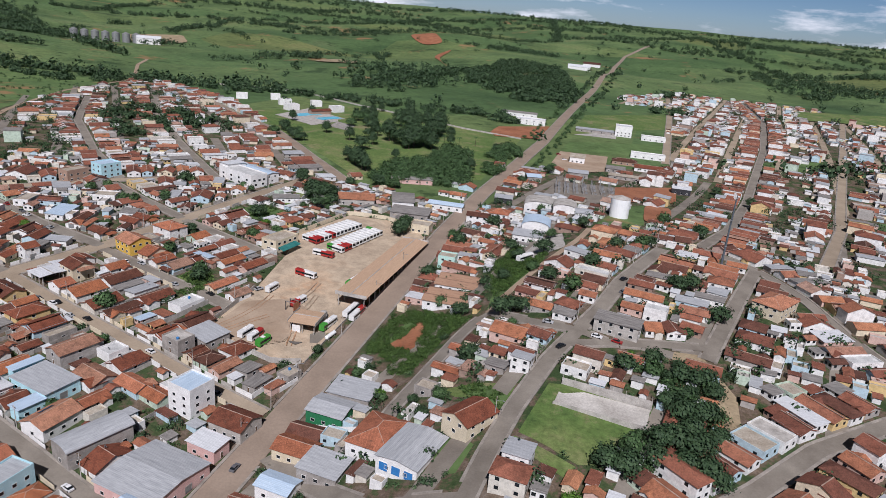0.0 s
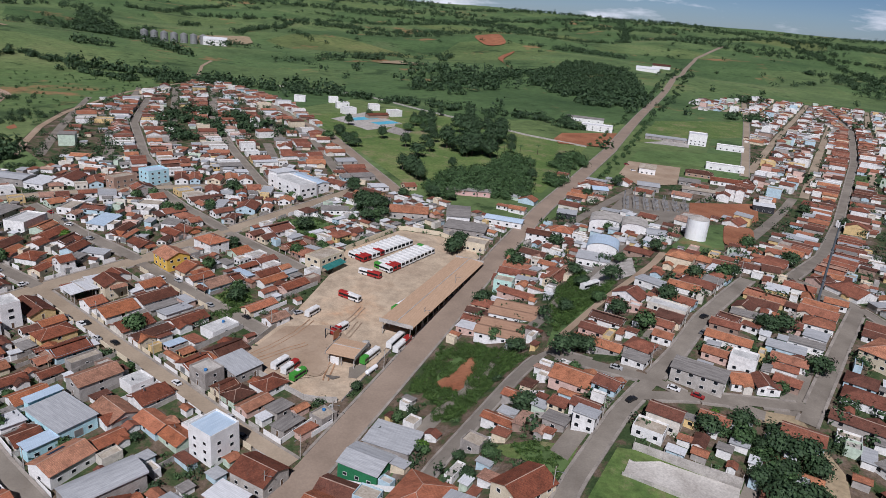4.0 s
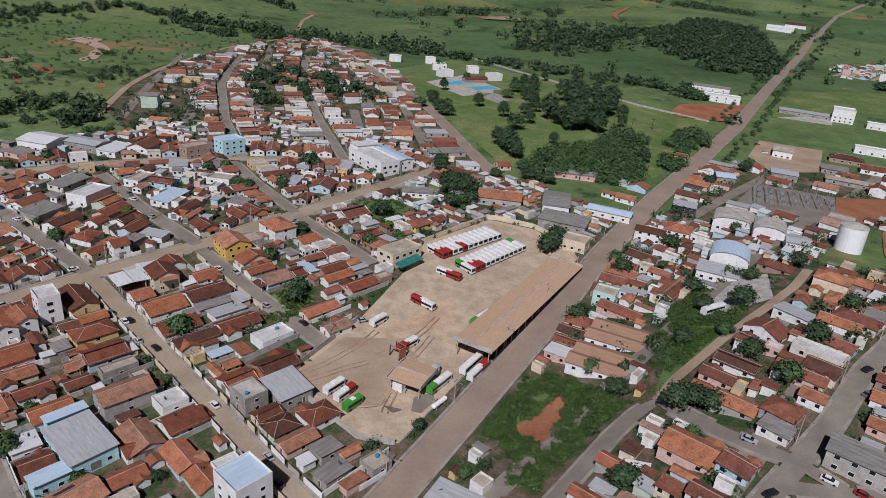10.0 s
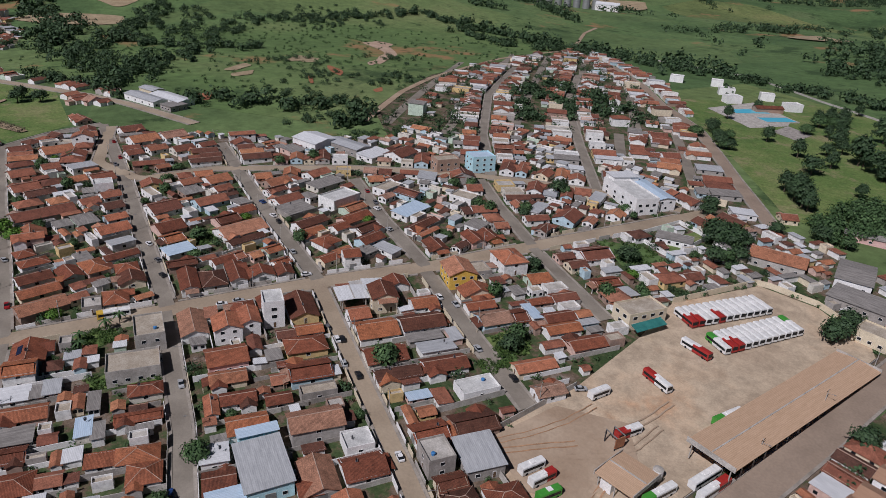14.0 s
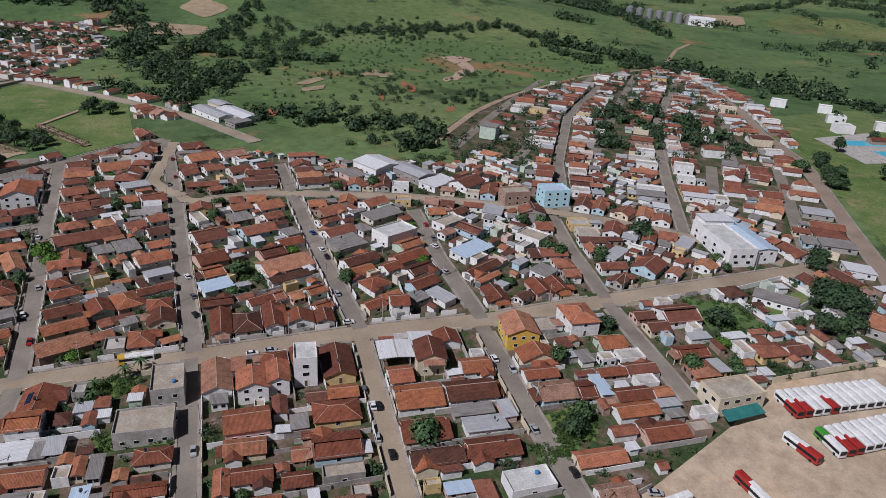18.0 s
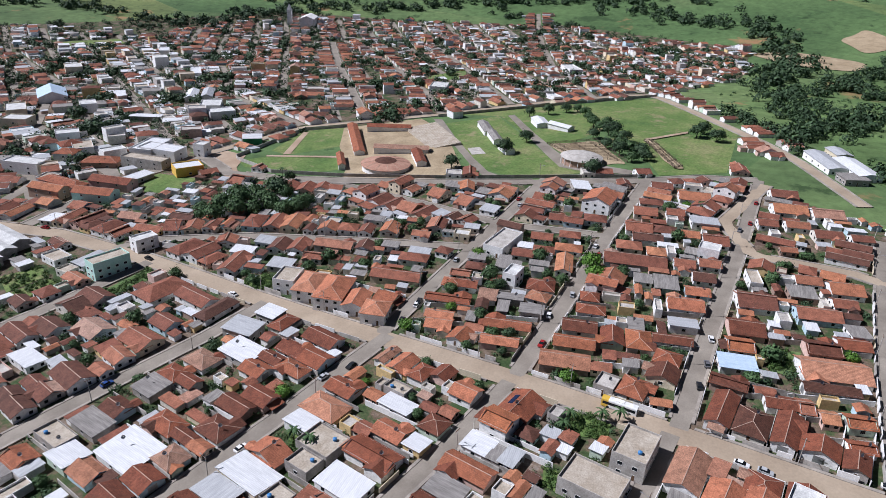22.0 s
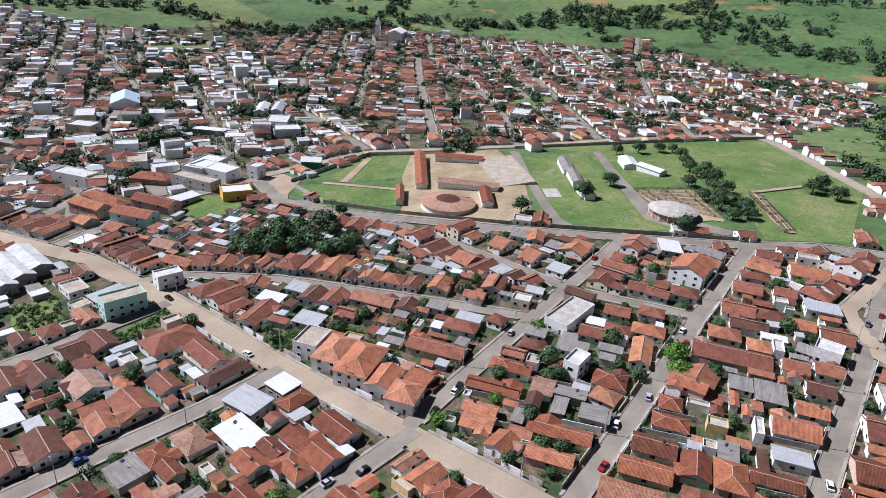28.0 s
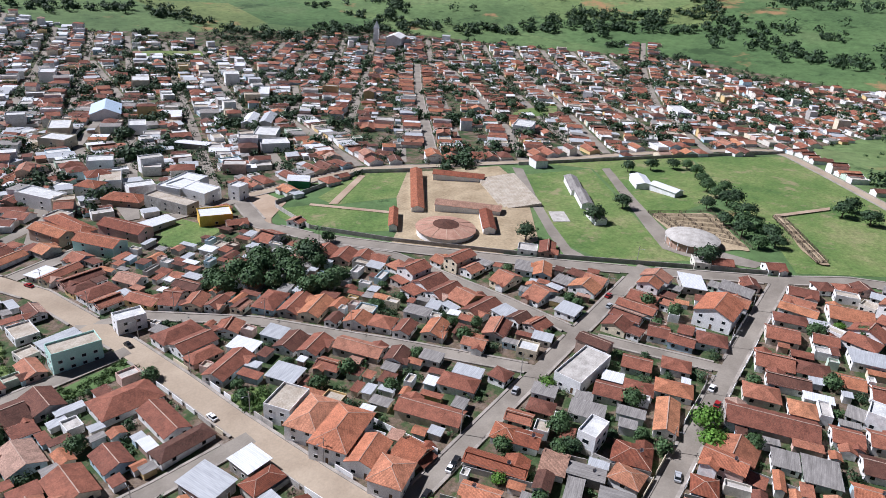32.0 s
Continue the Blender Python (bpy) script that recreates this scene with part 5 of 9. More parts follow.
place("building", -385.2, -146.5, 97, 24.6, 10, 5.5, "gable", "tile", "pink", "pink two-storey building with a red tiled roof", 2, level=0, dense=9.0)
place("hall", -398.9, -142, 174, 17.7, 7, 3.4, "lean", "whitesheet", "concrete", "long low shed with a white metal roof", 1, level=0, dense=9.0)
place("building", -389.9, -217.7, 100, 24.1, 11, 7, "flat", "paleslab", "white", "white two-storey building with a flat grey roof", 2, level=0, dense=9.0)
place("building", -414.4, -210.3, 107, 12.9, 11, 6.5, "hip", "tile", "white", "two-storey white house with a hipped red roof", 2, level=0, dense=9.0)
place("building", -428.8, -222.3, 152, 14.3, 12, 6.5, "hip", "tile", "skyblue", "two-storey pale blue house with a hipped red roof", 2, level=0, dense=9.0)
place("building", -363.7, -170.7, 93, 20.5, 9, 6, "gable", "tile", "brown", "brown two-storey house with a dark tiled roof", 2, level=0, dense=9.0)
place("building", -373.2, -170.4, 85, 29.8, 9, 6, "hip", "tile", "pink", "pink two-storey house with a dark hipped roof", 2, level=0, dense=9.0)
place("hall", -414.6, -183.1, 113, 21.3, 12, 4, "hip", "tile", "brown", "wide house with a dark red hipped roof", 1, level=0, dense=9.0)
place("building", -445.4, -242.9, 139, 14.8, 11, 7.5, "flat", "paleslab", "white", "white two-storey building with dark windows", 2, level=0, dense=9.0)
place("building", -462.8, -308.7, 111, 18.9, 14, 7, "flat", "paleslab", "cream", "cream two-storey building with a flat roof", 2, level=0, dense=9.0)
place("hall", -540.9, -188.6, 140, 19.5, 14, 6, "flat", "paleslab", "white", "white hall with a pale flat roof", 1, level=1)
place("hall", -512.4, -235.8, 112, 23.1, 6, 4, "lean", "whitesheet", "cement", "long narrow shed with a white roof", 1, level=1)
place("building", -452.1, -137.4, 95, 7.7, 8, 8, "flat", "paleslab", "white", "narrow tall white building", 2, level=0, dense=9.0)
place("hall", -487.1, -123, 121, 12.2, 9, 5, "gable", "whitesheet", "green", "green-walled store with a pale roof", 1, level=1)
place("house", -36.6, 180.6, 62, 14, 10.5, 5.6, "gable", "tile", "cream", "two-storey cream house with a broad brown tiled roof", 2, category="house")
for x, y, u, L, W, mat in ((-599, 51, 27, 19, 9.5, "whitesheet"), (-591, 68, 66, 18, 8, "whitesheet"), (-547, 31, 28, 24, 6, "fibre"), (-569, 18, 28, 27, 7, "fibre"), (-522, 46, 36, 15, 6, "fibre")):
    place("stable", x, y, u, L, W, 3.6, "gable", mat, "white", "fairground stable with a %s roof" % ("white sheet" if mat == "whitesheet" else "grey"), rise=1.2, level=1, group="fairground stables")
for x, y, u, L, W in ((-513, -58, 31, 66, 6.5), (-500.5, -18.5, 110, 35, 9), (-549, -49, 112, 31, 9), (-465, -44, 31, 24, 4), (-486, -0.5, 30, 25, 6)):
    place("grandstand", x, y, u, L, W, 3.6, "gable", "tile", "white", "long covered stand with a red tiled roof", rise=1.2, level=1, group="stands round the sand ring")
place("church", -1090, -430, 20, 40, 22, 12, "gable", "white", "white", "large white church on the far rise", level=1)
place("church_tower", -1075, -455, 20, 7, 7, 24, "hip", "zinc", "white", "tall white church tower", rise=9, level=1)


def arena():
    x, y, r, q = -466, -14, 15.2, 6.6
    root = thing("arena", pose(x, y, lz(x, y)), "round arena with a ring-shaped orange tiled roof", "arena")
    claim(x, y, 0, 32, 32)
    n = 36
    ring, wall, inner = Geo(), Geo(), Geo()
    ang = [2 * math.pi * k / n for k in range(n)]
    for g, prof in ((ring, ((r, 3.0), (r, 3.2), (q, 5.0), (q, 4.8))), (wall, ((r - 0.8, -2.0), (r - 0.8, 3.1)))):
        m = len(prof)
        vs = [(d * math.cos(t), d * math.sin(t), h) for t in ang for d, h in prof]
        fs = [(i * m + k, ((i + 1) % n) * m + k, ((i + 1) % n) * m + (k + 1) % m, i * m + (k + 1) % m) for i in range(n) for k in range(m if m > 2 else 1)]
        g.add(vs, fs)
    inner.add([(q * math.cos(t), q * math.sin(t), 5.05) for t in ang] + [(0, 0, 6.4)], [(i, (i + 1) % n, n) for i in range(n)])
    part("ring_roof", ring, "fadedtile", root, "faded orange tile ring")
    part("wall", wall, "white", root)
    part("centre_roof", inner, "tile", root, "brown cone roof in the middle")
    for i in range(0, n, 3):
        s = Geo()
        t = ang[i]
        s.tube((r * math.cos(t), r * math.sin(t), 3.25), (q * math.cos(t), q * math.sin(t), 5.05), 0.12, 0.12, 5)
        part("hip_tiles", s, "clayterrace", root)


arena()


def dome():
    x, y = -513, 96
    root = thing("pavilion", pose(x, y, lz(x, y)), "round brick pavilion with a pale grey shallow dome", "pavilion")
    claim(x, y, 0, 28, 28)
    g, w = Geo(), Geo()
    n, rings = 32, 6
    for j in range(rings + 1):
        rr = 13.0 * (1 - j / rings)
        g.v += [(rr * math.cos(2 * math.pi * i / n), rr * math.sin(2 * math.pi * i / n), 4.2 + 2.6 * (1 - (rr / 13.0) ** 2)) for i in range(n)]
    for j in range(rings):
        for i in range(n):
            g.f.append((j * n + i, j * n + (i + 1) % n, (j + 1) * n + (i + 1) % n, (j + 1) * n + i))
            g.s.append(0)
    w.tube((0, 0, -2), (0, 0, 4.2), 11.6, 11.6, 32)
    part("roof", g, "concrete", root)
    part("wall", w, "brown", root)
    for i in range(16):
        a = 2 * math.pi * i / 16
        q = Geo()
        q.tube((12.4 * math.cos(a), 12.4 * math.sin(a), -1.5), (12.4 * math.cos(a), 12.4 * math.sin(a), 4.3), 0.2, 0.2, 6)
        part("column", q, "white", root)


dome()


def terraces():
    x, y = -539, -13
    root = thing("terraces", pose(x, y, lz(x, y), 0, 0, 40), "sloping bank of pale concrete seating terraces", "terraces")
    claim(x, y, radians(40), 50, 24)
    for i in range(12):
        g = Geo()
        g.box(-26, 26, 11 - i * 1.9, 12.9 - i * 1.9, -4, 3.6 - i * 0.28)
        part("step", g, "dirtyroof", root)


terraces()


def open_shed(nm, cx, cy, u, L, W, h, roofmat, label, bays, rise=0.9, fascia=True):
    root = thing(nm, pose(cx, cy, lz(cx, cy), 0, 0, u), label, "shed")
    claim(cx, cy, radians(u), L, W)
    part("roof", roof_geo("gable", L, W, h, rise, 0.3, thick=0.22), roofmat, root)
    for i in range(bays + 1):
        for sy in (-1, 1):
            q = Geo()
            q.box(-L / 2 + 0.5 + i * (L - 1) / bays - 0.15, -L / 2 + 0.5 + i * (L - 1) / bays + 0.15, sy * (W / 2 - 1.2) - 0.15, sy * (W / 2 - 1.2) + 0.15, -1.5, h + 0.1)
            part("column", q, "concrete", root)
        q = Geo()
        xx = -L / 2 + 0.5 + i * (L - 1) / bays
        q.box(xx - 0.1, xx + 0.1, -W / 2 + 0.4, W / 2 - 0.4, h - 0.28, h - 0.1)
        part("beam", q, "steel", root)
    if fascia:
        for sx in (-1, 1):
            q = Geo()
            q.box(sx * (L / 2 + 0.45) - 0.12, sx * (L / 2 + 0.45) + 0.12, -W / 2 - 0.3, W / 2 + 0.3, h - 0.7, h + rise + 0.1)
            part("fascia", q, "concrete", root, "pale grey end board")
    q = Geo()
    q.box(-L / 2, L / 2, -0.22, 0.22, h + rise - 0.05, h + rise + 0.12)
    part("ridge_cap", q, "concrete", root, "pale ridge cap")
    return root


open_shed("platform_shed", -115, 310, 90, 88, 15, 4.8, "dusty", "very long bus platform with a dusty brown roof", 14)
ss = open_shed("fuel_shed", -125, 243, 6, 11.5, 13, 4.8, "dusty", "square fuelling shed with a dusty brown roof", 2, 0.7)
kiosk = Geo()
kiosk.box(-4.5, -1, -5.6, -3, -0.5, 3.0)
part("kiosk", kiosk, "white", ss, "small white kiosk under the roof")
open_shed("carport", -245, 225, -17, 10.5, 11.4, 4.2, "whitesheet", "open carport with a pale blue-white metal roof", 3, 0.4, False)
aw = Geo()
aw.add([(-166.5 + dx, 305 + dy, lz(-168, 311) + h) for dx, dy, h in ((-5.5, -5, 4.2), (-3.5, 9.5, 4.2), (0.4, 8.9, 3.2), (-1.6, -5.8, 3.2), (-5.5, -5, 4.05), (-3.5, 9.5, 4.05), (0.4, 8.9, 3.05), (-1.6, -5.8, 3.05))],
       [(0, 3, 2, 1), (4, 5, 6, 7), (0, 1, 5, 4), (1, 2, 6, 5), (2, 3, 7, 6), (3, 0, 4, 7)])
awning = tagged(new("awning", aw.mesh("awning", "teal")), "dark teal awning fixed along the bus office wall", "awning")


def gantry():
    x, y = -137.5, 252.5
    root = thing("wash_gantry", pose(x, y, lz(x, y), 0, 0, 82), "rusty red steel gantry for washing buses", "gantry")
    for sx in (-1.6, 1.6):
        for sy in (-2.2, 2.2):
            q = Geo()
            q.box(sx - 0.15, sx + 0.15, sy - 0.15, sy + 0.15, -0.5, 4.6)
            part("post", q, "dark", root)
    for sx in (-1.6, 1.6):
        q = Geo()
        q.box(sx - 0.12, sx + 0.12, -2.4, 2.4, 4.6, 4.9)
        part("beam", q, "steel", root)
    q = Geo()
    q.box(-1.8, 1.8, -2.4, -2.15, 1.0, 4.6)
    part("side_panel", q, "redsoil", root, "rust red side panel")


gantry()


def round_tank(nm, x, y, r, h, mat, label, cone=1.2):
    root = thing(nm, pose(x, y, lz(x, y)), label, "tank")
    claim(x, y, 0, 2 * r, 2 * r)
    g = Geo()
    g.tube((0, 0, -1), (0, 0, h), r, r, 28)
    part("shell", g, mat, root)
    g = Geo()
    g.tube((0, 0, h), (0, 0, h + cone), r * 1.02, r * 0.12, 28)
    part("top", g, "concrete" if mat in ("white", "silopaint") else mat, root)
    for i in range(1, 4):
        q = Geo()
        q.tube((0, 0, h * i / 4 - 0.08), (0, 0, h * i / 4 + 0.08), r * 1.012, r * 1.012, 28, caps=False)
        part("hoop", q, mat, root)


round_tank("silo", -7.5, 420.9, 5.8, 12, "silopaint", "tall white round steel silo", 1.8)
round_tank("water_tank", -122, 253, 1.5, 3.4, "white", "short white round tank beside the fuelling shed", 0.4)
for k in range(7):
    round_tank("grain_silo", -1225 + k * 17, 1262 + k * 12, 8.2, 19, "steel", "tall galvanised grain silo on the far hill", 4)
place("hall", -1090, 1335, 35, 50, 24, 14, "gable", "whitesheet", "white", "distant white grain store beside the silos", level=1)


def fuel_tank():
    x, y = -112.2, 239.6
    root = thing("fuel_tank", pose(x, y, lz(x, y) + 0.35, 0, 0, 84), "long white steel tank lying on cradles by the wall", "tank")
    g = Geo()
    g.tube((-3.2, 0, 1.15), (3.2, 0, 1.15), 0.85, 0.85, 20)
    for sx in (-1, 1):
        g.tube((sx * 3.2, 0, 1.15), (sx * 3.5, 0, 1.15), 0.85, 0.45, 20)
    part("shell", g, "silopaint", root)
    for a in (-2.1, 2.1):
        q = Geo()
        q.box(a - 0.2, a + 0.2, -0.7, 0.7, -0.6, 0.55)
        part("cradle", q, "concrete", root)


fuel_tank()


def pools():
    for n, (x, y, L, W, u) in enumerate(((-343, 655, 32, 15, 66), (-315, 650, 28, 14, 66))):
        z = lz(x, y)
        root = thing("swimming_pool", pose(x, y, z + 0.3, 0, 0, u), "swimming pool with bright turquoise water and a pale rim", "pool", "park pools")
        g = Geo()
        for a in ((-L / 2 - 1, L / 2 + 1, -W / 2 - 1, -W / 2), (-L / 2 - 1, L / 2 + 1, W / 2, W / 2 + 1), (-L / 2 - 1, -L / 2, -W / 2, W / 2), (L / 2, L / 2 + 1, -W / 2, W / 2)):
            g.box(*a, -1, 0.5)
        part("rim", g, "concrete", root)
        g = Geo()
        g.box(-L / 2, L / 2, -W / 2, W / 2, -0.6, 0.3)
        part("water_surface", g, "water", root)
    place("pavilion", -336, 672, 60, 24, 8, 4, "gable", "tile", "brown", "red-roofed pavilion beside the pools", level=1)
    place("pavilion", -372, 676, 60, 14, 10, 6, "flat", "paleslab", "white", "white modern house behind the pools", 2, level=1)
    place("pavilion", -330, 700, 60, 14, 10, 6, "flat", "paleslab", "white", "white modern house behind the pools", 2, level=1)
    for x, y, u, L, W in ((-398, 708, 40, 14, 10), (-366, 722, 40, 12, 9), (-462, 721, 30, 13, 10), (-430, 742, 35, 11, 9)):
        place("house", x, y, u, L, W, 6.0, "flat", "paleslab", "white", "white modern two-storey house near the pools", 2, level=1, category="house")
    drape("ground_court", [(-296, 610), (-300, 640), (-276, 630), (-272, 602)], 0.3, "cement", "grey concrete sports court in the park")


pools()
court = thing("sports_court", pose(1.8, 200.4, lz(1.8, 200.4) + 0.35, 0, 0, -5), "old pale concrete sports court with low side walls", "court")
claim(1.8, 200.4, radians(-5), 31, 15)
q = Geo()
q.box(-14.5, 14.5, -5.6, 5.6, -2.5, 0.45)
part("slab", q, "courtslab", court)
for y0, h in ((-5.9, 0.9), (6.4, 3.2)):
    q = Geo()
    q.box(-14.8, 14.8, y0, y0 + 0.25, -2.5, h)
    part("side_wall", q, "concrete", court)
for k in range(8):
    q = Geo()
    q.box(-14.6 + k * 4.15, -14.45 + k * 4.15, 6.25, 6.4, -2.5, 4.6)
    part("fence_post", q, "concrete", court)


def substation():
    x0, y0 = -37.8, 509.9
    root = thing("substation", pose(x0, y0, lz(x0, y0), 0, 0, 8), "electric substation with rows of steel portals and grey transformers", "substation")
    for i in range(7):
        for j in range(3):
            g = Geo()
            x, y, h = -20 + i * 6.6, -12 + j * 12, 5 + 3 * ((i + j) % 2)
            g.box(x - 0.15, x + 0.15, y - 3, y - 2.7, -1, h)
            g.box(x - 0.15, x + 0.15, y + 2.7, y + 3, -1, h)
            g.box(x - 0.15, x + 0.15, y - 3.4, y + 3.4, h, h + 0.3)
            part("portal", g, "steel", root)
            g = Geo()
            g.box(x + 1.6, x + 3.4, y - 1.2, y + 1.2, -0.5, 1.8)
            for k in (-0.7, 0, 0.7):
                g.tube((x + 2.5, y + k, 1.8), (x + 2.5, y + k, 3.0), 0.16, 0.1, 6)
            part("transformer", g, "steel", root)


substation()

# ---- rows of houses ----
NEAR, MIDDLE = ((-190, 150), 172.0), ((-215, 150), 335.0)
FAR = Geo()
FAR_SLOTS = ("wall_far", "tile_far", "tile_new_far", "zinc", "fibre", "whitesheet", "bluesheet", "dirtyroof", "paleslab", "concrete", "pane", "ridge")


def far_house(cx, cy, yaw, L, W, h, kind, roofmat, windows=False):
    """A distant house, joined with all the others."""
    rise = W / 2 * 0.4 if kind in ("gable", "hip", "split") else W * 0.06
    c, s, z = math.cos(yaw), math.sin(yaw), lz(cx, cy)
    slot = FAR_SLOTS.index(roofmat + "_far" if roofmat.startswith("tile") else roofmat)
    bits = [(roof_geo(kind, L, W, h, rise, 0.4), slot), (wall_geo(kind, L, W, h, rise), 0)]
    if windows:
        g = Geo()
        for st in range(max(1, int(h / 2.8))):
            for sx in (-1, 1):
                for u in (-0.25, 0.25):
                    g.box(min(sx * (L / 2 - 0.05), sx * (L / 2 + 0.04)), max(sx * (L / 2 - 0.05), sx * (L / 2 + 0.04)), u * W - 0.6, u * W + 0.6, 1 + st * 2.8, 2.1 + st * 2.8)
                    g.box(u * L * 1.1 - 0.6, u * L * 1.1 + 0.6, min(sx * (W / 2 - 0.05), sx * (W / 2 + 0.04)), max(sx * (W / 2 - 0.05), sx * (W / 2 + 0.04)), 1 + st * 2.8, 2.1 + st * 2.8)
        bits.append((g, 10))
    if kind in ("gable", "split") and roofmat.startswith("tile") and W > 5:
        g = Geo()
        g.box(-L / 2 - 0.4, L / 2 + 0.4, -0.14, 0.14, h + rise - 0.06, h + rise + 0.1)
        bits.append((g, FAR_SLOTS.index("ridge")))
    lot = (cx * 12.99 + cy * 78.23) % 1
    if kind in ("gable", "split") and roofmat.startswith("tile") and L * W > 42 and lot < 0.55:
        ww, lw = min(5.6, L * 0.44), W / 2 + 1.3
        sx, sy = (1 if lot < 0.28 else -1), (1 if (lot * 40) % 1 < 0.5 else -1)
        for src, sl in ((roof_geo("gable", lw, ww, h - 0.25, ww * 0.2, 0.35), slot), (wall_geo("gable", lw, ww, h - 0.25, ww * 0.2), 0)):
            g = Geo()
            g.add([(sx * (L / 2 - ww / 2 - 0.2) - b, sy * lw / 2 + a, t) for a, b, t in src.v], src.f)
            bits.append((g, sl))
    for src, sl in bits:
        FAR.add([(cx + x * c - y * s, cy + x * s + y * c, z + t) for x, y, t in src.v], src.f, sl)


def pick(r, downtown=0.0):
    """Roof shape, covering and walls of an ordinary house."""
    k = r.random()
    if k < 0.15 + downtown:
        return r.choice((("flat", "dirtyroof", "wall"), ("flat", "paleslab", "white"), ("lean", "whitesheet", "wall"), ("flat", "concrete", "cement"), ("lean", "zinc", "wall"), ("lean", "fibre", "cement")))
    if k < 0.3 + downtown:
        return "hip", "tile", "wall"
    if k < 0.44 + downtown:
        return "split", "tile", "wall"
    return "gable", "tile" if r.random() < 0.8 else "tile_new", "wall"


def within(area, x, y):
    return math.hypot(x - area[0][0], y - area[0][1]) < area[1]


COUNT = {0: 0, 2: 0}


def build(x, y, yaw, L, W, h, kind, roofmat, wallmat, r, storeys=1, front=0):
    level = 0 if within(NEAR, x, y) and COUNT[0] < 226 and L * W > 32 else 2
    COUNT[level] += 1
    if level == 2:
        claim(x, y, yaw, L, W)
        far_house(x, y, yaw, L, W, h, kind, roofmat, within(MIDDLE, x, y))
    else:
        root = house(x, y, yaw, L, W, h, kind, roofmat, wallmat, 0, storeys, front=front, tank=kind == "flat" and r.random() < 0.5,
              porch=kind in ("gable", "split") and L * W > 70 and r.random() < 0.35, gate=r.random() < 0.35, solar=kind == "gable" and L > 8 and r.random() < 0.06,
              dense=7.6, group="town houses", category="house")
        if kind in ("gable", "split", "hip") and L * W > 52 and r.random() < 0.6:
            wing(root, x, y, yaw, L, W, h, roofmat, wallmat, r)
        if r.random() < 0.3:
            part("satellite_dish", DISH, (), root, "grey satellite dish", pose(-L * 0.2, 0.3, h + (W * 0.2 if kind != "flat" else 0.0) - 0.15, 0, 0, 40 - math.degrees(yaw)))


DISH = Geo()
DISH.tube((0, 0, -0.2), (0, 0, 0.7), 0.05, 0.05, 6)
DISH.tube((0, 0, 0.75), (0.3, 0, 0.9), 0.1, 0.62, 12, caps=False)
DISH = DISH.mesh("satellite_dish", "steel")


def wing(root, x, y, yaw, L, W, h, roofmat, wallmat, r):
    """A lower cross gable that juts from one long side."""
    ww, out = min(6.5, L * r.uniform(0.36, 0.5)), r.uniform(1.2, 2.4)
    for sgn in r.sample((-1, 1), 2):
        xc = r.choice((-1, 1)) * (L / 2 - ww / 2 - 0.2)
        c, s = math.cos(yaw), math.sin(yaw)
        yo = sgn * (W / 2 + out / 2 + 0.5)
        if free(x + xc * c - yo * s, y + xc * s + yo * c, yaw, ww, out - 0.3, 0.0, 0.8):
            lw = W / 2 + out
            m = pose(xc, sgn * lw / 2, 0, 0, 0, 90)
            part("wing_wall", wall_geo("gable", lw, ww, h - 0.25, ww * 0.2), wallmat, root, m=m)
            part("wing_roof", roof_geo("gable", lw, ww, h - 0.25, ww * 0.2, 0.4), roofmat, root, m=m)
            claim(x + xc * c - yo * s, y + xc * s + yo * c, yaw, ww, out)
            return


def garden_wall(a, b, h, mat, lab):
    g = Geo()
    d = np.array(b) - np.array(a)
    n = np.array((-d[1], d[0])) / (np.hypot(*d) + 1e-9) * 0.09
    k = max(1, int(np.hypot(*d) / 6))
    for i in range(k):
        p, q = np.array(a) + d * i / k, np.array(a) + d * (i + 1) / k
        z0, z1 = lz(*p), lz(*q)
        vs = [(*(c + n * sgn), z + t) for t in (-0.6, h) for c, z in ((p, z0), (q, z1)) for sgn in (-1, 1)]
        g.add(vs, [(0, 2, 6, 4), (3, 1, 5, 7), (4, 6, 7, 5), (0, 4, 5, 1), (2, 3, 7, 6)])
    return tagged(new("garden_wall", g.mesh("garden_wall", mat)), lab, "wall", "garden walls")


WALLS = [0]
WALLKIND = (("white", "whitewashed garden wall between two houses"), ("cement", "bare cement garden wall between two houses"), ("concrete", "stained concrete garden wall between two houses"))


def lot_wall(x, y, yaw, L, W, r):
    """A wall along the lot's long side and a short return."""
    c, s = math.cos(yaw), math.sin(yaw)
    side = r.choice((-1, 1)) * (W / 2 + 0.5)
    ends = []
    for sgn in (-1, 1):
        d = L / 2 + 5
        while d > 1 and road_gap(x + sgn * d * c - side * s, y + sgn * d * s + side * c)[0] < 1.9:
            d -= 0.5
        ends.append(np.array((x + sgn * d * c - side * s, y + sgn * d * s + side * c)))
    if not any(inside(q_, [e[0]], [e[1]])[0] for q_ in BARE for e in ends):
        WALLS[0] += 1
        garden_wall(ends[0], ends[1], r.uniform(1.6, 2.3), *r.choice(WALLKIND))


CODE = {"": ("gable", "tile", "wall"), "H": ("hip", "tile", "wall"), "o": ("gable", "tile_new", "wall"), "Ho": ("hip", "tile_new", "wall"), "f": ("lean", "fibre", "cement"), "z": ("lean", "zinc", "wall"),
        "w": ("lean", "whitesheet", "wall"), "b": ("lean", "bluesheet", "wall"), "d": ("flat", "dirtyroof", "cement"), "W": ("flat", "paleslab", "white")}


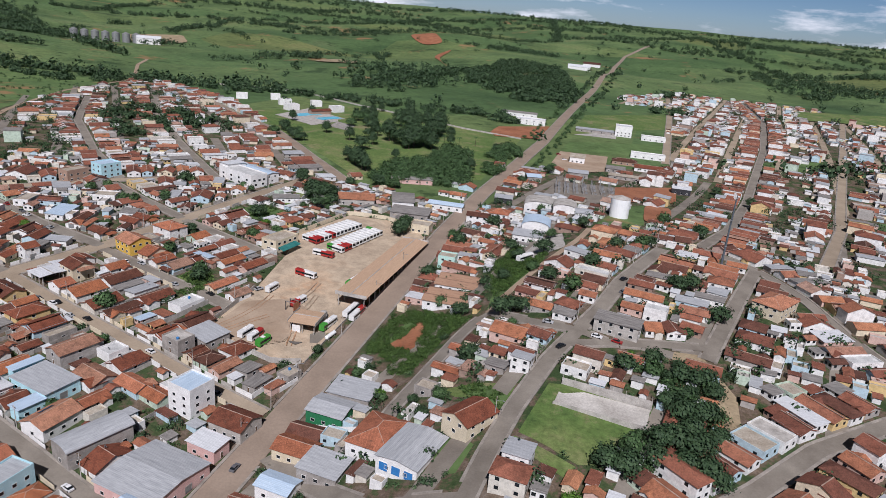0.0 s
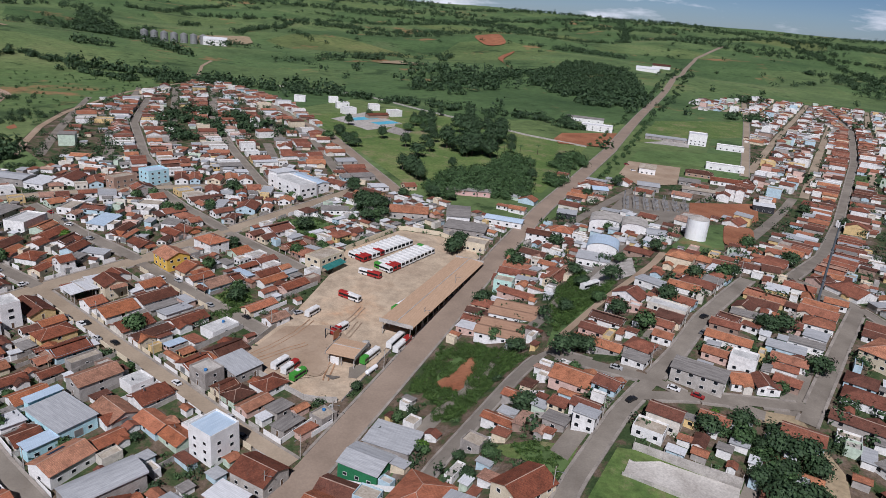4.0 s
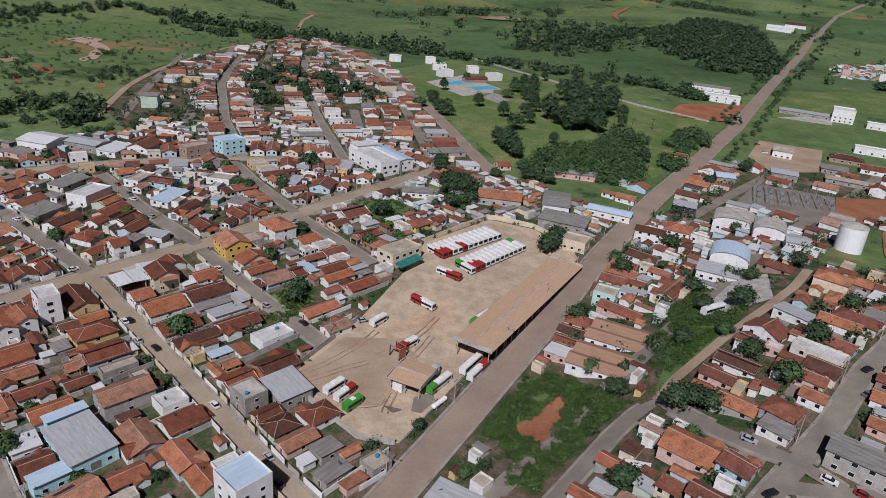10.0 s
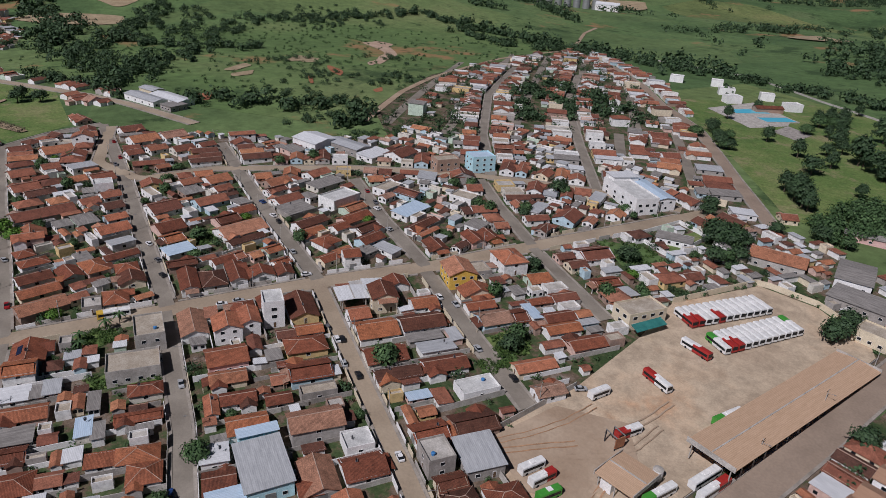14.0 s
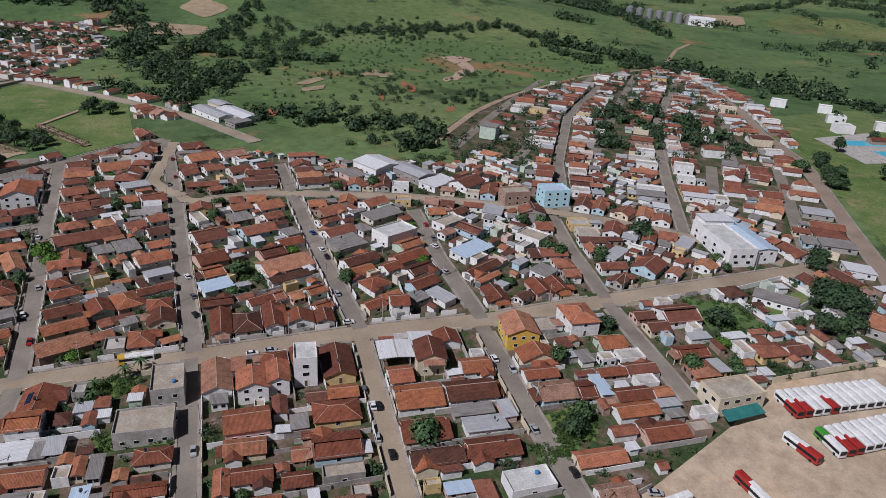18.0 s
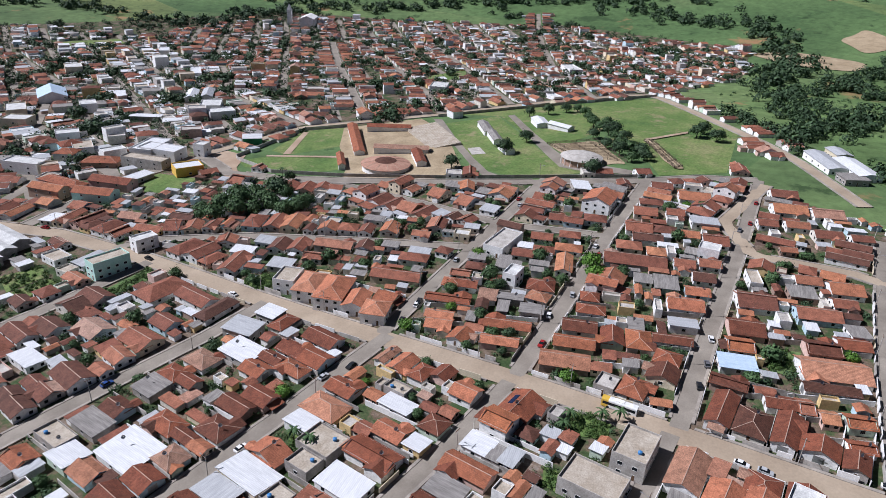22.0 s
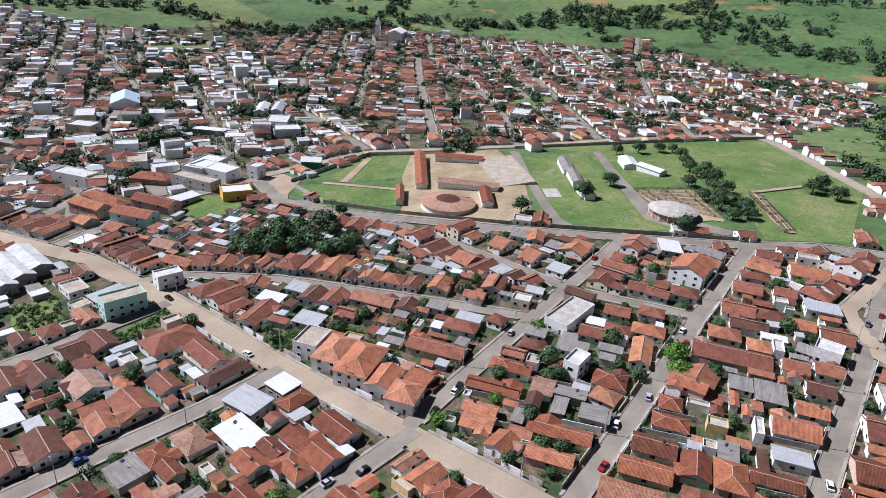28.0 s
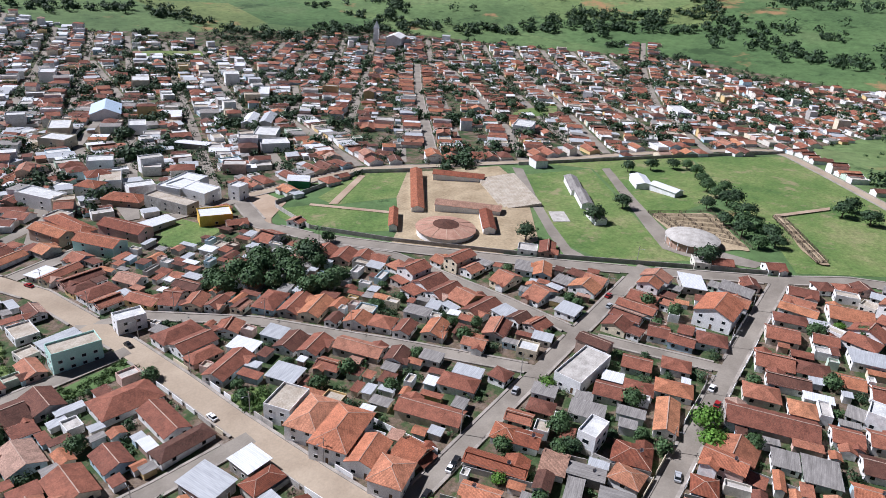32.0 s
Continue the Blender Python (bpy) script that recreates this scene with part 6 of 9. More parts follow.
def side_street(x, y):
    """Degrees of the line across the side streets at a place."""
    ave = float(np.interp(y, [p[1] for p in STREETS["ave"][0]], [p[0] for p in STREETS["ave"][0]]))
    if x < ave:
        return float(np.interp(y, [200, 260, 320], [98.5, 104, 113]))
    return -9.0 if x > -98 else 75.0


def street_block(nm, rows):
    """Houses of one block: place, length along the ridge, width, and a code: ridge across (h) or along (v) the side street, covering, storeys."""
    r = random.Random(len(rows) * 7 + len(nm))
    for x, y, L, W, code in rows:
        st = 2 if code.endswith("2") else 1
        kind, roofmat, wallmat = CODE[code[1:].rstrip("2")]
        if kind in ("gable", "hip") and W > L * 1.05 and W > 9:
            W = max(8.0, L * 0.8)
        W = min(W, 12.5)
        if kind == "gable" and roofmat == "tile" and r.random() < 0.25:
            kind = "split"
        yaw = radians(side_street(x, y) - (90 if code[0] == "v" else 0))
        x += shove(x, y)
        for k in (1.0, 0.88, 0.75, 0.6):
            if free(x, y, yaw, L * k, W * k, -0.15, 0.6, False):
                h = r.uniform(2.6, 3.1) + 2.8 * (st - 1)
                if code[0] == "h" and within(NEAR, x, y) and WALLS[0] < 300 and r.random() < 0.8:
                    lot_wall(x, y, yaw, L * k, W * k, r)
                build(x, y, yaw + (math.pi if r.random() < 0.5 else 0), L * k, W * k, h - (0.4 if L * W < 35 else 0), kind, roofmat, wallmat, r, st, r.choice((0, 2)))
                break




def row(key, side, s0=0.0, s1=1e9, width=(7.0, 10.5), depth=(8, 16), setback=(0.4, 2.2), along=0.2, skip=0.05, two=0.07, annex=0.75, downtown=0.0, lot=25.0):
    line, hw = STREETS[key][0], STREETS[key][1]
    p, s = resample(line, 1.0)
    tt, nn = normals(p)
    r = random.Random(hash((len(key), side, round(p[0][0]), round(p[0][1]))) & 0xFFFF)
    at = max(s0, 5.0)
    while at < min(s1, s[-1]) - 4:
        w, d, sb = r.uniform(*width), r.uniform(*depth), r.uniform(*setback)
        if r.random() < skip:
            at += w
            continue
        i = min(len(p) - 1, int((at + w / 2) / s[-1] * (len(p) - 1)))
        n = nn[i] * side
        done = False
        for dd in (d, d * 0.75, 8.0):
            c = p[i] + n * (hw + 1.4 + sb + dd / 2)
            yaw = math.atan2(-n[1], -n[0])
            if free(c[0], c[1], yaw, dd, w - 0.7):
                kind, roofmat, wallmat = pick(r, downtown)
                st = 2 if r.random() < two else 1
                h = r.uniform(2.6, 3.1) + (2.8 if st == 2 else 0)
                L, W, y2, fr = dd, w - r.uniform(0.7, 1.6), yaw, 0
                if r.random() < along and dd < 14:
                    L, W, y2, fr = w - 0.8, dd, yaw + math.pi / 2, 3
                build(c[0], c[1], y2, L, W, h, kind, roofmat, wallmat, r, st, fr)
                if r.random() < annex:
                    ad = r.uniform(3.5, 7.5)
                    e = p[i] + n * (hw + 1.4 + sb + dd + ad / 2 + r.uniform(0.2, 1.5)) + tt[i] * r.uniform(-1, 1)
                    aw_ = r.uniform(4, w - 1.2)
                    if free(e[0], e[1], yaw, ad, aw_):
                        kk, rm, wm = r.choice((("lean", "fibre", "cement"), ("lean", "zinc", "cement"), ("lean", "tile", "wall"), ("gable", "tile", "wall"), ("flat", "dirtyroof", "cement"), ("lean", "tile", "wall")))
                        build(e[0], e[1], yaw, ad, aw_, r.uniform(2.4, 2.9), kk, rm, wm, r)
                a = p[i] + n * (hw + 1.35) + tt[i] * (w / 2)
                b = p[i] + n * (hw + 1.35 + lot) + tt[i] * (w / 2)
                mid = (a + b) / 2
                if within(NEAR, mid[0], mid[1]) and road_gap(b[0], b[1])[0] > 0.5 and WALLS[0] < 260 and not any(inside(q_, [b[0]], [b[1]])[0] for q_ in BARE):
                    WALLS[0] += 1
                    garden_wall(a, b, r.uniform(1.7, 2.4), *r.choice((("white", "whitewashed garden wall between two houses"), ("cement", "bare cement garden wall between two houses"), ("concrete", "stained concrete garden wall between two houses"))))
                done = True
                break
        at += w if done else 2.5


street_block("d0_south", [
    (-283, 70, 10.6, 4.4, "v"), (-280, 77, 9.8, 6.6, "vo"), (-277, 85, 11.1, 7.8, "vH"), (-279, 92, 8.9, 8.0, "v"), (-272, 102, 13.2, 12.5, "ho"),
    (-275, 73, 6.8, 5.5, "h"), (-267, 81, 8.2, 4.9, "hd"), (-262, 75, 5.3, 4.4, "ho"), (-260, 84, 10.8, 6.2, "hw"), (-262, 94, 5.4, 3.7, "h"), (-262, 100, 4.5, 4.5, "h"),
    (-255, 98, 8.0, 7.9, "hH"), (-248, 87, 9.6, 6.7, "ho"), (-246, 96, 7.7, 8.0, "hw"), (-238, 86, 15.3, 7.8, "h"), (-247, 79, 5.2, 5.2, "h")])
street_block("d0_d1", [
    (-271, 120, 12.3, 9.8, "v"), (-274, 129, 7.0, 6.1, "hf"), (-260, 125, 9.4, 8.9, "hH"), (-251, 113, 8.1, 6.6, "hw"), (-249, 119, 3.5, 6.0, "hf"),
    (-249, 123, 4.5, 7.0, "hz"), (-241, 113, 14.3, 6.8, "h"), (-236, 119, 8.0, 5.2, "ho"), (-238, 128, 7.0, 3.0, "vo"), (-236, 132, 9.1, 3.0, "vf"),
    (-233, 146, 9.4, 5.8, "hH"), (-232, 110, 11.3, 7.5, "hf"), (-227, 118, 4.5, 4.2, "h"), (-222, 141, 12.5, 4.3, "h"), (-226, 142, 4.5, 3.0, "h"),
    (-226, 127, 8.4, 3.9, "vb"), (-217, 140, 11.4, 3.7, "hf")])
street_block("d1_d2", [
    (-249, 206, 17.0, 9.8, "v"), (-227, 197, 13.4, 9.1, "hH"), (-225, 169, 10.9, 6.5, "h"), (-214, 192, 13.1, 9.9, "h"), (-216, 182, 4.4, 5.8, "h"),
    (-222, 186, 3.6, 4.0, "h"), (-214, 168, 10.0, 5.8, "h"), (-215, 160, 9.2, 3.5, "vo"), (-204, 190, 11.3, 4.8, "hd"), (-207, 178, 7.3, 5.2, "h")])
street_block("d2_d3", [
    (-227, 246, 9.5, 7.9, "h"), (-222, 222, 14.2, 11.3, "h"), (-217, 238, 15.7, 9.7, "h"), (-208, 217, 15.6, 10.9, "h"), (-209, 234, 12.3, 4.2, "hf"),
    (-202, 234, 12.2, 6.7, "hz"), (-197, 215, 16.7, 7.4, "h"), (-193, 231, 14.6, 8.0, "h")])
street_block("d3_d4", [
    (-236, 280, 10.9, 14.8, "hd"), (-233, 294, 15.5, 14.6, "vHo2"), (-214, 263, 14.7, 7.8, "h"), (-202, 258, 13.0, 8.5, "h"), (-201, 271, 5.5, 9.0, "h"),
    (-200, 277, 10.4, 3.9, "vb"), (-217, 296, 9.2, 8.3, "h"), (-225, 319, 12.9, 16.0, "h"), (-220, 332, 14.4, 14.1, "h"), (-211, 310, 10.1, 6.9, "h")])
street_block("s1_s2", [
    (-305, 75, 11.4, 10.0, "h"), (-304, 85, 9.0, 4.9, "vw"), (-302, 94, 11.7, 11.4, "v"), (-296, 104, 6.8, 4.9, "vH"), (-317, 78, 10.1, 5.1, "ho"),
    (-327, 77, 19.6, 6.3, "h"), (-319, 85, 9.2, 3.0, "hw"), (-317, 104, 16.5, 6.0, "h"), (-308, 104, 13.0, 5.6, "ho"), (-313, 93, 6.5, 4.6, "h"),
    (-338, 74, 7.2, 6.9, "hH"), (-338, 81, 6.8, 6.5, "h"), (-333, 91, 6.6, 8.9, "h"), (-333, 100, 9.5, 5.0, "hf"), (-327, 110, 8.5, 7.8, "hf"), (-346, 75, 7.8, 5.4, "h"),
    (-346, 109, 10.4, 9.0, "hH"), (-337, 108, 14.0, 6.1, "h"), (-354, 79, 7.9, 6.2, "hH"), (-362, 77, 7.2, 5.5, "hf")])
street_block("s1_s2b", [
    (-353, 112, 7.3, 4.3, "h"), (-372, 95, 8.8, 10.6, "h"), (-387, 84, 11.5, 11.5, "hd"), (-368, 114, 18.9, 7.6, "vo"), (-386, 119, 10.6, 11.8, "ho"),
    (-392, 99, 9.4, 10.1, "h"), (-404, 109, 11.1, 11.7, "hH"), (-406, 120, 9.9, 13.3, "h"), (-365, 82, 7.3, 4.6, "ho"), (-365, 89, 5.0, 5.7, "hf"),
    (-402, 80, 10.7, 10.6, "hW"), (-374, 82, 13.4, 7.8, "hd"), (-416, 101, 7.3, 10.2, "h"), (-420, 119, 11.7, 9.9, "hH")])
street_block("s2_s3", [
    (-293, 124, 6.5, 8.2, "hd"), (-303, 128, 16.0, 8.9, "h"), (-303, 140, 6.5, 4.9, "h"), (-294, 135, 6.2, 7.6, "vw"), (-289, 148, 11.5, 9.5, "hHo"),
    (-291, 160, 10.2, 5.6, "ho"), (-313, 129, 13.7, 7.2, "h"), (-322, 129, 13.3, 9.0, "h"), (-319, 141, 10.2, 7.5, "v"), (-319, 150, 12.0, 8.1, "vH"),
    (-315, 156, 3.9, 4.6, "hf"), (-312, 164, 8.4, 7.9, "hz"), (-343, 129, 6.5, 7.0, "hH"), (-333, 131, 10.2, 6.5, "hH"), (-328, 148, 5.0, 6.9, "hf"),
    (-322, 161, 14.7, 6.3, "h"), (-334, 164, 13.0, 8.8, "hz"), (-348, 164, 12.6, 9.7, "ho"), (-363, 156, 9.1, 10.6, "hf"), (-360, 168, 11.6, 9.4, "ho")])
street_block("s2_s3b", [
    (-364, 147, 6.8, 7.1, "hf"), (-380, 142, 25.5, 11.0, "h"), (-394, 138, 10.8, 11.9, "hH"), (-391, 150, 7.7, 11.8, "hHo"), (-385, 154, 25.4, 4.4, "vd2"),
    (-383, 162, 8.1, 13.4, "h"), (-411, 128, 7.4, 13.8, "h"), (-416, 140, 11.8, 10.6, "h"), (-417, 152, 10.5, 11.5, "hH"), (-414, 163, 7.7, 10.7, "ho"),
    (-411, 174, 10.6, 10.7, "h"), (-405, 145, 12.9, 7.8, "h"), (-386, 172, 8.5, 9.2, "h"), (-373, 170, 9.5, 9.6, "h"), (-437, 141, 12.4, 11.9, "h"),
    (-440, 155, 8.2, 15.0, "h"), (-433, 169, 14.1, 12.1, "hz"), (-478, 146, 12.2, 15.0, "h"), (-466, 163, 15.2, 19.3, "ho")])
street_block("s3_s4", [
    (-285, 178, 21.5, 8.2, "v"), (-284, 187, 20.6, 7.6, "vz"), (-278, 195, 13.7, 7.3, "vH"), (-278, 204, 17.9, 8.0, "v"), (-273, 214, 15.6, 8.8, "vo"),
    (-300, 194, 8.4, 6.1, "h"), (-300, 201, 4.2, 7.4, "h"), (-297, 207, 4.6, 6.1, "ho"), (-297, 215, 7.4, 6.2, "h"), (-288, 214, 6.8, 5.0, "h"),
    (-315, 182, 11.4, 7.5, "hb"), (-320, 211, 20.5, 12.5, "ho"), (-309, 209, 18.2, 5.8, "h"), (-338, 185, 11.5, 10.9, "h"), (-326, 183, 8.4, 8.6, "h"),
    (-332, 209, 10.7, 8.9, "h"), (-338, 219, 11.5, 8.4, "h"), (-347, 222, 6.5, 8.9, "hf"), (-356, 210, 15.1, 9.8, "h"), (-359, 189, 13.6, 12.5, "h")])
street_block("s3_s4b", [
    (-378, 189, 5.0, 12.2, "hd"), (-383, 209, 9.6, 10.9, "ho"), (-380, 222, 12.1, 10.9, "ho"), (-367, 220, 11.2, 10.0, "h"), (-371, 206, 9.8, 8.8, "hf"),
    (-413, 193, 7.9, 13.5, "h"), (-411, 204, 10.9, 16.6, "ho"), (-403, 215, 10.8, 14.7, "hw"), (-406, 230, 14.9, 29.0, "hH"), (-440, 197, 8.5, 12.9, "h"),
    (-442, 210, 10.2, 13.3, "ho"), (-434, 222, 11.7, 13.0, "h"), (-435, 236, 10.3, 13.4, "h"), (-462, 208, 15.6, 14.8, "ho"), (-461, 225, 14.1, 16.1, "h"),
    (-485, 207, 14.7, 16.6, "h")])
street_block("s4_s5", [
    (-280, 231, 7.8, 6.1, "h"), (-265, 227, 13.0, 6.7, "vo2"), (-267, 238, 13.4, 8.3, "v"), (-310, 240, 15.5, 7.7, "h"), (-302, 236, 12.3, 6.8, "h"),
    (-292, 238, 10.2, 8.4, "hH"), (-299, 249, 7.4, 6.8, "h"), (-293, 259, 12.5, 8.1, "h"), (-284, 255, 12.1, 7.5, "h"), (-277, 248, 9.8, 8.2, "hf"),
    (-274, 257, 10.9, 5.6, "vz"), (-324, 263, 17.3, 11.3, "hW2"), (-314, 265, 13.7, 8.9, "h"), (-304, 260, 15.6, 8.3, "h"), (-327, 241, 13.9, 10.8, "hf"),
    (-316, 239, 12.2, 6.6, "hf"), (-339, 242, 14.1, 8.8, "h"), (-337, 253, 5.6, 8.9, "hf"), (-352, 242, 14.4, 9.0, "h"), (-362, 247, 12.7, 9.6, "ho")])
street_block("s4_s5b", [
    (-370, 255, 14.5, 6.1, "h"), (-348, 268, 18.4, 9.3, "hf"), (-362, 270, 13.0, 9.4, "h"), (-340, 263, 8.3, 6.9, "ho"), (-338, 275, 8.3, 8.2, "h"),
    (-269, 226, 5.2, 6.2, "hd")])
street_block("s5_s6", [
    (-283, 283, 20.6, 6.8, "h"), (-276, 281, 21.2, 4.7, "ho"), (-261, 273, 19.9, 12.3, "v"), (-258, 287, 20.4, 11.3, "v"), (-255, 297, 18.8, 7.2, "v"),
    (-248, 306, 16.8, 11.2, "vd2"), (-298, 288, 21.3, 10.6, "hb"), (-317, 286, 12.2, 8.6, "h"), (-327, 293, 17.3, 9.3, "hd"), (-315, 298, 13.2, 8.3, "v"),
    (-310, 306, 28.9, 11.3, "vf"), (-335, 303, 9.9, 7.4, "h"), (-298, 321, 10.3, 12.8, "hd"), (-270, 305, 9.2, 8.0, "hf")])
street_block("s6_n", [
    (-249, 329, 12.1, 13.8, "h"), (-253, 350, 13.8, 17.6, "h"), (-246, 359, 22.1, 9.2, "v"), (-268, 344, 15.5, 6.6, "hz"), (-243, 331, 11.9, 9.3, "hz"),
    (-245, 350, 10.1, 10.2, "h"), (-242, 368, 22.3, 8.8, "v")])
street_block("upper_n", [
    (-388, 242, 15.8, 23.5, "hz2"), (-393, 259, 24.5, 11.0, "vz"), (-403, 276, 9.9, 12.1, "hf"), (-369, 293, 15.1, 14.1, "hd"), (-337, 314, 16.3, 20.6, "hd2"),
    (-332, 334, 13.0, 21.3, "hd2"), (-367, 327, 17.1, 19.1, "h"), (-374, 313, 18.6, 11.2, "hw"), (-320, 341, 11.4, 12.2, "h"), (-317, 356, 14.2, 12.5, "h"),
    (-310, 369, 14.2, 15.8, "h"), (-301, 380, 14.0, 15.7, "h"), (-286, 389, 18.9, 24.3, "h")])
street_block("t1_s1", [
    (-337, 50, 23.2, 9.2, "h"), (-308, 58, 14.2, 11.2, "hH"), (-315, 50, 10.2, 7.2, "h"), (-318, 57, 8.2, 7.2, "h"), (-314, 45, 9.2, 7.2, "h"), (-325, 62, 8.2, 7.2, "v"),
    (-353, 51, 12.2, 7.2, "hH"), (-354, 59, 8.2, 7.2, "h"), (-362, 62, 11.2, 8.2, "hw"), (-360, 51, 9.2, 5.2, "hz"), (-355, 11, 17.2, 8.2, "h"),
    (-361, 24, 10.2, 7.2, "v"), (-349, -4, 12.2, 7.2, "v"), (-362, 36, 7.2, 5.2, "hf"), (-342, 8, 8.2, 6.2, "h"), (-319, -33, 11.2, 8.2, "v"),
    (-325, -22, 17.2, 8.2, "v"), (-337, -26, 13.2, 9.2, "hw")])
street_block("t1_up", [
    (-332, -2, 10.2, 8.2, "hz"), (-347, -13, 11.2, 8.2, "v"), (-355, -57, 12.2, 7.2, "v"), (-358, -47, 13.2, 8.2, "v"), (-359, -36, 11.2, 7.2, "v"),
    (-360, -25, 12.2, 8.2, "v"), (-363, -16, 11.2, 7.2, "v"), (-367, -9, 9.2, 6.2, "v"), (-374, 18, 12.2, 8.2, "v"), (-379, 28, 11.2, 7.2, "vo"),
    (-387, 16, 9.2, 7.2, "hf"), (-366, 4, 8.2, 6.2, "h"), (-390, 48, 12.2, 8.2, "v"), (-377, 45, 8.2, 6.2, "h"), (-365, -3, 9.2, 6.2, "v"), (-352, -103, 11.2, 8.2, "h"),
    (-343, -84, 13.2, 7.2, "h"), (-360, -78, 11.2, 7.2, "h")])
street_block("s1_s2w", [
    (-344, 73, 9.2, 8.2, "hH"), (-353, 80, 9.2, 8.2, "hH"), (-335, 75, 8.2, 7.2, "hHo"), (-336, 83, 11.2, 8.2, "v"), (-366, 77, 10.2, 7.2, "hH"),
    (-360, 86, 9.2, 7.2, "ho"), (-359, 92, 10.2, 7.2, "hf"), (-323, 73, 21.2, 8.2, "h"), (-317, 79, 10.2, 8.2, "hH"), (-312, 80, 9.2, 7.2, "ho"),
    (-326, 91, 11.2, 7.2, "v"), (-327, 99, 15.2, 6.2, "vf"), (-383, 63, 7.2, 6.2, "hW"), (-384, 56, 7.2, 4.2, "hf"), (-392, 65, 11.2, 8.2, "hz"),
    (-369, 118, 12.2, 7.2, "vo"), (-346, 120, 13.2, 10.2, "hHo"), (-356, 123, 11.2, 6.2, "h")])
street_block("s1_s2x", [
    (-336, 120, 11.2, 8.2, "h"), (-378, 103, 10.2, 8.2, "hH"), (-391, 100, 11.2, 7.2, "hH"), (-388, 106, 8.2, 7.2, "hH"), (-383, 113, 15.2, 10.2, "hHo"),
    (-397, 111, 9.2, 7.2, "hH"), (-410, 113, 10.2, 7.2, "hH"), (-404, 102, 8.2, 6.2, "hH"), (-407, 123, 8.2, 7.2, "hH"), (-387, 91, 11.2, 8.2, "hd"),
    (-410, 97, 9.2, 8.2, "hHo"), (-402, 89, 10.2, 7.2, "hd"), (-330, 102, 11.2, 7.2, "hf"), (-388, 94, 8.2, 6.2, "h"), (-422, 12, 15.2, 10.2, "h"),
    (-421, 26, 12.2, 8.2, "ho"), (-416, 39, 11.2, 8.2, "h")])
street_block("s2_w", [
    (-381, 138, 11.2, 8.2, "hH"), (-373, 134, 11.2, 7.2, "h"), (-409, 140, 13.2, 9.2, "h"), (-398, 146, 12.2, 8.2, "h"), (-425, 148, 11.2, 7.2, "h"),
    (-420, 154, 9.2, 8.2, "h"), (-409, 161, 10.2, 8.2, "hH2"), (-450, 143, 13.2, 8.2, "hH"), (-464, 154, 11.2, 9.2, "hHo"), (-438, 144, 11.2, 7.2, "h"),
    (-476, 146, 12.2, 7.2, "vz"), (-462, 165, 8.2, 11.2, "vW2"), (-483, 162, 9.2, 5.2, "hd"), (-444, 117, 12.2, 8.2, "h"), (-442, 128, 8.2, 7.2, "h"),
    (-430, 115, 7.2, 6.2, "h")])
street_block("ave_s", [
    (-296, -37, 19.2, 12.2, "vH"), (-295, -19, 17.2, 8.2, "h"), (-289, -1, 15.2, 5.2, "v"), (-276, -18, 10.2, 13.2, "h"), (-264, -41, 12.2, 10.2, "h"),
    (-264, -19, 13.2, 10.2, "h"), (-268, -13, 12.2, 9.2, "h"), (-316, -113, 13.2, 8.2, "h"), (-318, -98, 12.2, 8.2, "h"), (-305, -103, 11.2, 8.2, "hd")])
street_block("dm2_n", [
    (-209, -32, 13.2, 10.2, "h"), (-218, -27, 11.2, 8.2, "h"), (-223, -26, 11.2, 4.2, "hf"), (-234, -21, 17.2, 7.2, "v"), (-245, -19, 11.2, 8.2, "h"),
    (-254, -14, 9.2, 7.2, "hH"), (-262, -15, 13.2, 9.2, "h"), (-274, -14, 13.2, 8.2, "h"), (-242, -49, 12.2, 7.2, "hw"), (-224, -57, 10.2, 9.2, "hH"),
    (-262, -42, 14.2, 11.2, "hH"), (-239, -80, 9.2, 7.2, "hd"), (-227, -22, 8.2, 6.2, "h"), (-260, -58, 11.2, 9.2, "h"), (-270, -36, 10.2, 8.2, "h")])
street_block("dm2_s", [
    (-205, -10, 8.2, 7.2, "h"), (-208, -6, 8.2, 6.2, "vo"), (-215, -7, 12.2, 7.2, "hd"), (-210, 3, 9.2, 8.2, "hw"), (-207, 13, 9.2, 7.2, "h"), (-208, 20, 8.2, 6.2, "hd"),
    (-217, 19, 15.2, 13.2, "hw"), (-223, -1, 12.2, 7.2, "hf"), (-231, 1, 8.2, 7.2, "h"), (-235, 6, 14.2, 8.2, "ho"), (-243, 4, 9.2, 8.2, "hf"), (-251, 6, 9.2, 7.2, "hH"),
    (-261, 10, 10.2, 8.2, "hH"), (-249, 14, 7.2, 5.2, "h"), (-269, 21, 14.2, 9.2, "hw"), (-230, 21, 11.2, 7.2, "hH")])
street_block("dm1_n", [
    (-227, 30, 13.2, 7.2, "h"), (-225, 37, 8.2, 6.2, "ho"), (-233, 37, 10.2, 8.2, "hH"), (-244, 36, 15.2, 9.2, "h"), (-241, 27, 11.2, 7.2, "h"),
    (-250, 41, 11.2, 8.2, "h"), (-262, 31, 10.2, 11.2, "h"), (-269, 33, 11.2, 7.2, "h"), (-276, 37, 10.2, 7.2, "h"), (-227, 45, 11.2, 8.2, "hw"),
    (-218, 47, 13.2, 8.2, "hd"), (-219, 27, 7.2, 5.2, "hd"), (-253, 35, 7.2, 6.2, "hd")])
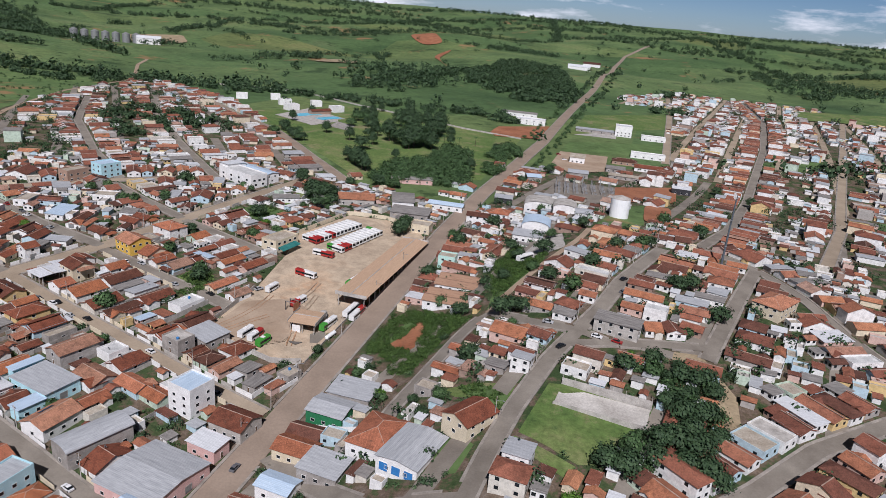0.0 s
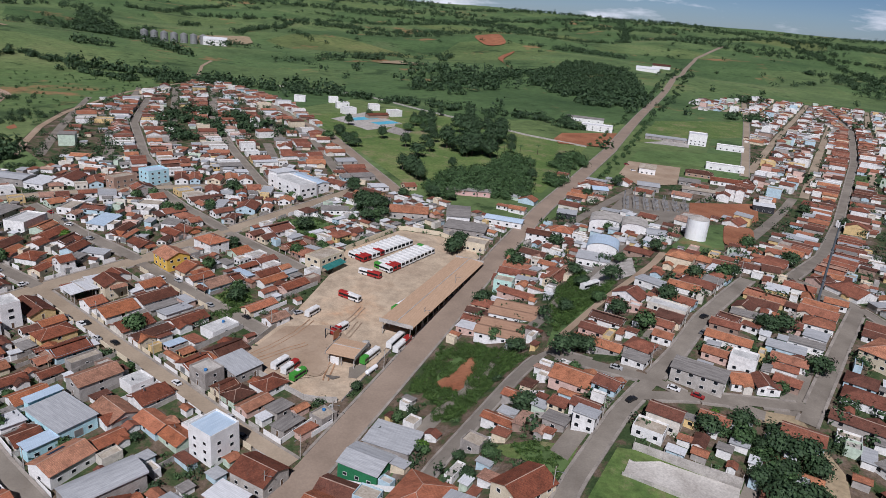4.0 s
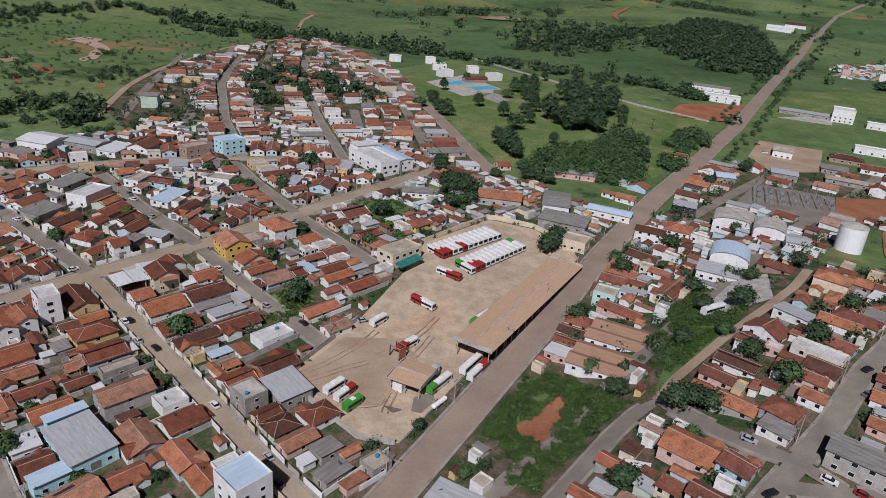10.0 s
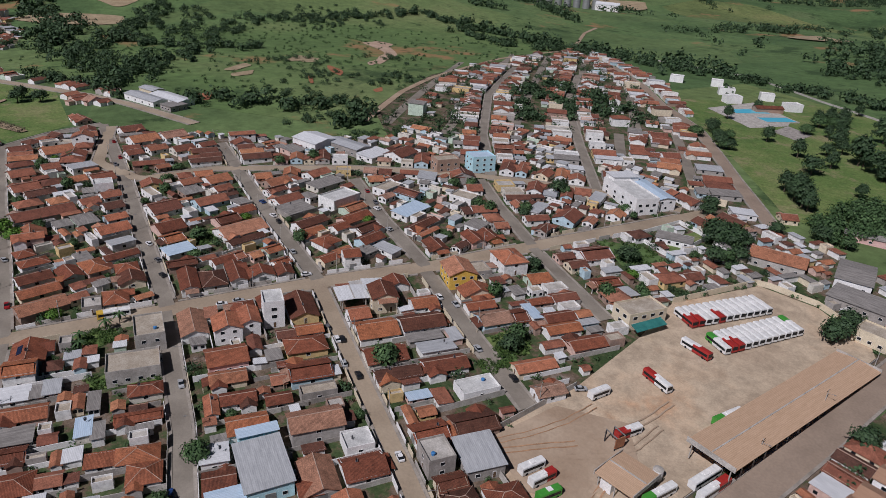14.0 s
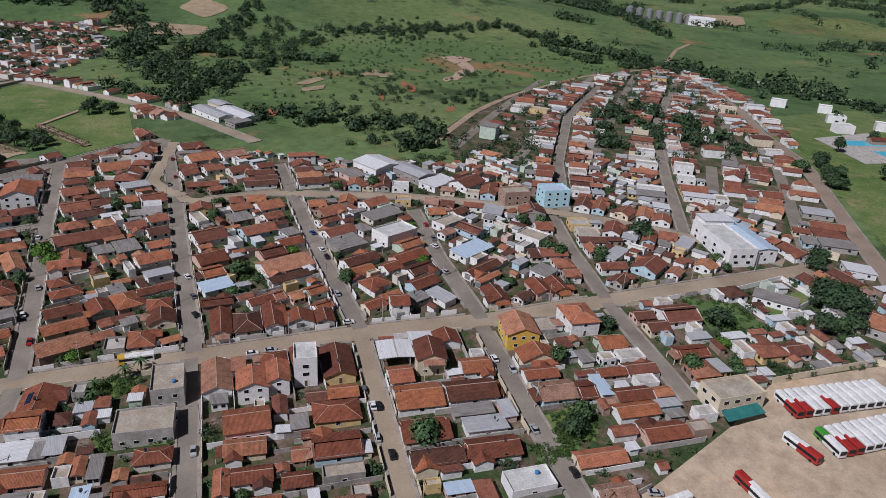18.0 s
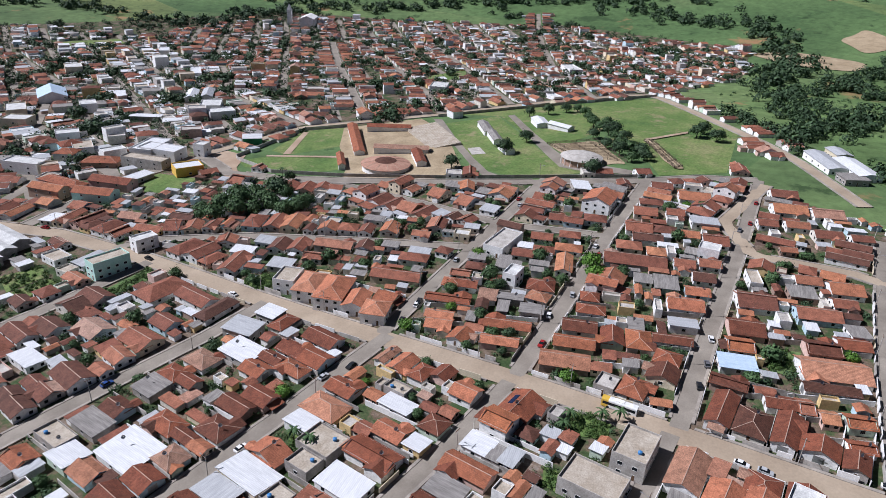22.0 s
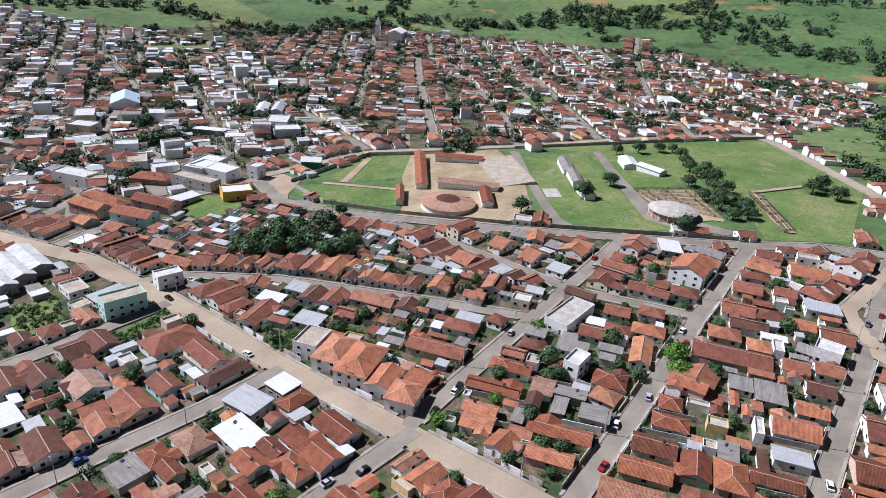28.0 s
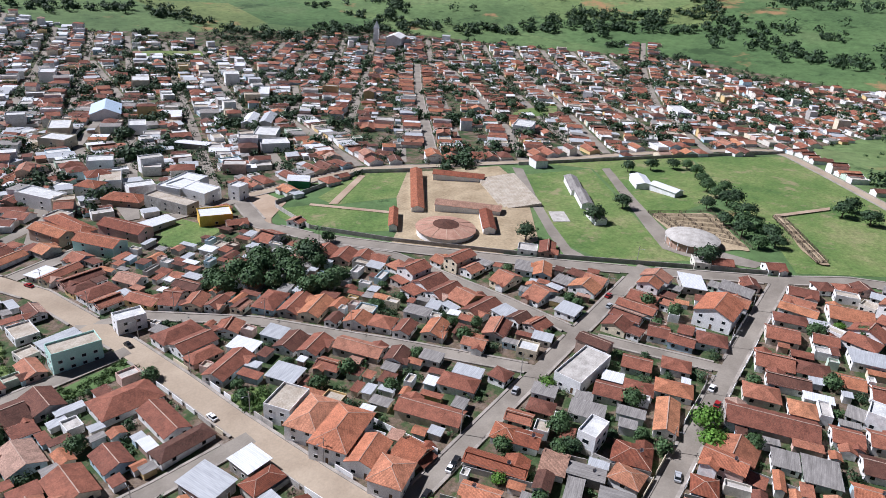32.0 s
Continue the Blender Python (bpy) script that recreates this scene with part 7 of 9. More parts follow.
street_block("dm1_s", [
    (-262, 64, 13.2, 9.2, "h"), (-252, 63, 15.2, 10.2, "hHo"), (-244, 60, 9.2, 7.2, "hw"), (-266, 43, 14.2, 8.2, "hH"), (-285, 44, 13.2, 8.2, "h"),
    (-286, 53, 13.2, 7.2, "h"), (-280, 66, 15.2, 9.2, "ho"), (-279, 74, 11.2, 7.2, "h"), (-275, 85, 11.2, 8.2, "hHo"), (-277, 93, 10.2, 8.2, "h"),
    (-272, 101, 19.2, 11.2, "ho"), (-267, 82, 8.2, 7.2, "hd"), (-261, 84, 11.2, 8.2, "hw"), (-262, 76, 8.2, 6.2, "vo"), (-248, 88, 14.2, 8.2, "ho"),
    (-246, 97, 10.2, 8.2, "hw"), (-239, 87, 17.2, 9.2, "h")])
street_block("dm1_t", [
    (-254, 99, 10.2, 8.2, "hH"), (-261, 99, 7.2, 6.2, "h"), (-250, 114, 9.2, 8.2, "hw"), (-270, 117, 12.2, 9.2, "h"), (-244, 114, 13.2, 9.2, "h"),
    (-238, 70, 12.2, 10.2, "hd"), (-229, 69, 11.2, 9.2, "hd"), (-224, 62, 15.2, 11.2, "hz"), (-248, 75, 10.2, 8.2, "h"), (-232, 83, 11.2, 8.2, "h")])
street_block("d2_d3b", [
    (-212, 260, 10.2, 7.2, "h"), (-199, 252, 13.2, 7.2, "h"), (-176, 252, 15.2, 8.2, "h"), (-164, 251, 13.2, 8.2, "h"), (-186, 279, 13.2, 6.2, "h"),
    (-175, 280, 13.2, 7.2, "h"), (-218, 236, 13.2, 8.2, "h"), (-220, 219, 14.2, 9.2, "h"), (-207, 214, 19.2, 9.2, "h"), (-202, 233, 14.2, 6.2, "hz"),
    (-194, 211, 15.2, 9.2, "h"), (-185, 206, 14.2, 9.2, "h"), (-190, 229, 13.2, 8.2, "h"), (-185, 215, 7.2, 4.2, "hb"), (-178, 213, 5.2, 4.2, "ho"),
    (-166, 222, 13.2, 9.2, "h"), (-171, 203, 15.2, 8.2, "h")])
street_block("d2_s", [
    (-141, 191, 9.2, 7.2, "h"), (-139, 212, 10.2, 8.2, "hH"), (-158, 176, 12.2, 7.2, "vo"), (-147, 174, 13.2, 9.2, "v"), (-128, 191, 11.2, 8.2, "h"),
    (-120, 191, 9.2, 7.2, "hf"), (-226, 193, 13.2, 7.2, "h"), (-213, 186, 19.2, 9.2, "h"), (-190, 182, 15.2, 9.2, "h2"), (-182, 187, 12.2, 8.2, "h"),
    (-173, 174, 13.2, 9.2, "v"), (-202, 166, 11.2, 8.2, "h"), (-164, 163, 9.2, 6.2, "h"), (-128, 202, 7.2, 6.2, "hf"), (-113, 206, 9.2, 8.2, "hd"),
    (-154, 191, 8.2, 5.2, "hd")])
street_block("r2_w", [
    (-50, 247, 14, 10, "hHo"), (-36.1, 240.1, 14, 11, "ho"), (-24.9, 227.3, 15, 8, "h"), (-53.3, 230.9, 13, 8, "ho"), (-54.2, 216.2, 18, 7, "h"), (-58.1, 204.2, 11, 10, "hd"),
    (-29.1, 205.9, 17, 10, "h"), (-27.3, 214.6, 9, 7, "hz2"), (-21.5, 214.8, 8, 6, "ho"), (-62.8, 196, 12, 10, "ho"), (-29.9, 263.7, 12, 7, "ho"), (-17.7, 257, 17, 9, "ho"),
    (-11.3, 275.5, 9, 8, "ho"), (-6.6, 290.4, 12, 7, "h"), (-2, 315.1, 14, 8, "h"), (-7.6, 325.2, 13, 7, "ho"), (-31.2, 299.7, 9, 6, "h"), (-33, 286.1, 13, 8, "h"),
    (-36.8, 277.3, 10, 6, "h"), (-24.6, 297.9, 8, 7, "hW"), (-7, 344.9, 12, 10, "hHo"), (-2.5, 369, 9, 8, "hHo"), (-12, 358.3, 12, 9, "hHo2"), (8.9, 368.2, 12, 7, "h"),
    (19.1, 373.8, 9, 7, "h"), (-66.3, 344.4, 16, 8, "v"), (-80.2, 325.1, 20, 8, "h"), (-87.4, 381, 14, 8, "h"), (-69.1, 412.5, 13, 7, "hd"), (-75.4, 364.8, 9, 6, "ho"),
    (-76.7, 303.6, 8, 6, "hz"), (-35.9, 214.6, 7, 6, "hf")])
street_block("r2_e", [
    (15.1, 255.5, 14, 9, "h"), (7.4, 273, 9, 6, "ho"), (11.3, 286.4, 16, 7, "ho"), (16.4, 270.5, 8, 10, "vW2"), (9.7, 297.2, 12, 7, "h"), (18.6, 310.3, 14, 6, "hf"),
    (23.7, 326.3, 12, 8, "h"), (30.3, 348.6, 9, 8, "hw"), (40.3, 359.3, 13, 7, "h"), (38.4, 298.2, 14, 6, "hf"), (44.5, 319.6, 11, 9, "hHo"), (31.1, 290.5, 13, 6, "hz"),
    (53.8, 348.1, 10, 7, "ho"), (57.5, 389.9, 9, 6, "ho"), (33.8, 417.5, 10, 7, "h"), (55.7, 462.5, 10, 8, "h"), (54.5, 492.4, 11, 7, "ho"), (-5.4, 223.7, 10, 7, "h2"),
    (-8.9, 217.3, 12, 9, "hd"), (0.7, 228.2, 9, 6, "hf"), (-6.7, 207.9, 14, 6, "hf"), (34.5, 262, 9, 7, "ho"), (32.9, 312, 10, 7, "h"), (15.7, 327.5, 11, 7, "h"),
    (32, 282, 12, 7, "h"), (8.8, 231.9, 10, 7, "h"), (33.9, 237, 12, 8, "h")])
street_block("d3_d4b", [
    (-210, 262, 12.2, 7.2, "h"), (-200, 256, 12.2, 7.2, "h"), (-176, 256, 19.2, 8.2, "ho"), (-165, 255, 15.2, 8.2, "h"), (-204, 285, 15.2, 7.2, "h"),
    (-192, 283, 13.2, 7.2, "h"), (-184, 278, 15.2, 7.2, "h"), (-173, 280, 15.2, 6.2, "h"), (-231, 293, 13.2, 9.2, "hHo2"), (-231, 279, 9.2, 7.2, "hz"),
    (-220, 316, 15.2, 8.2, "ho"), (-219, 330, 10.2, 7.2, "h"), (-207, 311, 13.2, 7.2, "h"), (-200, 318, 11.2, 7.2, "h"), (-188, 344, 11.2, 8.2, "hH"),
    (-184, 353, 8.2, 7.2, "h")])
street_block("ave_n", [
    (-248, 329, 14.2, 8.2, "h"), (-253, 348, 11.2, 7.2, "hH"), (-244, 356, 10.2, 7.2, "h"), (-243, 373, 8.2, 7.2, "ho"), (-259, 286, 12.2, 7.2, "h"),
    (-252, 292, 11.2, 7.2, "h"), (-259, 272, 8.2, 6.2, "ho"), (-280, 282, 15.2, 7.2, "h"), (-300, 287, 15.2, 6.2, "hb"), (-333, 265, 12.2, 8.2, "hw"),
    (-326, 281, 11.2, 7.2, "h"), (-314, 279, 12.2, 7.2, "h"), (-317, 295, 9.2, 7.2, "h")])

for k in ("ave",):
    row(k, 1, depth=(10, 18), along=0.05)
    row(k, -1, depth=(10, 18), along=0.05)
for k in ("s3", "s4", "s2", "d2", "d1", "d3", "s5", "s1", "dm1", "d0", "s6", "d4", "dm2", "r2", "r2b"):
    for sd in (1, -1):
        row(k, sd)
for k in ("t1", "t2", "upper", "dm3", "r3", "r7", "r8", "stad", "main", "r9b", "r10"):
    for sd in (1, -1):
        row(k, sd, 0 if k != "main" else 90, 1e9 if k != "main" else 620, skip=0.1 if k != "main" else 0.3)
for sd in (1, -1):
    row("stadback", sd, 0, 620, skip=0.2, annex=0.5)
for k in ("park", "hill2", "hill3", "valley", "far1", "far2", "far3", "far4", "far5", "far6"):
    for sd in (1, -1):
        row(k, sd, skip=0.3 if k in ("hill2", "hill3", "park") else 0.12, annex=0.5, downtown=0.3 if k in ("far1", "far2") else 0.15)


def annexes(n, seed):
    """Small sheds and back rooms in what room is left."""
    r = random.Random(seed)
    made = tries = 0
    while made < n and tries < 32000:
        tries += 1
        x, y = r.uniform(-460, 120), r.uniform(-130, 440)
        if not (inside(TOWN_W, [x], [y])[0] or inside(TOWN_E, [x], [y])[0]):
            continue
        L, W = r.uniform(2.6, 8.5), r.uniform(2.2, 5.0)
        yaw = radians(side_street(x, y) + r.choice((0, 90)))
        if free(x, y, yaw, L, W, 0.15, 2.0):
            kind, roofmat = r.choice((("lean", "fibre"), ("lean", "zinc"), ("lean", "tile"), ("lean", "tile"), ("gable", "tile"), ("flat", "dirtyroof"), ("lean", "whitesheet"), ("flat", "concrete"), ("gable", "tile_new")))
            claim(x, y, yaw, L, W)
            far_house(x, y, yaw + r.choice((0, math.pi)), L, W, r.uniform(2.2, 2.9), kind, roofmat)
            made += 1


annexes(1300, 17)


def district(key, poly, angle, block, seed, downtown=0.0, skip=0.08, road=True, mat="asphalt"):
    """Far quarters: parallel streets with houses on both sides."""
    r = random.Random(seed)
    c, s = math.cos(radians(angle)), math.sin(radians(angle))
    P = np.array(poly)
    U, V = P @ np.array((c, s)), P @ np.array((-s, c))
    v = V.min() + block / 2
    while v < V.max():
        u = U.min()
        while u < U.max():
            w = r.uniform(7.5, 12)
            for side in (-1, 1):
                d = r.uniform(8, 15)
                vv = v + side * (4.5 + d / 2 + r.uniform(0, 4.5))
                x, y = u * c - vv * s, u * s + vv * c
                if r.random() > skip and inside(poly, [x], [y])[0] and not (road and road_gap(x, y)[0] < 7) and not any(inside(f, [x], [y])[0] for f in BARE):
                    o = OCC[:USED[0]]
                    if (np.hypot(o[:, 0] - x, o[:, 1] - y) < (w + 4)).any() and road:
                        continue
                    kind, roofmat, _ = pick(r, downtown)
                    kind = "gable" if kind == "split" else kind
                    h = r.uniform(2.5, 3.2) * (1 if r.random() > 0.08 + downtown * 0.45 else r.choice((2, 2, 2, 3)))
                    far_house(x, y, radians(angle + r.gauss(0, 7)) + (math.pi / 2 if r.random() < 0.7 else 0), *((d, w - 1.2) if r.random() < 0.8 else (w, w - 1.5)), h, kind, roofmat)
                    for _ in range(r.choice((0, 1, 1, 2))):
                        e = vv + side * (d / 2 + r.uniform(1, 7))
                        far_house((u + r.uniform(-3, 3)) * c - e * s, (u + r.uniform(-3, 3)) * s + e * c, radians(angle), r.uniform(4, 8), r.uniform(4, 6), 2.6, "lean", r.choice(("tile", "fibre", "tile", "zinc", "whitesheet")))
            u += w
        v += block
    v = V.min() + block / 2
    while v < V.max():
        u = np.arange(U.min(), U.max(), 10)
        ok = inside(poly, u * c - v * s, u * s + v * c)
        if ok.sum() > 4:
            a, b = u[ok].min(), u[ok].max()
            ribbon("road", [(a * c - v * s, a * s + v * c), (b * c - v * s, b * s + v * c)], (-3.4, 0, 3.4), (0.17, 0.22, 0.17), mat, "far street between rows of houses", gap=14)
        v += block


for nm, x, y, u, L, W, h, kind, rm, wm, lab in (("market", -540, -360, 50, 34, 22, 6, "gable", "bluesheet", "white", "far market hall with a blue metal roof"), ("hall", -560, -212, 32, 22, 16, 6, "flat", "paleslab", "white", "far white flat-roofed hall"),
                                          ("building", -480, -330, 50, 24, 14, 9, "flat", "paleslab", "cream", "far cream three-storey building"), ("building", -443, -170, 10, 26, 15, 7, "flat", "whitesheet", "white", "long white hall with a pale roof"),
                                          ("building", -428, -212, 50, 18, 12, 6.5, "flat", "dirtyroof", "white", "white two-storey building on a corner"), ("building", -720, -400, 50, 18, 14, 12, "flat", "paleslab", "white", "far tall white building"),
                                          ("building", -850, 28, 30, 30, 14, 8, "flat", "paleslab", "white", "far white two-storey building"), ("building", -690, -330, 40, 34, 10, 6, "flat", "whitesheet", "white", "far long white hall"),
                                          ("building", -640, -440, 50, 22, 16, 9, "flat", "paleslab", "cream", "far cream building with a flat roof"), ("building", -600, -520, 50, 20, 14, 10, "flat", "paleslab", "white", "far white block of flats"),
                                          ("building", -790, -455, 40, 26, 12, 8, "flat", "whitesheet", "white", "far white hall in the town"), ("building", -520, -300, 50, 16, 12, 7, "flat", "paleslab", "white", "far white building in the centre"),
                                          ("hall", -590, -255, 32, 30, 9, 5, "gable", "whitesheet", "white", "far hall with a white metal roof"), ("hall", -600, -246, 32, 30, 9, 5, "gable", "zinc", "white", "far hall with a grey metal roof")):
    place(nm, x, y, u, L, W, h, kind, rm, wm, lab, 2, level=1)
TOWN_CENTRE = [(-330, -170), (-455, -152), (-545, -118), (-640, -230), (-800, -400), (-890, -570), (-800, -790), (-720, -800), (-500, -440), (-350, -260)]
TOWN_RISE = [(-545, -118), (-602, -37), (-755, 128), (-900, 200), (-1100, 215), (-1150, 40), (-1230, -60), (-1180, -290), (-1140, -440), (-1050, -545), (-890, -570), (-800, -400), (-640, -230)]
district("town_centre", TOWN_CENTRE, 51, 44, 3, 0.58, 0.12)
district("far_town", TOWN_RISE, 31.5, 42, 4, 0.2, 0.2)
district("town_edge", [(-500, -440), (-720, -800), (-800, -795), (-780, -940), (-640, -870), (-500, -640), (-395, -435)], 51, 42, 23, 0.5, 0.15)
district("far_town_south", [(-330, -170), (-420, -165), (-500, -440), (-380, -420), (-200, -260), (-190, -130)], 14, 48, 8, 0.12)
district("hill_quarter", TOWN_HILL, -48, 42, 5, 0.3, 0.5)
district("hill_south", [(-218, 442), (-245, 425), (-300, 420), (-350, 470), (-330, 553)], -48, 40, 12, 0.1, 0.12)
district("north_quarter", TOWN_NE, 82, 48, 6, 0.5, 0.2, mat="dirtroad")
district("new_rows", [(-50, 1160), (20, 1190), (20, 1440), (-50, 1330)], 82, 44, 14, 0.6, 0.15, mat="dirtroad")
district("east_quarter", TOWN_E, 78, 50, 9, 0.08, 0.3)
far_houses = FAR.mesh("far_houses", *FAR_SLOTS)
tagged(new("far_houses", far_houses), "hundreds of small plastered houses with clay-tile roofs farther off", "houses", "", "stuff")


POST = Geo()
POST.tube((0, 0, -0.3), (0, 0, 1.9), 0.13, 0.12, 5)
POST = POST.mesh("post", "bark")


def pens(corners, n):
    """Wooden cattle pens: posts and rails along the edges and across."""
    root = thing("cattle_pen", pose(corners[0][0], corners[0][1], lz(*corners[0])), "weathered wooden cattle pens of posts and rails", "fence")
    o = (corners[0][0], corners[0][1], lz(*corners[0]))
    a, b, c, d = (np.array(corners[k]) for k in (0, 1, 2, 3))
    lines = [(a, b), (b, c), (c, d), (d, a)]
    for k in range(1, n):
        lines += [(a + (d - a) * k / n, b + (c - b) * k / n)]
        if k % 2:
            lines += [(a + (b - a) * k / n, d + (c - d) * k / n)]
    for p, q in lines:
        m = max(2, int(np.hypot(*(q - p)) / 6))
        pts = [p + (q - p) * i / m for i in range(m + 1)]
        for s in pts:
            part("post", POST, (), root, m=pose(s[0] - o[0], s[1] - o[1], lz(*s) - o[2]))
        for h in (0.7, 1.2, 1.7):
            g = Geo()
            g.v = [(s[0] - o[0] + dx, s[1] - o[1] + dy, lz(*s) - o[2] + h + dz) for s in pts for dx, dy, dz in ((-0.06, -0.06, -0.07), (0.06, 0.06, -0.07), (0.06, 0.06, 0.07), (-0.06, -0.06, 0.07))]
            g.f = [(4 * i + k, 4 * i + (k + 1) % 4, 4 * i + 4 + (k + 1) % 4, 4 * i + 4 + k) for i in range(len(pts) - 1) for k in range(4)] + [(3, 2, 1, 0), tuple(4 * len(pts) - 4 + k for k in range(4))]
            g.s = [0] * len(g.f)
            part("rail", g, "bark", root)


pens([(-547.4, 67.4), (-567.7, 96.8), (-522.4, 122.8), (-527.8, 86)], 6)
pens([(-577.1, 127.5), (-578.6, 133.7), (-523.4, 155), (-518.9, 150.6)], 5)


def mast():
    x, y = 46.0, 343.0
    root = thing("phone_mast", pose(x, y, lz(x, y)), "tall dark steel phone mast with antennas among the houses", "mast")
    claim(x, y, 0, 3, 3)
    g = Geo()
    g.tube((0, 0, -1), (0, 0, 38), 0.62, 0.32, 12)
    part("shaft", g, "mastpaint", root)
    for z in (12.5, 25.5, 36.5):
        q = Geo()
        q.tube((0, 0, z), (0, 0, z + 0.3), 0.75, 0.75, 12)
        part("flange", q, "steel", root)
    q = Geo()
    for k in range(3):
        a = 2 * math.pi * k / 3
        q.tube((0, 0, 37.2), (1.7 * math.cos(a), 1.7 * math.sin(a), 37.4), 0.07, 0.07, 6)
    q.tube((0, 0, 38), (0, 0, 41.5), 0.08, 0.04, 6)
    part("head_frame", q, "steel", root)
    for k in range(6):
        a = 2 * math.pi * (k // 2) / 3 + (0.18 if k % 2 else -0.18)
        q = Geo()
        q.box(-0.12, 0.12, -0.2, 0.2, -1.2, 1.2)
        part("antenna", q, "white", root, "white panel antenna", pose(1.75 * math.cos(a), 1.75 * math.sin(a), 37.6, 0, 0, math.degrees(a)))


mast()


def blocked(p, room=0.25):
    """Whether any of some points lies in a building, on open ground or on a road."""
    x, y = p[:, 0], p[:, 1]
    o = OCC[:USED[0]]
    o = o[np.hypot(o[:, 0] - x.mean(), o[:, 1] - y.mean()) < 40]
    dx, dy = x[:, None] - o[:, 0], y[:, None] - o[:, 1]
    u, v = dx * o[:, 2] + dy * o[:, 3], -dx * o[:, 3] + dy * o[:, 2]
    return ((abs(u) < o[:, 4] + room) & (abs(v) < o[:, 5] + room)).any() or road_gap(x, y).min() < 0.9 or any(inside(f, x, y).any() for f in BARE)


def street_walls():
    """Whitewashed walls at the back of the pavement, with a gap for each gate."""
    r = random.Random(91)
    made = 0
    for key in ("d2", "d1", "ave", "d3", "s2", "s3", "s4", "d0", "s1", "dm1", "s5", "dm2", "r2", "t1"):
        line, hw = STREETS[key][:2]
        p, _ = resample(line, 1.0)
        _, nn = normals(p)
        for side in (-1, 1):
            at = 6
            while at < len(p) - 12:
                w = r.randint(6, 11)
                q = p[at:at + w - 1] + nn[at:at + w - 1] * side * (hw + 1.25)
                if made < 210 and within(((-230, 150), 215.0), *q[0]) and not blocked(q):
                    garden_wall(q[0], q[-1], r.uniform(1.7, 2.4), *r.choice((("white", "whitewashed wall along the pavement"), ("white", "whitewashed wall along the pavement"), ("cream", "cream painted wall along the pavement"), ("concrete", "stained concrete wall along the pavement"))))
                    made += 1
                at += w


street_walls()


# ---- trees ----
nrng = np.random.default_rng(4)


def crown_points(n_clump, size, kind="broad"):
    """Clump centres of a crown, uneven, with gaps."""
    p = nrng.normal(size=(n_clump, 3))
    p /= np.linalg.norm(p, axis=1)[:, None]
    p *= nrng.uniform(0.55, 1.0, (n_clump, 1)) * np.array(size)
    p[:, 2] = np.abs(p[:, 2]) * 0.9 - size[2] * 0.18
    return p


def leaf_quads(cent, spread, per, size, mid):
    """Small leaf faces scattered round each clump, most of them turned outwards."""
    n = len(cent) * per
    d = nrng.normal(size=(n, 3))
    c = np.repeat(cent, per, 0) + d * spread
    o = c - np.repeat(mid, per, 0)
    o = o / (np.linalg.norm(o, axis=1)[:, None] + 1e-6) * 0.9 + d * 0.5 + nrng.normal(size=(n, 3)) * 0.32 + np.array((0, 0, 0.25))
    o /= np.linalg.norm(o, axis=1)[:, None]
    a = np.cross(o, nrng.normal(size=(n, 3)))
    a /= np.linalg.norm(a, axis=1)[:, None]
    b = np.cross(o, a)
    k = nrng.uniform(0.6, 1.3, (n, 1)) * size
    v = np.stack([c - a * k, c - b * k * 0.75, c + a * k, c + b * k * 0.75], 1).reshape(-1, 3)
    return v, np.arange(n * 4).reshape(-1, 4)


def np_mesh(name, v, f, mat):
    me = bpy.data.meshes.new(name)
    me.vertices.add(len(v))
    me.vertices.foreach_set("co", np.asarray(v, np.float32).ravel())
    me.loops.add(f.size)
    me.loops.foreach_set("vertex_index", f.astype(np.int32).ravel())
    me.polygons.add(len(f))
    me.polygons.foreach_set("loop_start", np.arange(0, f.size, 4, dtype=np.int32))
    me.polygons.foreach_set("loop_total", np.full(len(f), 4, np.int32))
    me.update()
    me.materials.append(M[mat])
    return me


def tree_meshes(mat, size, trunk, per=13, clumps=78):
    cent = crown_points(clumps, size)
    cent[:, 2] += trunk + size[2] * 0.35
    v, f = leaf_quads(cent, 0.55, per, 0.37, np.tile((0.0, 0.0, trunk + size[2] * 0.3), (clumps, 1)))
    crown = np_mesh("crown", v, f, mat)
    g = Geo()
    g.tube((0, 0, -0.6), (0.1, 0.05, trunk), 0.26, 0.18, 8)
    for k in range(7):
        e = cent[k * (clumps // 7)]
        g.tube((0.1, 0.05, trunk * 0.8), (float(e[0]) * 0.8, float(e[1]) * 0.8, float(e[2]) * 0.95), 0.13, 0.04, 5)
    return g.mesh("trunk", "bark"), crown


TREES = [tree_meshes("leaf", (3.0, 2.8, 2.4), 2.2), tree_meshes("leaf_dark", (3.4, 3.1, 3.0), 2.4), tree_meshes("leaf", (2.4, 2.7, 2.9), 2.0),
         tree_meshes("leaf_dark", (2.6, 2.5, 4.6), 2.4, 14, 84), tree_meshes("leaf_bright", (3.3, 3.4, 2.2), 2.3)]
TREEWORD = ["broad green leafy tree", "dense dark green leafy tree", "round-crowned green leafy tree", "tall dark green tree with a narrow crown", "spreading bright green leafy tree"]


def fill(poly, n):
    P = np.array(poly)
    q = nrng.uniform(P.min(0), P.max(0), (n * 3, 2))
    return q[inside(poly, q[:, 0], q[:, 1])][:n]


def tree(x, y, k, sc, where="in a back yard"):
    root = thing("tree", pose(x, y, lz(x, y) - 0.1, 0, 0, (x * 37 + y * 17) % 360) @ Matrix.Diagonal((sc, sc, sc * (0.9 + 0.2 * ((x * 7.3) % 1)), 1)), TREEWORD[k] + " " + where, "tree", "trees")
    part("trunk", TREES[k][0], (), root)
    part("crown", TREES[k][1], (), root)


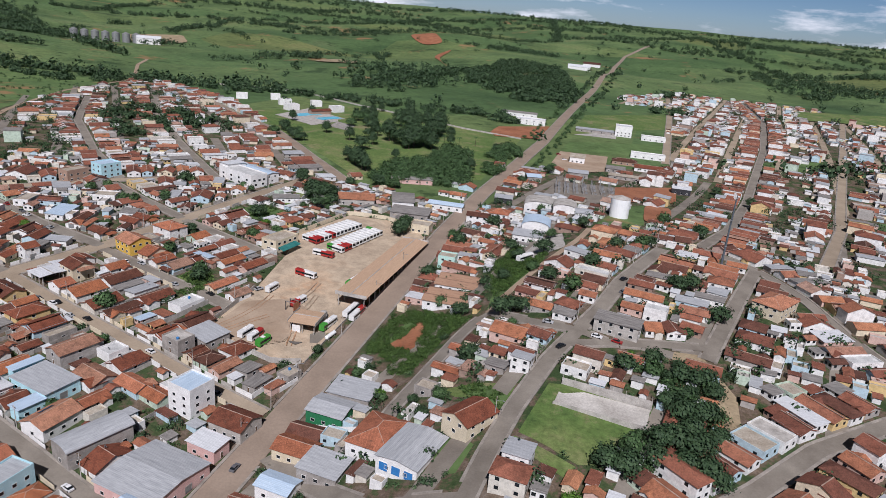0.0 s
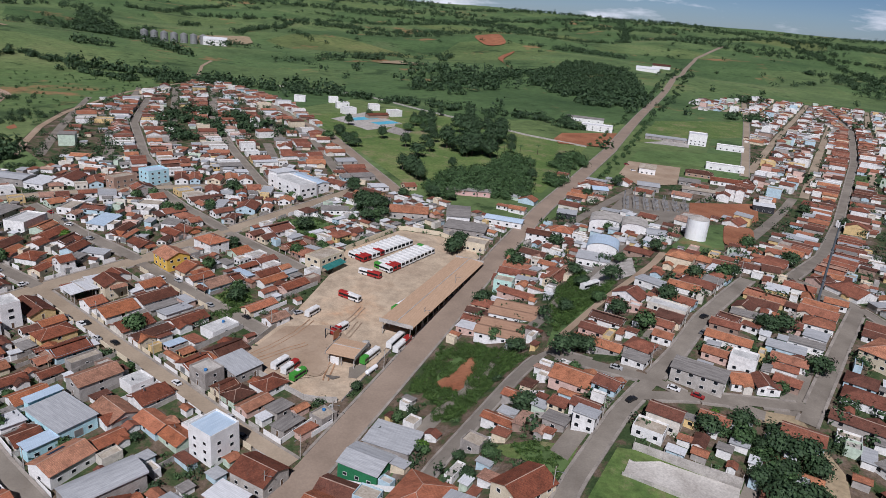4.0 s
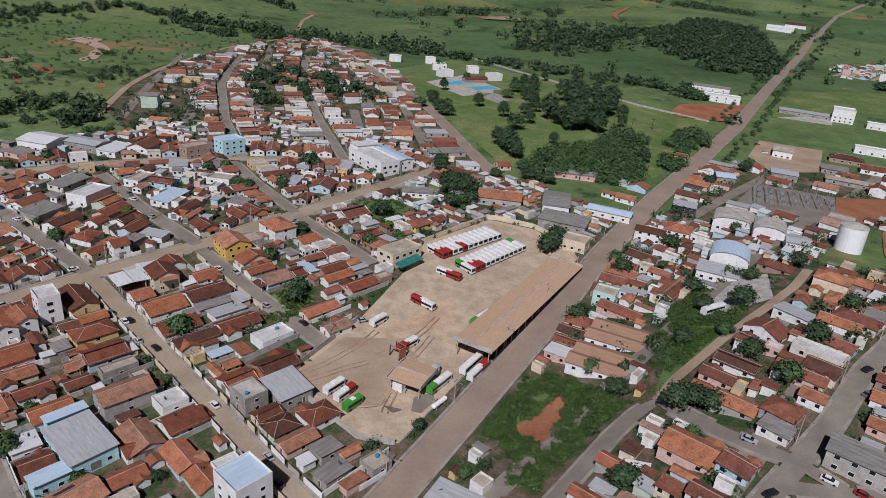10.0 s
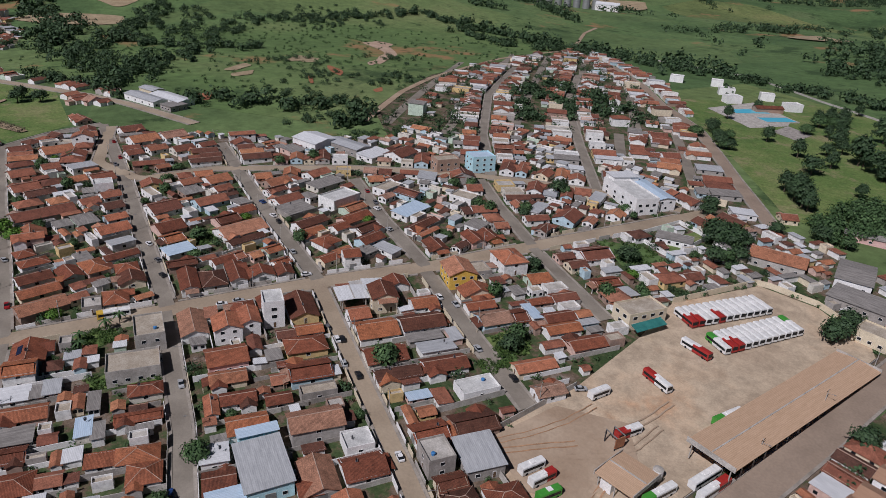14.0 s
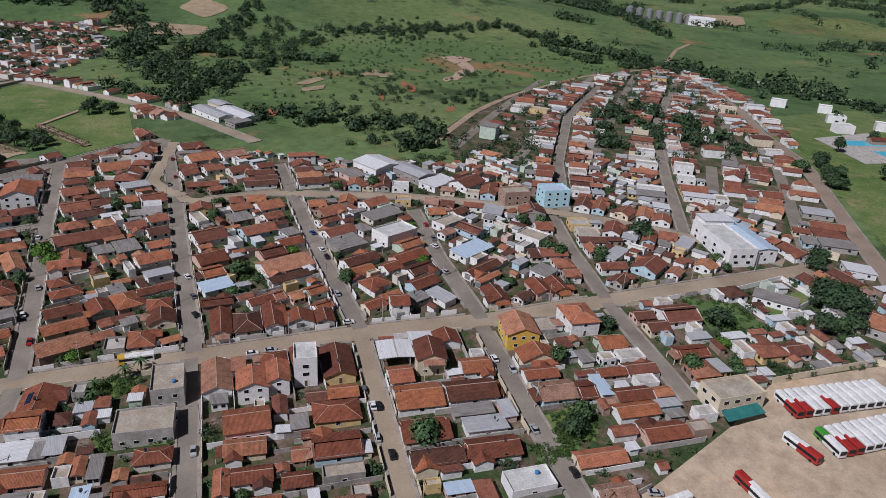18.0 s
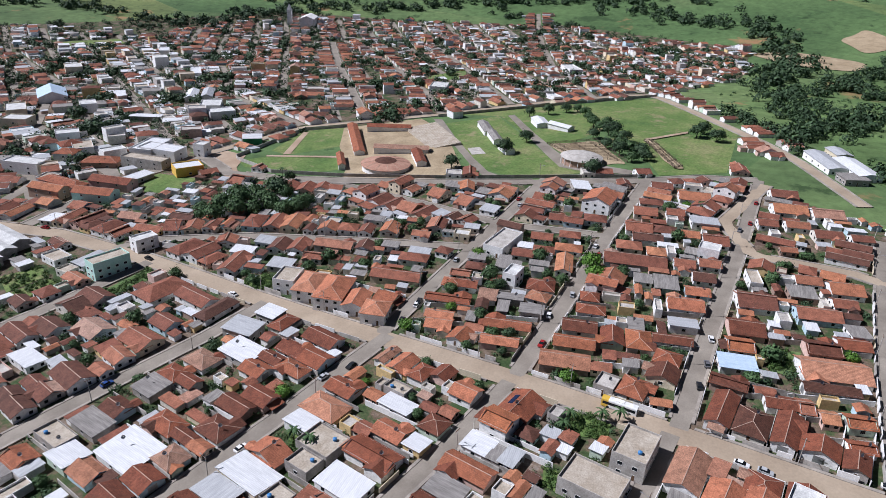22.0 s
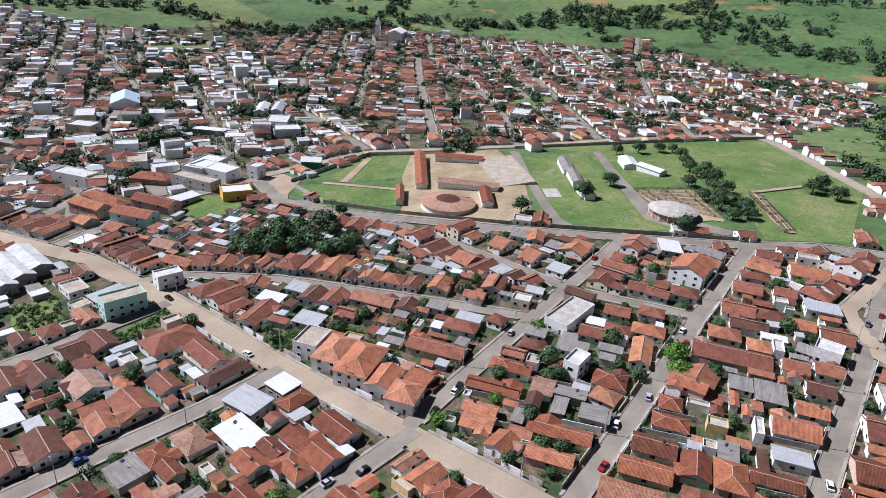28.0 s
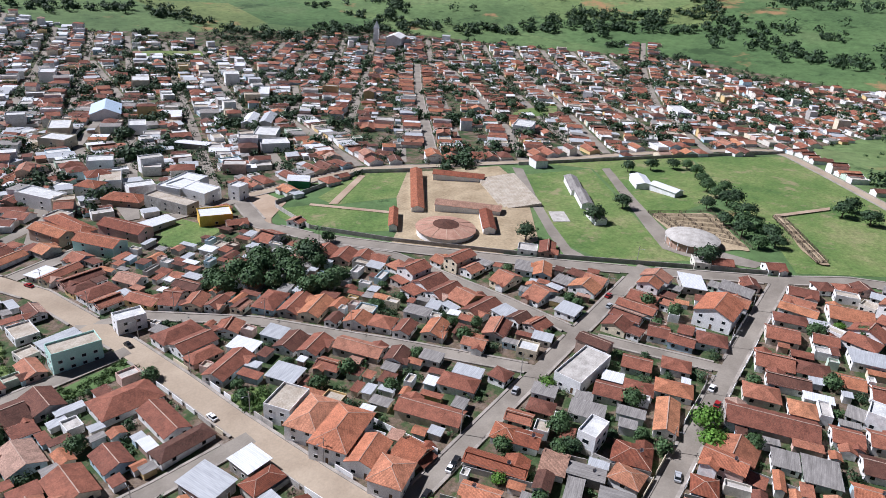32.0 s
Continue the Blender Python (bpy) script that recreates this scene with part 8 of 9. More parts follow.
def trees(spots, k, sc, where):
    r = random.Random(len(spots) * 13 + k)
    for x, y in spots:
        tree(x, y, k if r.random() < 0.7 else r.choice((0, 1, 2)), sc * r.uniform(0.85, 1.2), where)


trees([(-374, -56), (-392, -68), (-366, -64), (-405, -50), (-385, -42), (-370, -74), (-377, -67), (-384, -60), (-397, -60), (-409, -57), (-382, -33), (-387, -27), (-396, -28), (-390, -50), (-378, -48), (-402, -44)], 0, 1.6, "in the grove among the houses")
trees([(-363, 128), (-371, 125)], 4, 1.25, "beside a street corner")
trees([(-423, 99), (-347, 87), (-342, 93), (-275, -32), (-309, -41), (-315, -6), (-331, 11), (-342, 15), (-342, 32), (-379, 40), (-444, 152), (-453, 168), (-371, 103), (-411, 158), (-427, -57)], 0, 1.0, "in a back yard")
trees([(-624, 37), (-637, 49), (-649, 61), (-573, 94), (-549, 106), (-537, 116), (-525, 125), (-570, 115), (-587, 106), (-600, 161), (-593, 174), (-612, 165), (-492, 106), (-518, 46), (-548, 53), (-478, 24)], 1, 1.5, "on the fairground")
trees([(7, 226), (16, 233), (26, 226), (33, 225), (37, 221), (22, 209), (26, 203), (33, 205), (19.5, 187), (24, 189), (12, 181), (5.5, 172), (11, 171), (31, 188), (37, 197), (33, 177), (36, 175), (27, 179), (19, 178), (29, 196), (17, 226), (28, 216)], 1, 1.3, "in the grove beside the old court")
trees([(-129.5, 377.6), (-55.7, 428.3), (19.1, 421.8), (-39.3, 332.5), (-58.9, 348), (-51.2, 328.3), (-25.1, 378.2), (-30.5, 292.7), (-19, 281.6), (-13.5, 310.6), (-48.3, 224), (-40.4, 263.6), (-45.1, 261), (-35.7, 261.6), (-63.9, 267.6), (-76.1, 279.7), (-94.1, 315.2), (-52.5, 300.8), (-80.1, 399.7), (-97.8, 372.8), (-4.6, 341.7), (39, 400), (-39.7, 360.4), (41.6, 280.3), (84.3, 545.7), (-70.8, 577.7), (-71.5, 561.5), (-84.8, 513.1), (7.6, 351.4), (11.2, 357.4), (31.1, 308.1), (25, 304.3), (-40.4, 308.2), (61.6, 576.5), (-129.1, 367.1)], 1, 1.25, "among the eastern houses")
trees([(-380, 196), (-314, 326), (-307, 332), (-298, 229), (-434, 103), (-437, 92), (-351, 87), (-322, 193), (-400, 135), (-284, 319), (-279, 322), (-270, 337), (-276, 371), (-192, 263), (-218, 274), (-389, 261), (-385, 280), (-194, 312)], 2, 1.1, "in a back yard")
trees([(-198, 150), (-128, 361), (-127, 366), (-91.6, 362.6), (-199, 392), (-185, 380), (-221, 418), (-226, 428), (-279, 369), (-206, 216), (-188, 256), (-209, 342), (-190, 430), (-174, 442), (-163, 445), (-126, 488), (-193, 398)], 1, 1.35, "between the houses")
r = random.Random(21)
for spots, n, kinds, lo, hi, where in (([(-238.9, 607), (-257, 695.6), (-222.7, 685.2), (-198.8, 685.1), (-173, 601.9), (-177.4, 565.2), (-181.9, 519.3), (-201, 525.3)], 22, (3, 3, 1), 2.0, 2.9, "in the park"), 
                                       ([(-223.1, 493.6), (-241.6, 534.5), (-229.5, 539.9), (-193.5, 472), (-199.5, 457.4)], 9, (3, 1), 1.6, 2.2, "on the park lawn"), ([(-307.8, 691), (-289.9, 696.7), (-255.9, 651.1), (-226.1, 579.8), (-243.9, 565.2), (-261.4, 571)], 12, (1, 3, 0), 1.3, 2.0, "beside the pools"),
                                       ([(-323.4, 562.6), (-316.2, 577.7), (-279.9, 535.6), (-274.6, 517.5), (-301.6, 535.1)], 9, (1, 0), 1.2, 1.6, "behind the pools"), ([(-206.3, 397), (-198.7, 416.8), (-174.7, 384.3), (-182.1, 367.2)], 9, (1, 0), 1.3, 1.8, "behind the long hall")):
    for x, y in fill(spots, n):
        if road_gap(x, y)[0] > 1.5:
            tree(x, y, r.choice(kinds), r.uniform(lo, hi), where)
trees([(-607, 89), (-598, 95), (-585, 103), (-572, 109), (-560, 116), (-549, 121), (-554, 114), (-613, 98), (-643, 77), (-624, 83), (-654, 69), (-530, 132), (-540, 129)], 0, 1.4, "in a row on the fairground")


def palm(x, y, h, where):
    root = thing("palm_tree", pose(x, y, lz(x, y)), "palm tree with drooping fronds " + where, "tree", "palms")
    g = Geo()
    g.tube((0, 0, -0.4), (0.15, 0.1, h), 0.2, 0.13, 8)
    part("trunk", g, "bark", root)
    for k in range(12):
        t, up = 2 * math.pi * k / 12 + (k % 2) * 0.2, 0.5 + 0.5 * (k % 3)
        q = Geo()
        vs = []
        for i in range(6):
            s = i / 5
            d, z, w = 2.7 * s, h + up * 1.3 * s - 2.4 * s * s, 0.36 * math.sin(math.pi * (0.12 + 0.85 * s))
            cx, cy = 0.15 + d * math.cos(t), 0.1 + d * math.sin(t)
            vs += [(cx - w * math.sin(t), cy + w * math.cos(t), z - 0.12), (cx, cy, z), (cx + w * math.sin(t), cy - w * math.cos(t), z - 0.12)]
        q.add(vs, [(3 * i + j, 3 * i + j + 3, 3 * i + j + 4, 3 * i + j + 1) for i in range(5) for j in range(2)])
        part("frond", q, "leaf", root)


for x, y in ((-238, 60), (-237, 66), (-271, 135), (-274, 144), (-276, 149), (-266, 134)):
    palm(x, y, 4.5, "in a garden")
for x, y in ((-175, 583), (-176, 605), (-162, 585), (-166, 541), (-162, 606), (-150, 620), (-186, 600), (-140, 560), (-424, -60)):
    palm(x, y, 9.0, "on the park lawn")


def yard_trees(n, area, seed, where):
    r = random.Random(seed)
    made = tries = 0
    while made < n and tries < n * 40:
        tries += 1
        a, d = r.uniform(0, 2 * math.pi), math.sqrt(r.random()) * area[1]
        x, y = area[0][0] + d * math.cos(a), area[0][1] + d * math.sin(a)
        if (inside(TOWN_W, [x], [y])[0] or inside(TOWN_E, [x], [y])[0]) and free(x, y, 0, 2.4, 2.4, 0.1, 1.0):
            tree(x, y, r.choice((0, 0, 1, 2, 2, 4)), r.uniform(0.45, 0.95), where)
            made += 1


yard_trees(92, ((-200, 150), 260), 31, "in a back yard")
yard_trees(40, ((-330, 30), 130), 37, "in a back yard")


def wood(name, spots, mat, size, label, per=9, clumps=12, leaf=0.22):
    """Many crowns far off, as one mass of leaves."""
    spots = np.asarray(spots, float)
    if not len(spots):
        return
    cent, mid = [], []
    for (x, y), k in zip(spots, nrng.uniform(0.7, 1.35, len(spots))):
        c = crown_points(clumps, (size * k, size * k, size * 0.9 * k))
        c += np.array((x, y, lz(x, y) + size * 0.55 * k))
        cent.append(c)
        mid.append(np.tile((x, y, lz(x, y) + size * 0.4 * k), (clumps, 1)))
    v, f = leaf_quads(np.concatenate(cent), size * 0.25, per, size * leaf, np.concatenate(mid))
    tagged(new(name, np_mesh(name, v, f, mat)), label, "trees", "", "stuff")


def clusters(lo, hi, n, each):
    """Clumps and short belts of trees scattered over the hills."""
    c = nrng.uniform(lo, hi, (n, 2))
    a, l = nrng.uniform(0, 3.14, n), nrng.uniform(20, 110, n)
    d = np.stack([np.cos(a) * l, np.sin(a) * l], -1)
    return (c[:, None] + d[:, None] * nrng.normal(size=(n, each, 1)) * 0.6 + nrng.normal(size=(n, each, 2)) * 9).reshape(-1, 2)


def along(line, gap, jit):
    p, _ = resample(line, gap)
    return p + nrng.normal(size=p.shape) * jit


wood("creek_trees", np.concatenate([along(l, 6, 9) for l in (
    [(-770, 231), (-1022, 364), (-1244, 484)], [(-963, 482), (-944, 590), (-968, 769), (-865, 770), (-801, 816), (-687, 801), (-600, 800), (-538, 806), (-376, 806), (-298, 802), (-195, 818), (-139, 781)],
    [(-853, 743), (-742, 747), (-657, 784)], [(-617, 228), (-672, 257), (-781, 350)], [(-430, 335), (-470, 352), (-520, 300), (-545, 262)], [(-765, 407), (-820, 320), (-900, 290)])]),
     "leaf_dark", 6.0, "dark line of trees along the creek")
fo = np.concatenate([fill([(-381, 1419), (-439, 1740), (-393, 1907), (-256, 1864), (-170, 1474), (-122, 1234), (-107, 999), (-152, 1002), (-207, 1021), (-301, 1164)], 900), fill([(-432, 911), (-488, 1191), (-427, 1362), (-339, 1254), (-323, 1093), (-384, 948)], 60)])
fo = fo[np.sin(fo[:, 0] / 31 + 1) + np.sin(fo[:, 1] / 43) + np.sin((fo[:, 0] + fo[:, 1]) / 75) + nrng.normal(size=len(fo)) * 0.7 > -1.0]
wood("forest", fo, "leaf_dark", 8.0, "dark dense wood beyond the park", 9, 11)
wood("hill_woods", np.concatenate([fill([(-1500, 1180), (-1400, 1480), (-1110, 1150), (-950, 1060)], 130), fill([(-820, 1330), (-750, 1500), (-720, 1420)], 40), along([(-583, 3900), (-422, 2990)], 25, 12),
                                  along([(-509, 2197), (-385, 2318), (-300, 2330)], 16, 8), nrng.uniform((-2600, 700), (900, 3200), (240, 2)), nrng.uniform((-2600, -1800), (-1250, 700), (260, 2)), clusters((-2600, 700), (900, 3200), 34, 12), clusters((-2600, -1800), (-1300, 700), 46, 16)]),
     "leaf_dark", 9.0, "scattered dark trees on the far hills", 6, 7)
hz = [along([(a, b), (c, d)], 9, 24) for a, b, c, d in ((-2600, 2500, -300, 3600), (-200, 3500, 1600, 3300), (-1800, 2000, -700, 2500), (200, 2500, 1500, 2700), (-2500, 900, -1700, 1600), (-1900, -500, -1500, 400), (-2300, -1400, -1400, -800), (-2500, 0, -2000, 700))]
wood("ridge_woods", np.concatenate(hz), "leaf_dark", 11.0, "belts of trees on the far ridges", 6, 8)
tw = np.concatenate([fill([(-500, -440), (-720, -800), (-780, -940), (-640, -870), (-500, -640), (-395, -435)], 420), fill(TOWN_FAR, 3000), fill(TOWN_HILL, 420), fill(TOWN_NE, 420), fill(TOWN_E, 330), fill([(-330, -170), (-500, -440), (-200, -260)], 90)])
tw = tw[~np.any([inside(f, tw[:, 0], tw[:, 1]) for f in BARE], 0)]
wood("town_trees", tw[road_gap(tw[:, 0], tw[:, 1]) > 3], "leaf_dark", 3.5, "trees in the far back yards", 9, 8, 0.17)
GROVES = ((-670, -310), (-640, -540), (-880, -520), (-660, -670), (-1040, -400), (-930, -380), (-1110, -570), (-1260, -150), (-880, 20), (-800, -130), (-1210, -580), (-710, -140), (-1160, -70),
          (-660, -400), (-850, 110), (-1370, 140), (-1050, -10), (-1230, -680), (-1010, -240), (-560, -400), (-480, -250))
wood("town_groves", np.concatenate([np.array(g) + nrng.normal(size=(9, 2)) * 11 for g in GROVES] + [np.array(g) + nrng.normal(size=(5, 2)) * 8 for g in fill(TOWN_FAR, 120)] + [fill([(-474.6, 511), (-492.2, 570.4), (-421.8, 575), (-373.7, 556.3), (-353.6, 526.1), (-370, 505.3), (-380.8, 470.8), (-394, 444.9)], 70)]), "leaf_dark", 5.0, "groves of tall trees among the far houses", 10, 12)
pk = np.concatenate([fill([(-187.9, 456.3), (-181.9, 519.3), (-168.3, 541.4), (-169.1, 593.7), (-145.4, 578.9), (-111.8, 470.9), (-140, 467.5), (-158.4, 465), (-175.1, 439.8)], 100), fill([(-118.4, 514), (-128.5, 587.8), (-122.6, 623.8), (-101.8, 630), (-91.8, 584.9), (-101, 541.1), (-105.2, 516.3)], 26)])
wood("park_trees", pk[road_gap(pk[:, 0], pk[:, 1]) > 1.5], "leaf", 5.2, "dense broad trees of the lower park and the highway verge", 16, 34, 0.13)
wood("court_grove", fill([(10, 231), (24, 234), (36, 226), (38, 198), (33, 176), (8, 172), (13, 183), (24, 192), (24, 206)], 20), "leaf", 3.4, "dense dark trees behind the old court", 16, 30, 0.13)
wood("verge_trees", np.concatenate([along([(-115, 700), (-119, 950)], 15, 2.5), along([(-88, 470), (-84, 690), (-89, 950)], 11, 2)]), "leaf", 2.3, "small trees along the highway verge", 14, 20, 0.15)
wood("highway_trees", np.concatenate([along([(-122 + k, 980), (-128 + k, 1450), (-146 + k, 2250)], 22, 5) for k in (0, 36)]), "leaf_dark", 4.0, "trees along the far highway", 9, 10)
wood("edge_woods", np.concatenate([along(l, 6, 16) for l in (
    [(-970, -650), (-1020, -560), (-1140, -520), (-1210, -440), (-1250, -330), (-1320, -250), (-1360, -160), (-1380, -30), (-1350, 40), (-1250, 120), (-1240, 220)],
    [(-1330, -300), (-1420, -200), (-1440, -60), (-1400, 60)], [(-1650, -180), (-1670, -80), (-1690, 30), (-1570, 80)], [(-2080, -140), (-2170, -20), (-2170, 100), (-2300, 200)],
    [(-1390, -680), (-1300, -560), (-1170, -490)], [(-800, -920), (-870, -880), (-960, -820), (-1000, -700)], [(-1240, 220), (-1120, 260), (-960, 250), (-850, 215)])]), "leaf_dark", 7.5, "dark woods along the edge of town", 9, 10)
belts = [along(l, 9, 10) for l in ([(-890, 780), (-720, 820), (-620, 830), (-480, 840)], [(-1080, 1120), (-930, 1060)], [(-1850, 1820), (-1940, 2140), (-2090, 2630)], [(-1620, 2850), (-1130, 2960), (-1070, 3450), (-610, 3900)],
                                    [(-1140, 2010), (-910, 2340)], [(-520, 2240), (-330, 2400)], [(-650, 4250), (-480, 3440), (-410, 2840)], [(-540, 4070), (-240, 4240), (210, 3820), (940, 3550)], [(190, 3410), (280, 3010), (410, 2500)],
                                    [(-1260, 1630), (-1400, 2090), (-1230, 2250)], [(-1170, 1380), (-1040, 1320)], [(-380, 3050), (200, 2950), (700, 2800)], [(-1500, 2500), (-900, 2750), (-450, 2800)])]
wood("field_belts", np.concatenate(belts + [fill([(260, 2170), (610, 2230), (570, 2000), (320, 1750)], 160), fill([(-1600, 1420), (-1680, 1540), (-1380, 1340), (-1110, 1140), (-1220, 1130), (-1330, 1170)], 220),
                                            fill([(-490, 1020), (-550, 1280), (-430, 1270), (-440, 1640), (-280, 1080), (-370, 870)], 70)]), "leaf_dark", 10.0, "belts of dark trees between far pastures", 6, 8)
plain = [along([(-260 + d * math.sin(radians(-a0)), d * math.cos(radians(a0)) + 100), (-260 + d * math.sin(radians(-a1)), d * math.cos(radians(a1)) + 100)], 15, 38)
         for d, a0, a1 in ((2650, -28, -14), (2900, 8, 22), (3050, -12, 3), (3300, 20, 40), (3350, -30, -5), (3600, 0, 26), (3700, 38, 58), (3850, -24, 4), (4050, 12, 44), (4200, -30, -8), (4350, -2, 30), (4450, 34, 70), (4550, -26, 14), (4650, 20, 60))]
wood("plain_woods", np.concatenate(plain), "leaf_dark", 12.0, "dark woods across the high plain", 6, 7)
wood("valley_woods", np.concatenate([fill([(-1050, 90), (-1036, 130), (-884, 190), (-797, 245), (-724, 292), (-604, 258), (-625, 226), (-800, 205)], 130), fill([(-800, 330), (-1075, 375), (-1060, 420), (-940, 492), (-860, 420)], 70),
                                    along([(-690, 182), (-617, 214), (-585, 222)], 7, 4), along([(-1130, 640), (-1180, 520), (-1330, 470)], 12, 9)]), "leaf_dark", 5.6, "dense dark trees in the valley behind the fairground", 10, 11, 0.18)
wood("garden_plants", np.concatenate([fill(g, 46) for g in GARDENS]), "weed", 1.15, "rows of green plants in the garden plots", 14, 8, 0.17)
wood("scrub_bushes", fill([f[1] for f in FIELDS if f[0] == "scrub_3"][0], 620), "leaf", 1.8, "low bushes on the rough pasture", 8, 8)
PLOTS = {f[0]: f[1] for f in FIELDS}
pw = np.concatenate([fill(PLOTS["scrub_1"], 420), fill(PLOTS["scrub_2"], 360)])
pw = pw[(road_gap(pw[:, 0], pw[:, 1]) > 1.6) & ~inside(PLOTS["yard_g"], pw[:, 0], pw[:, 1])]
pw = pw[~inside(PLOTS["red_1"], pw[:, 0], pw[:, 1])]
wood("plot_weeds", pw, "weed", 1.5, "tall weeds on the vacant plots", 13, 13, 0.14)
yw = np.stack([nrng.uniform(-420, 60, 9000), nrng.uniform(-130, 400, 9000)], -1)
yw = yw[(road_gap(yw[:, 0], yw[:, 1]) > 3) & ~np.any([inside(f, yw[:, 0], yw[:, 1]) for f in BARE], 0)]
oc = OCC[:USED[0]]
keep = []
for x, y in yw:
    d = np.hypot(oc[:, 0] - x, oc[:, 1] - y)
    o = oc[d < 30]
    u, v = (x - o[:, 0]) * o[:, 2] + (y - o[:, 1]) * o[:, 3], -(x - o[:, 0]) * o[:, 3] + (y - o[:, 1]) * o[:, 2]
    keep.append(not ((abs(u) < o[:, 4] + 0.8) & (abs(v) < o[:, 5] + 0.8)).any())
big = []
for x, y in yw[::-1]:
    d = np.hypot(oc[:, 0] - x, oc[:, 1] - y)
    o = oc[d < 30]
    u, v = (x - o[:, 0]) * o[:, 2] + (y - o[:, 1]) * o[:, 3], -(x - o[:, 0]) * o[:, 3] + (y - o[:, 1]) * o[:, 2]
    if not ((abs(u) < o[:, 4] + 1.7) & (abs(v) < o[:, 5] + 1.7)).any() and len(big) < 420:
        big.append((x, y))
wood("yard_canopies", np.array(big), "leaf_dark", 2.3, "dark green fruit trees and bushes in the back yards", 13, 15, 0.15)
wood("yard_bushes", yw[np.array(keep)][:2300], "leaf", 1.3, "low green shrubs and small trees in the yards", 7, 8, 0.21)
trees([(-251, 562), (-260, 640), (-243, 630), (-295, 691), (-220, 587), (-212, 610), (-199, 565), (-204, 634), (-200, 654), (-171, 609), (-156, 569), (-192, 522), (-317, 564), (-335, 612), (-313, 538), (-126, 601),
       (-130, 530), (-282, 578), (-294, 743), (-343, 668), (-240, 600), (-228, 560), (-186, 590), (-180, 640), (-270, 660)], 3, 1.5, "in the park")
wood("slope_thicket", np.concatenate([np.array(c) + nrng.normal(size=(n, 2)) * (sp, sp * 1.3) for c, n, sp in (
    ((-543, 431), 9, 9), ((-560, 453), 8, 9), ((-449, 340), 10, 9), ((-460, 318), 9, 9), ((-610, 390), 10, 16), ((-577, 389), 9, 14), ((-511, 341), 9, 14), ((-676, 407), 12, 20), ((-654, 508), 9, 12), ((-538, 338), 8, 14),
    ((-917, 570), 26, 22), ((-985, 575), 26, 24), ((-950, 630), 22, 26))]), "leaf_dark", 3.2, "dark thickets on the rough slope", 12, 14, 0.16)


# ---- vehicles ----
def bus(x, y, u, L=12.0, c1="white", c2=None, split=0.5, label=""):
    z = lz(x, y) + 0.14
    W, h = 2.5, 3.1
    root = thing("bus", pose(x, y, z, 0, 0, u), label or "parked city bus on the yard", "bus", "parked buses")

    def shell(x0, x1):
        g = Geo()
        prof = [(-W / 2, 0.35), (-W / 2, h - 0.35), (-W / 2 + 0.18, h - 0.08), (-W / 2 + 0.5, h), (W / 2 - 0.5, h), (W / 2 - 0.18, h - 0.08), (W / 2, h - 0.35), (W / 2, 0.35)]
        n = len(prof)
        g.add([(a, b, c) for a in (x0, x1) for b, c in prof], [(i, (i + 1) % n, n + (i + 1) % n, n + i) for i in range(n)] + [tuple(range(n))[::-1], tuple(range(n, 2 * n))])
        return g
    xs = -L / 2 + L * split
    if c2:
        part("body", shell(-L / 2, xs), c1, root)
        part("body", shell(xs, L / 2), c2, root)
    else:
        part("body", shell(-L / 2, L / 2), c1, root)
    for sy in (-1, 1):
        g = Geo()
        g.box(-L / 2 + 0.45, L / 2 - 0.45, min(sy * W / 2, sy * (W / 2 + 0.02)), max(sy * W / 2, sy * (W / 2 + 0.02)), 1.35, 2.3)
        part("side_window", g, "pane", root)
        for a in (-L * 0.3, L * 0.32):
            g = Geo()
            g.tube((a, sy * (W / 2 - 0.28), 0.42), (a, sy * (W / 2 + 0.02), 0.42), 0.48, 0.48, 14)
            part("wheel", g, "rubber", root)
    g = Geo()
    g.box(L / 2, L / 2 + 0.02, -W / 2 + 0.15, W / 2 - 0.15, 1.2, 2.6)
    part("windscreen", g, "pane", root)
    g = Geo()
    g.box(-L * 0.1, L * 0.12, -0.8, 0.8, h, h + 0.18)
    part("roof_unit", g, "white", root)


def paint(name, c):
    m = Mat(name, 0.35)
    m.b.inputs["Coat Weight"].default_value = 0.3
    v = m.place()
    M[name] = m.colour(m.mix(1.0, c, m.ramp(m.noise(v, 0.9, 4), [(0.3, 0.82), (0.7, 1.06)]), "MULTIPLY")).m


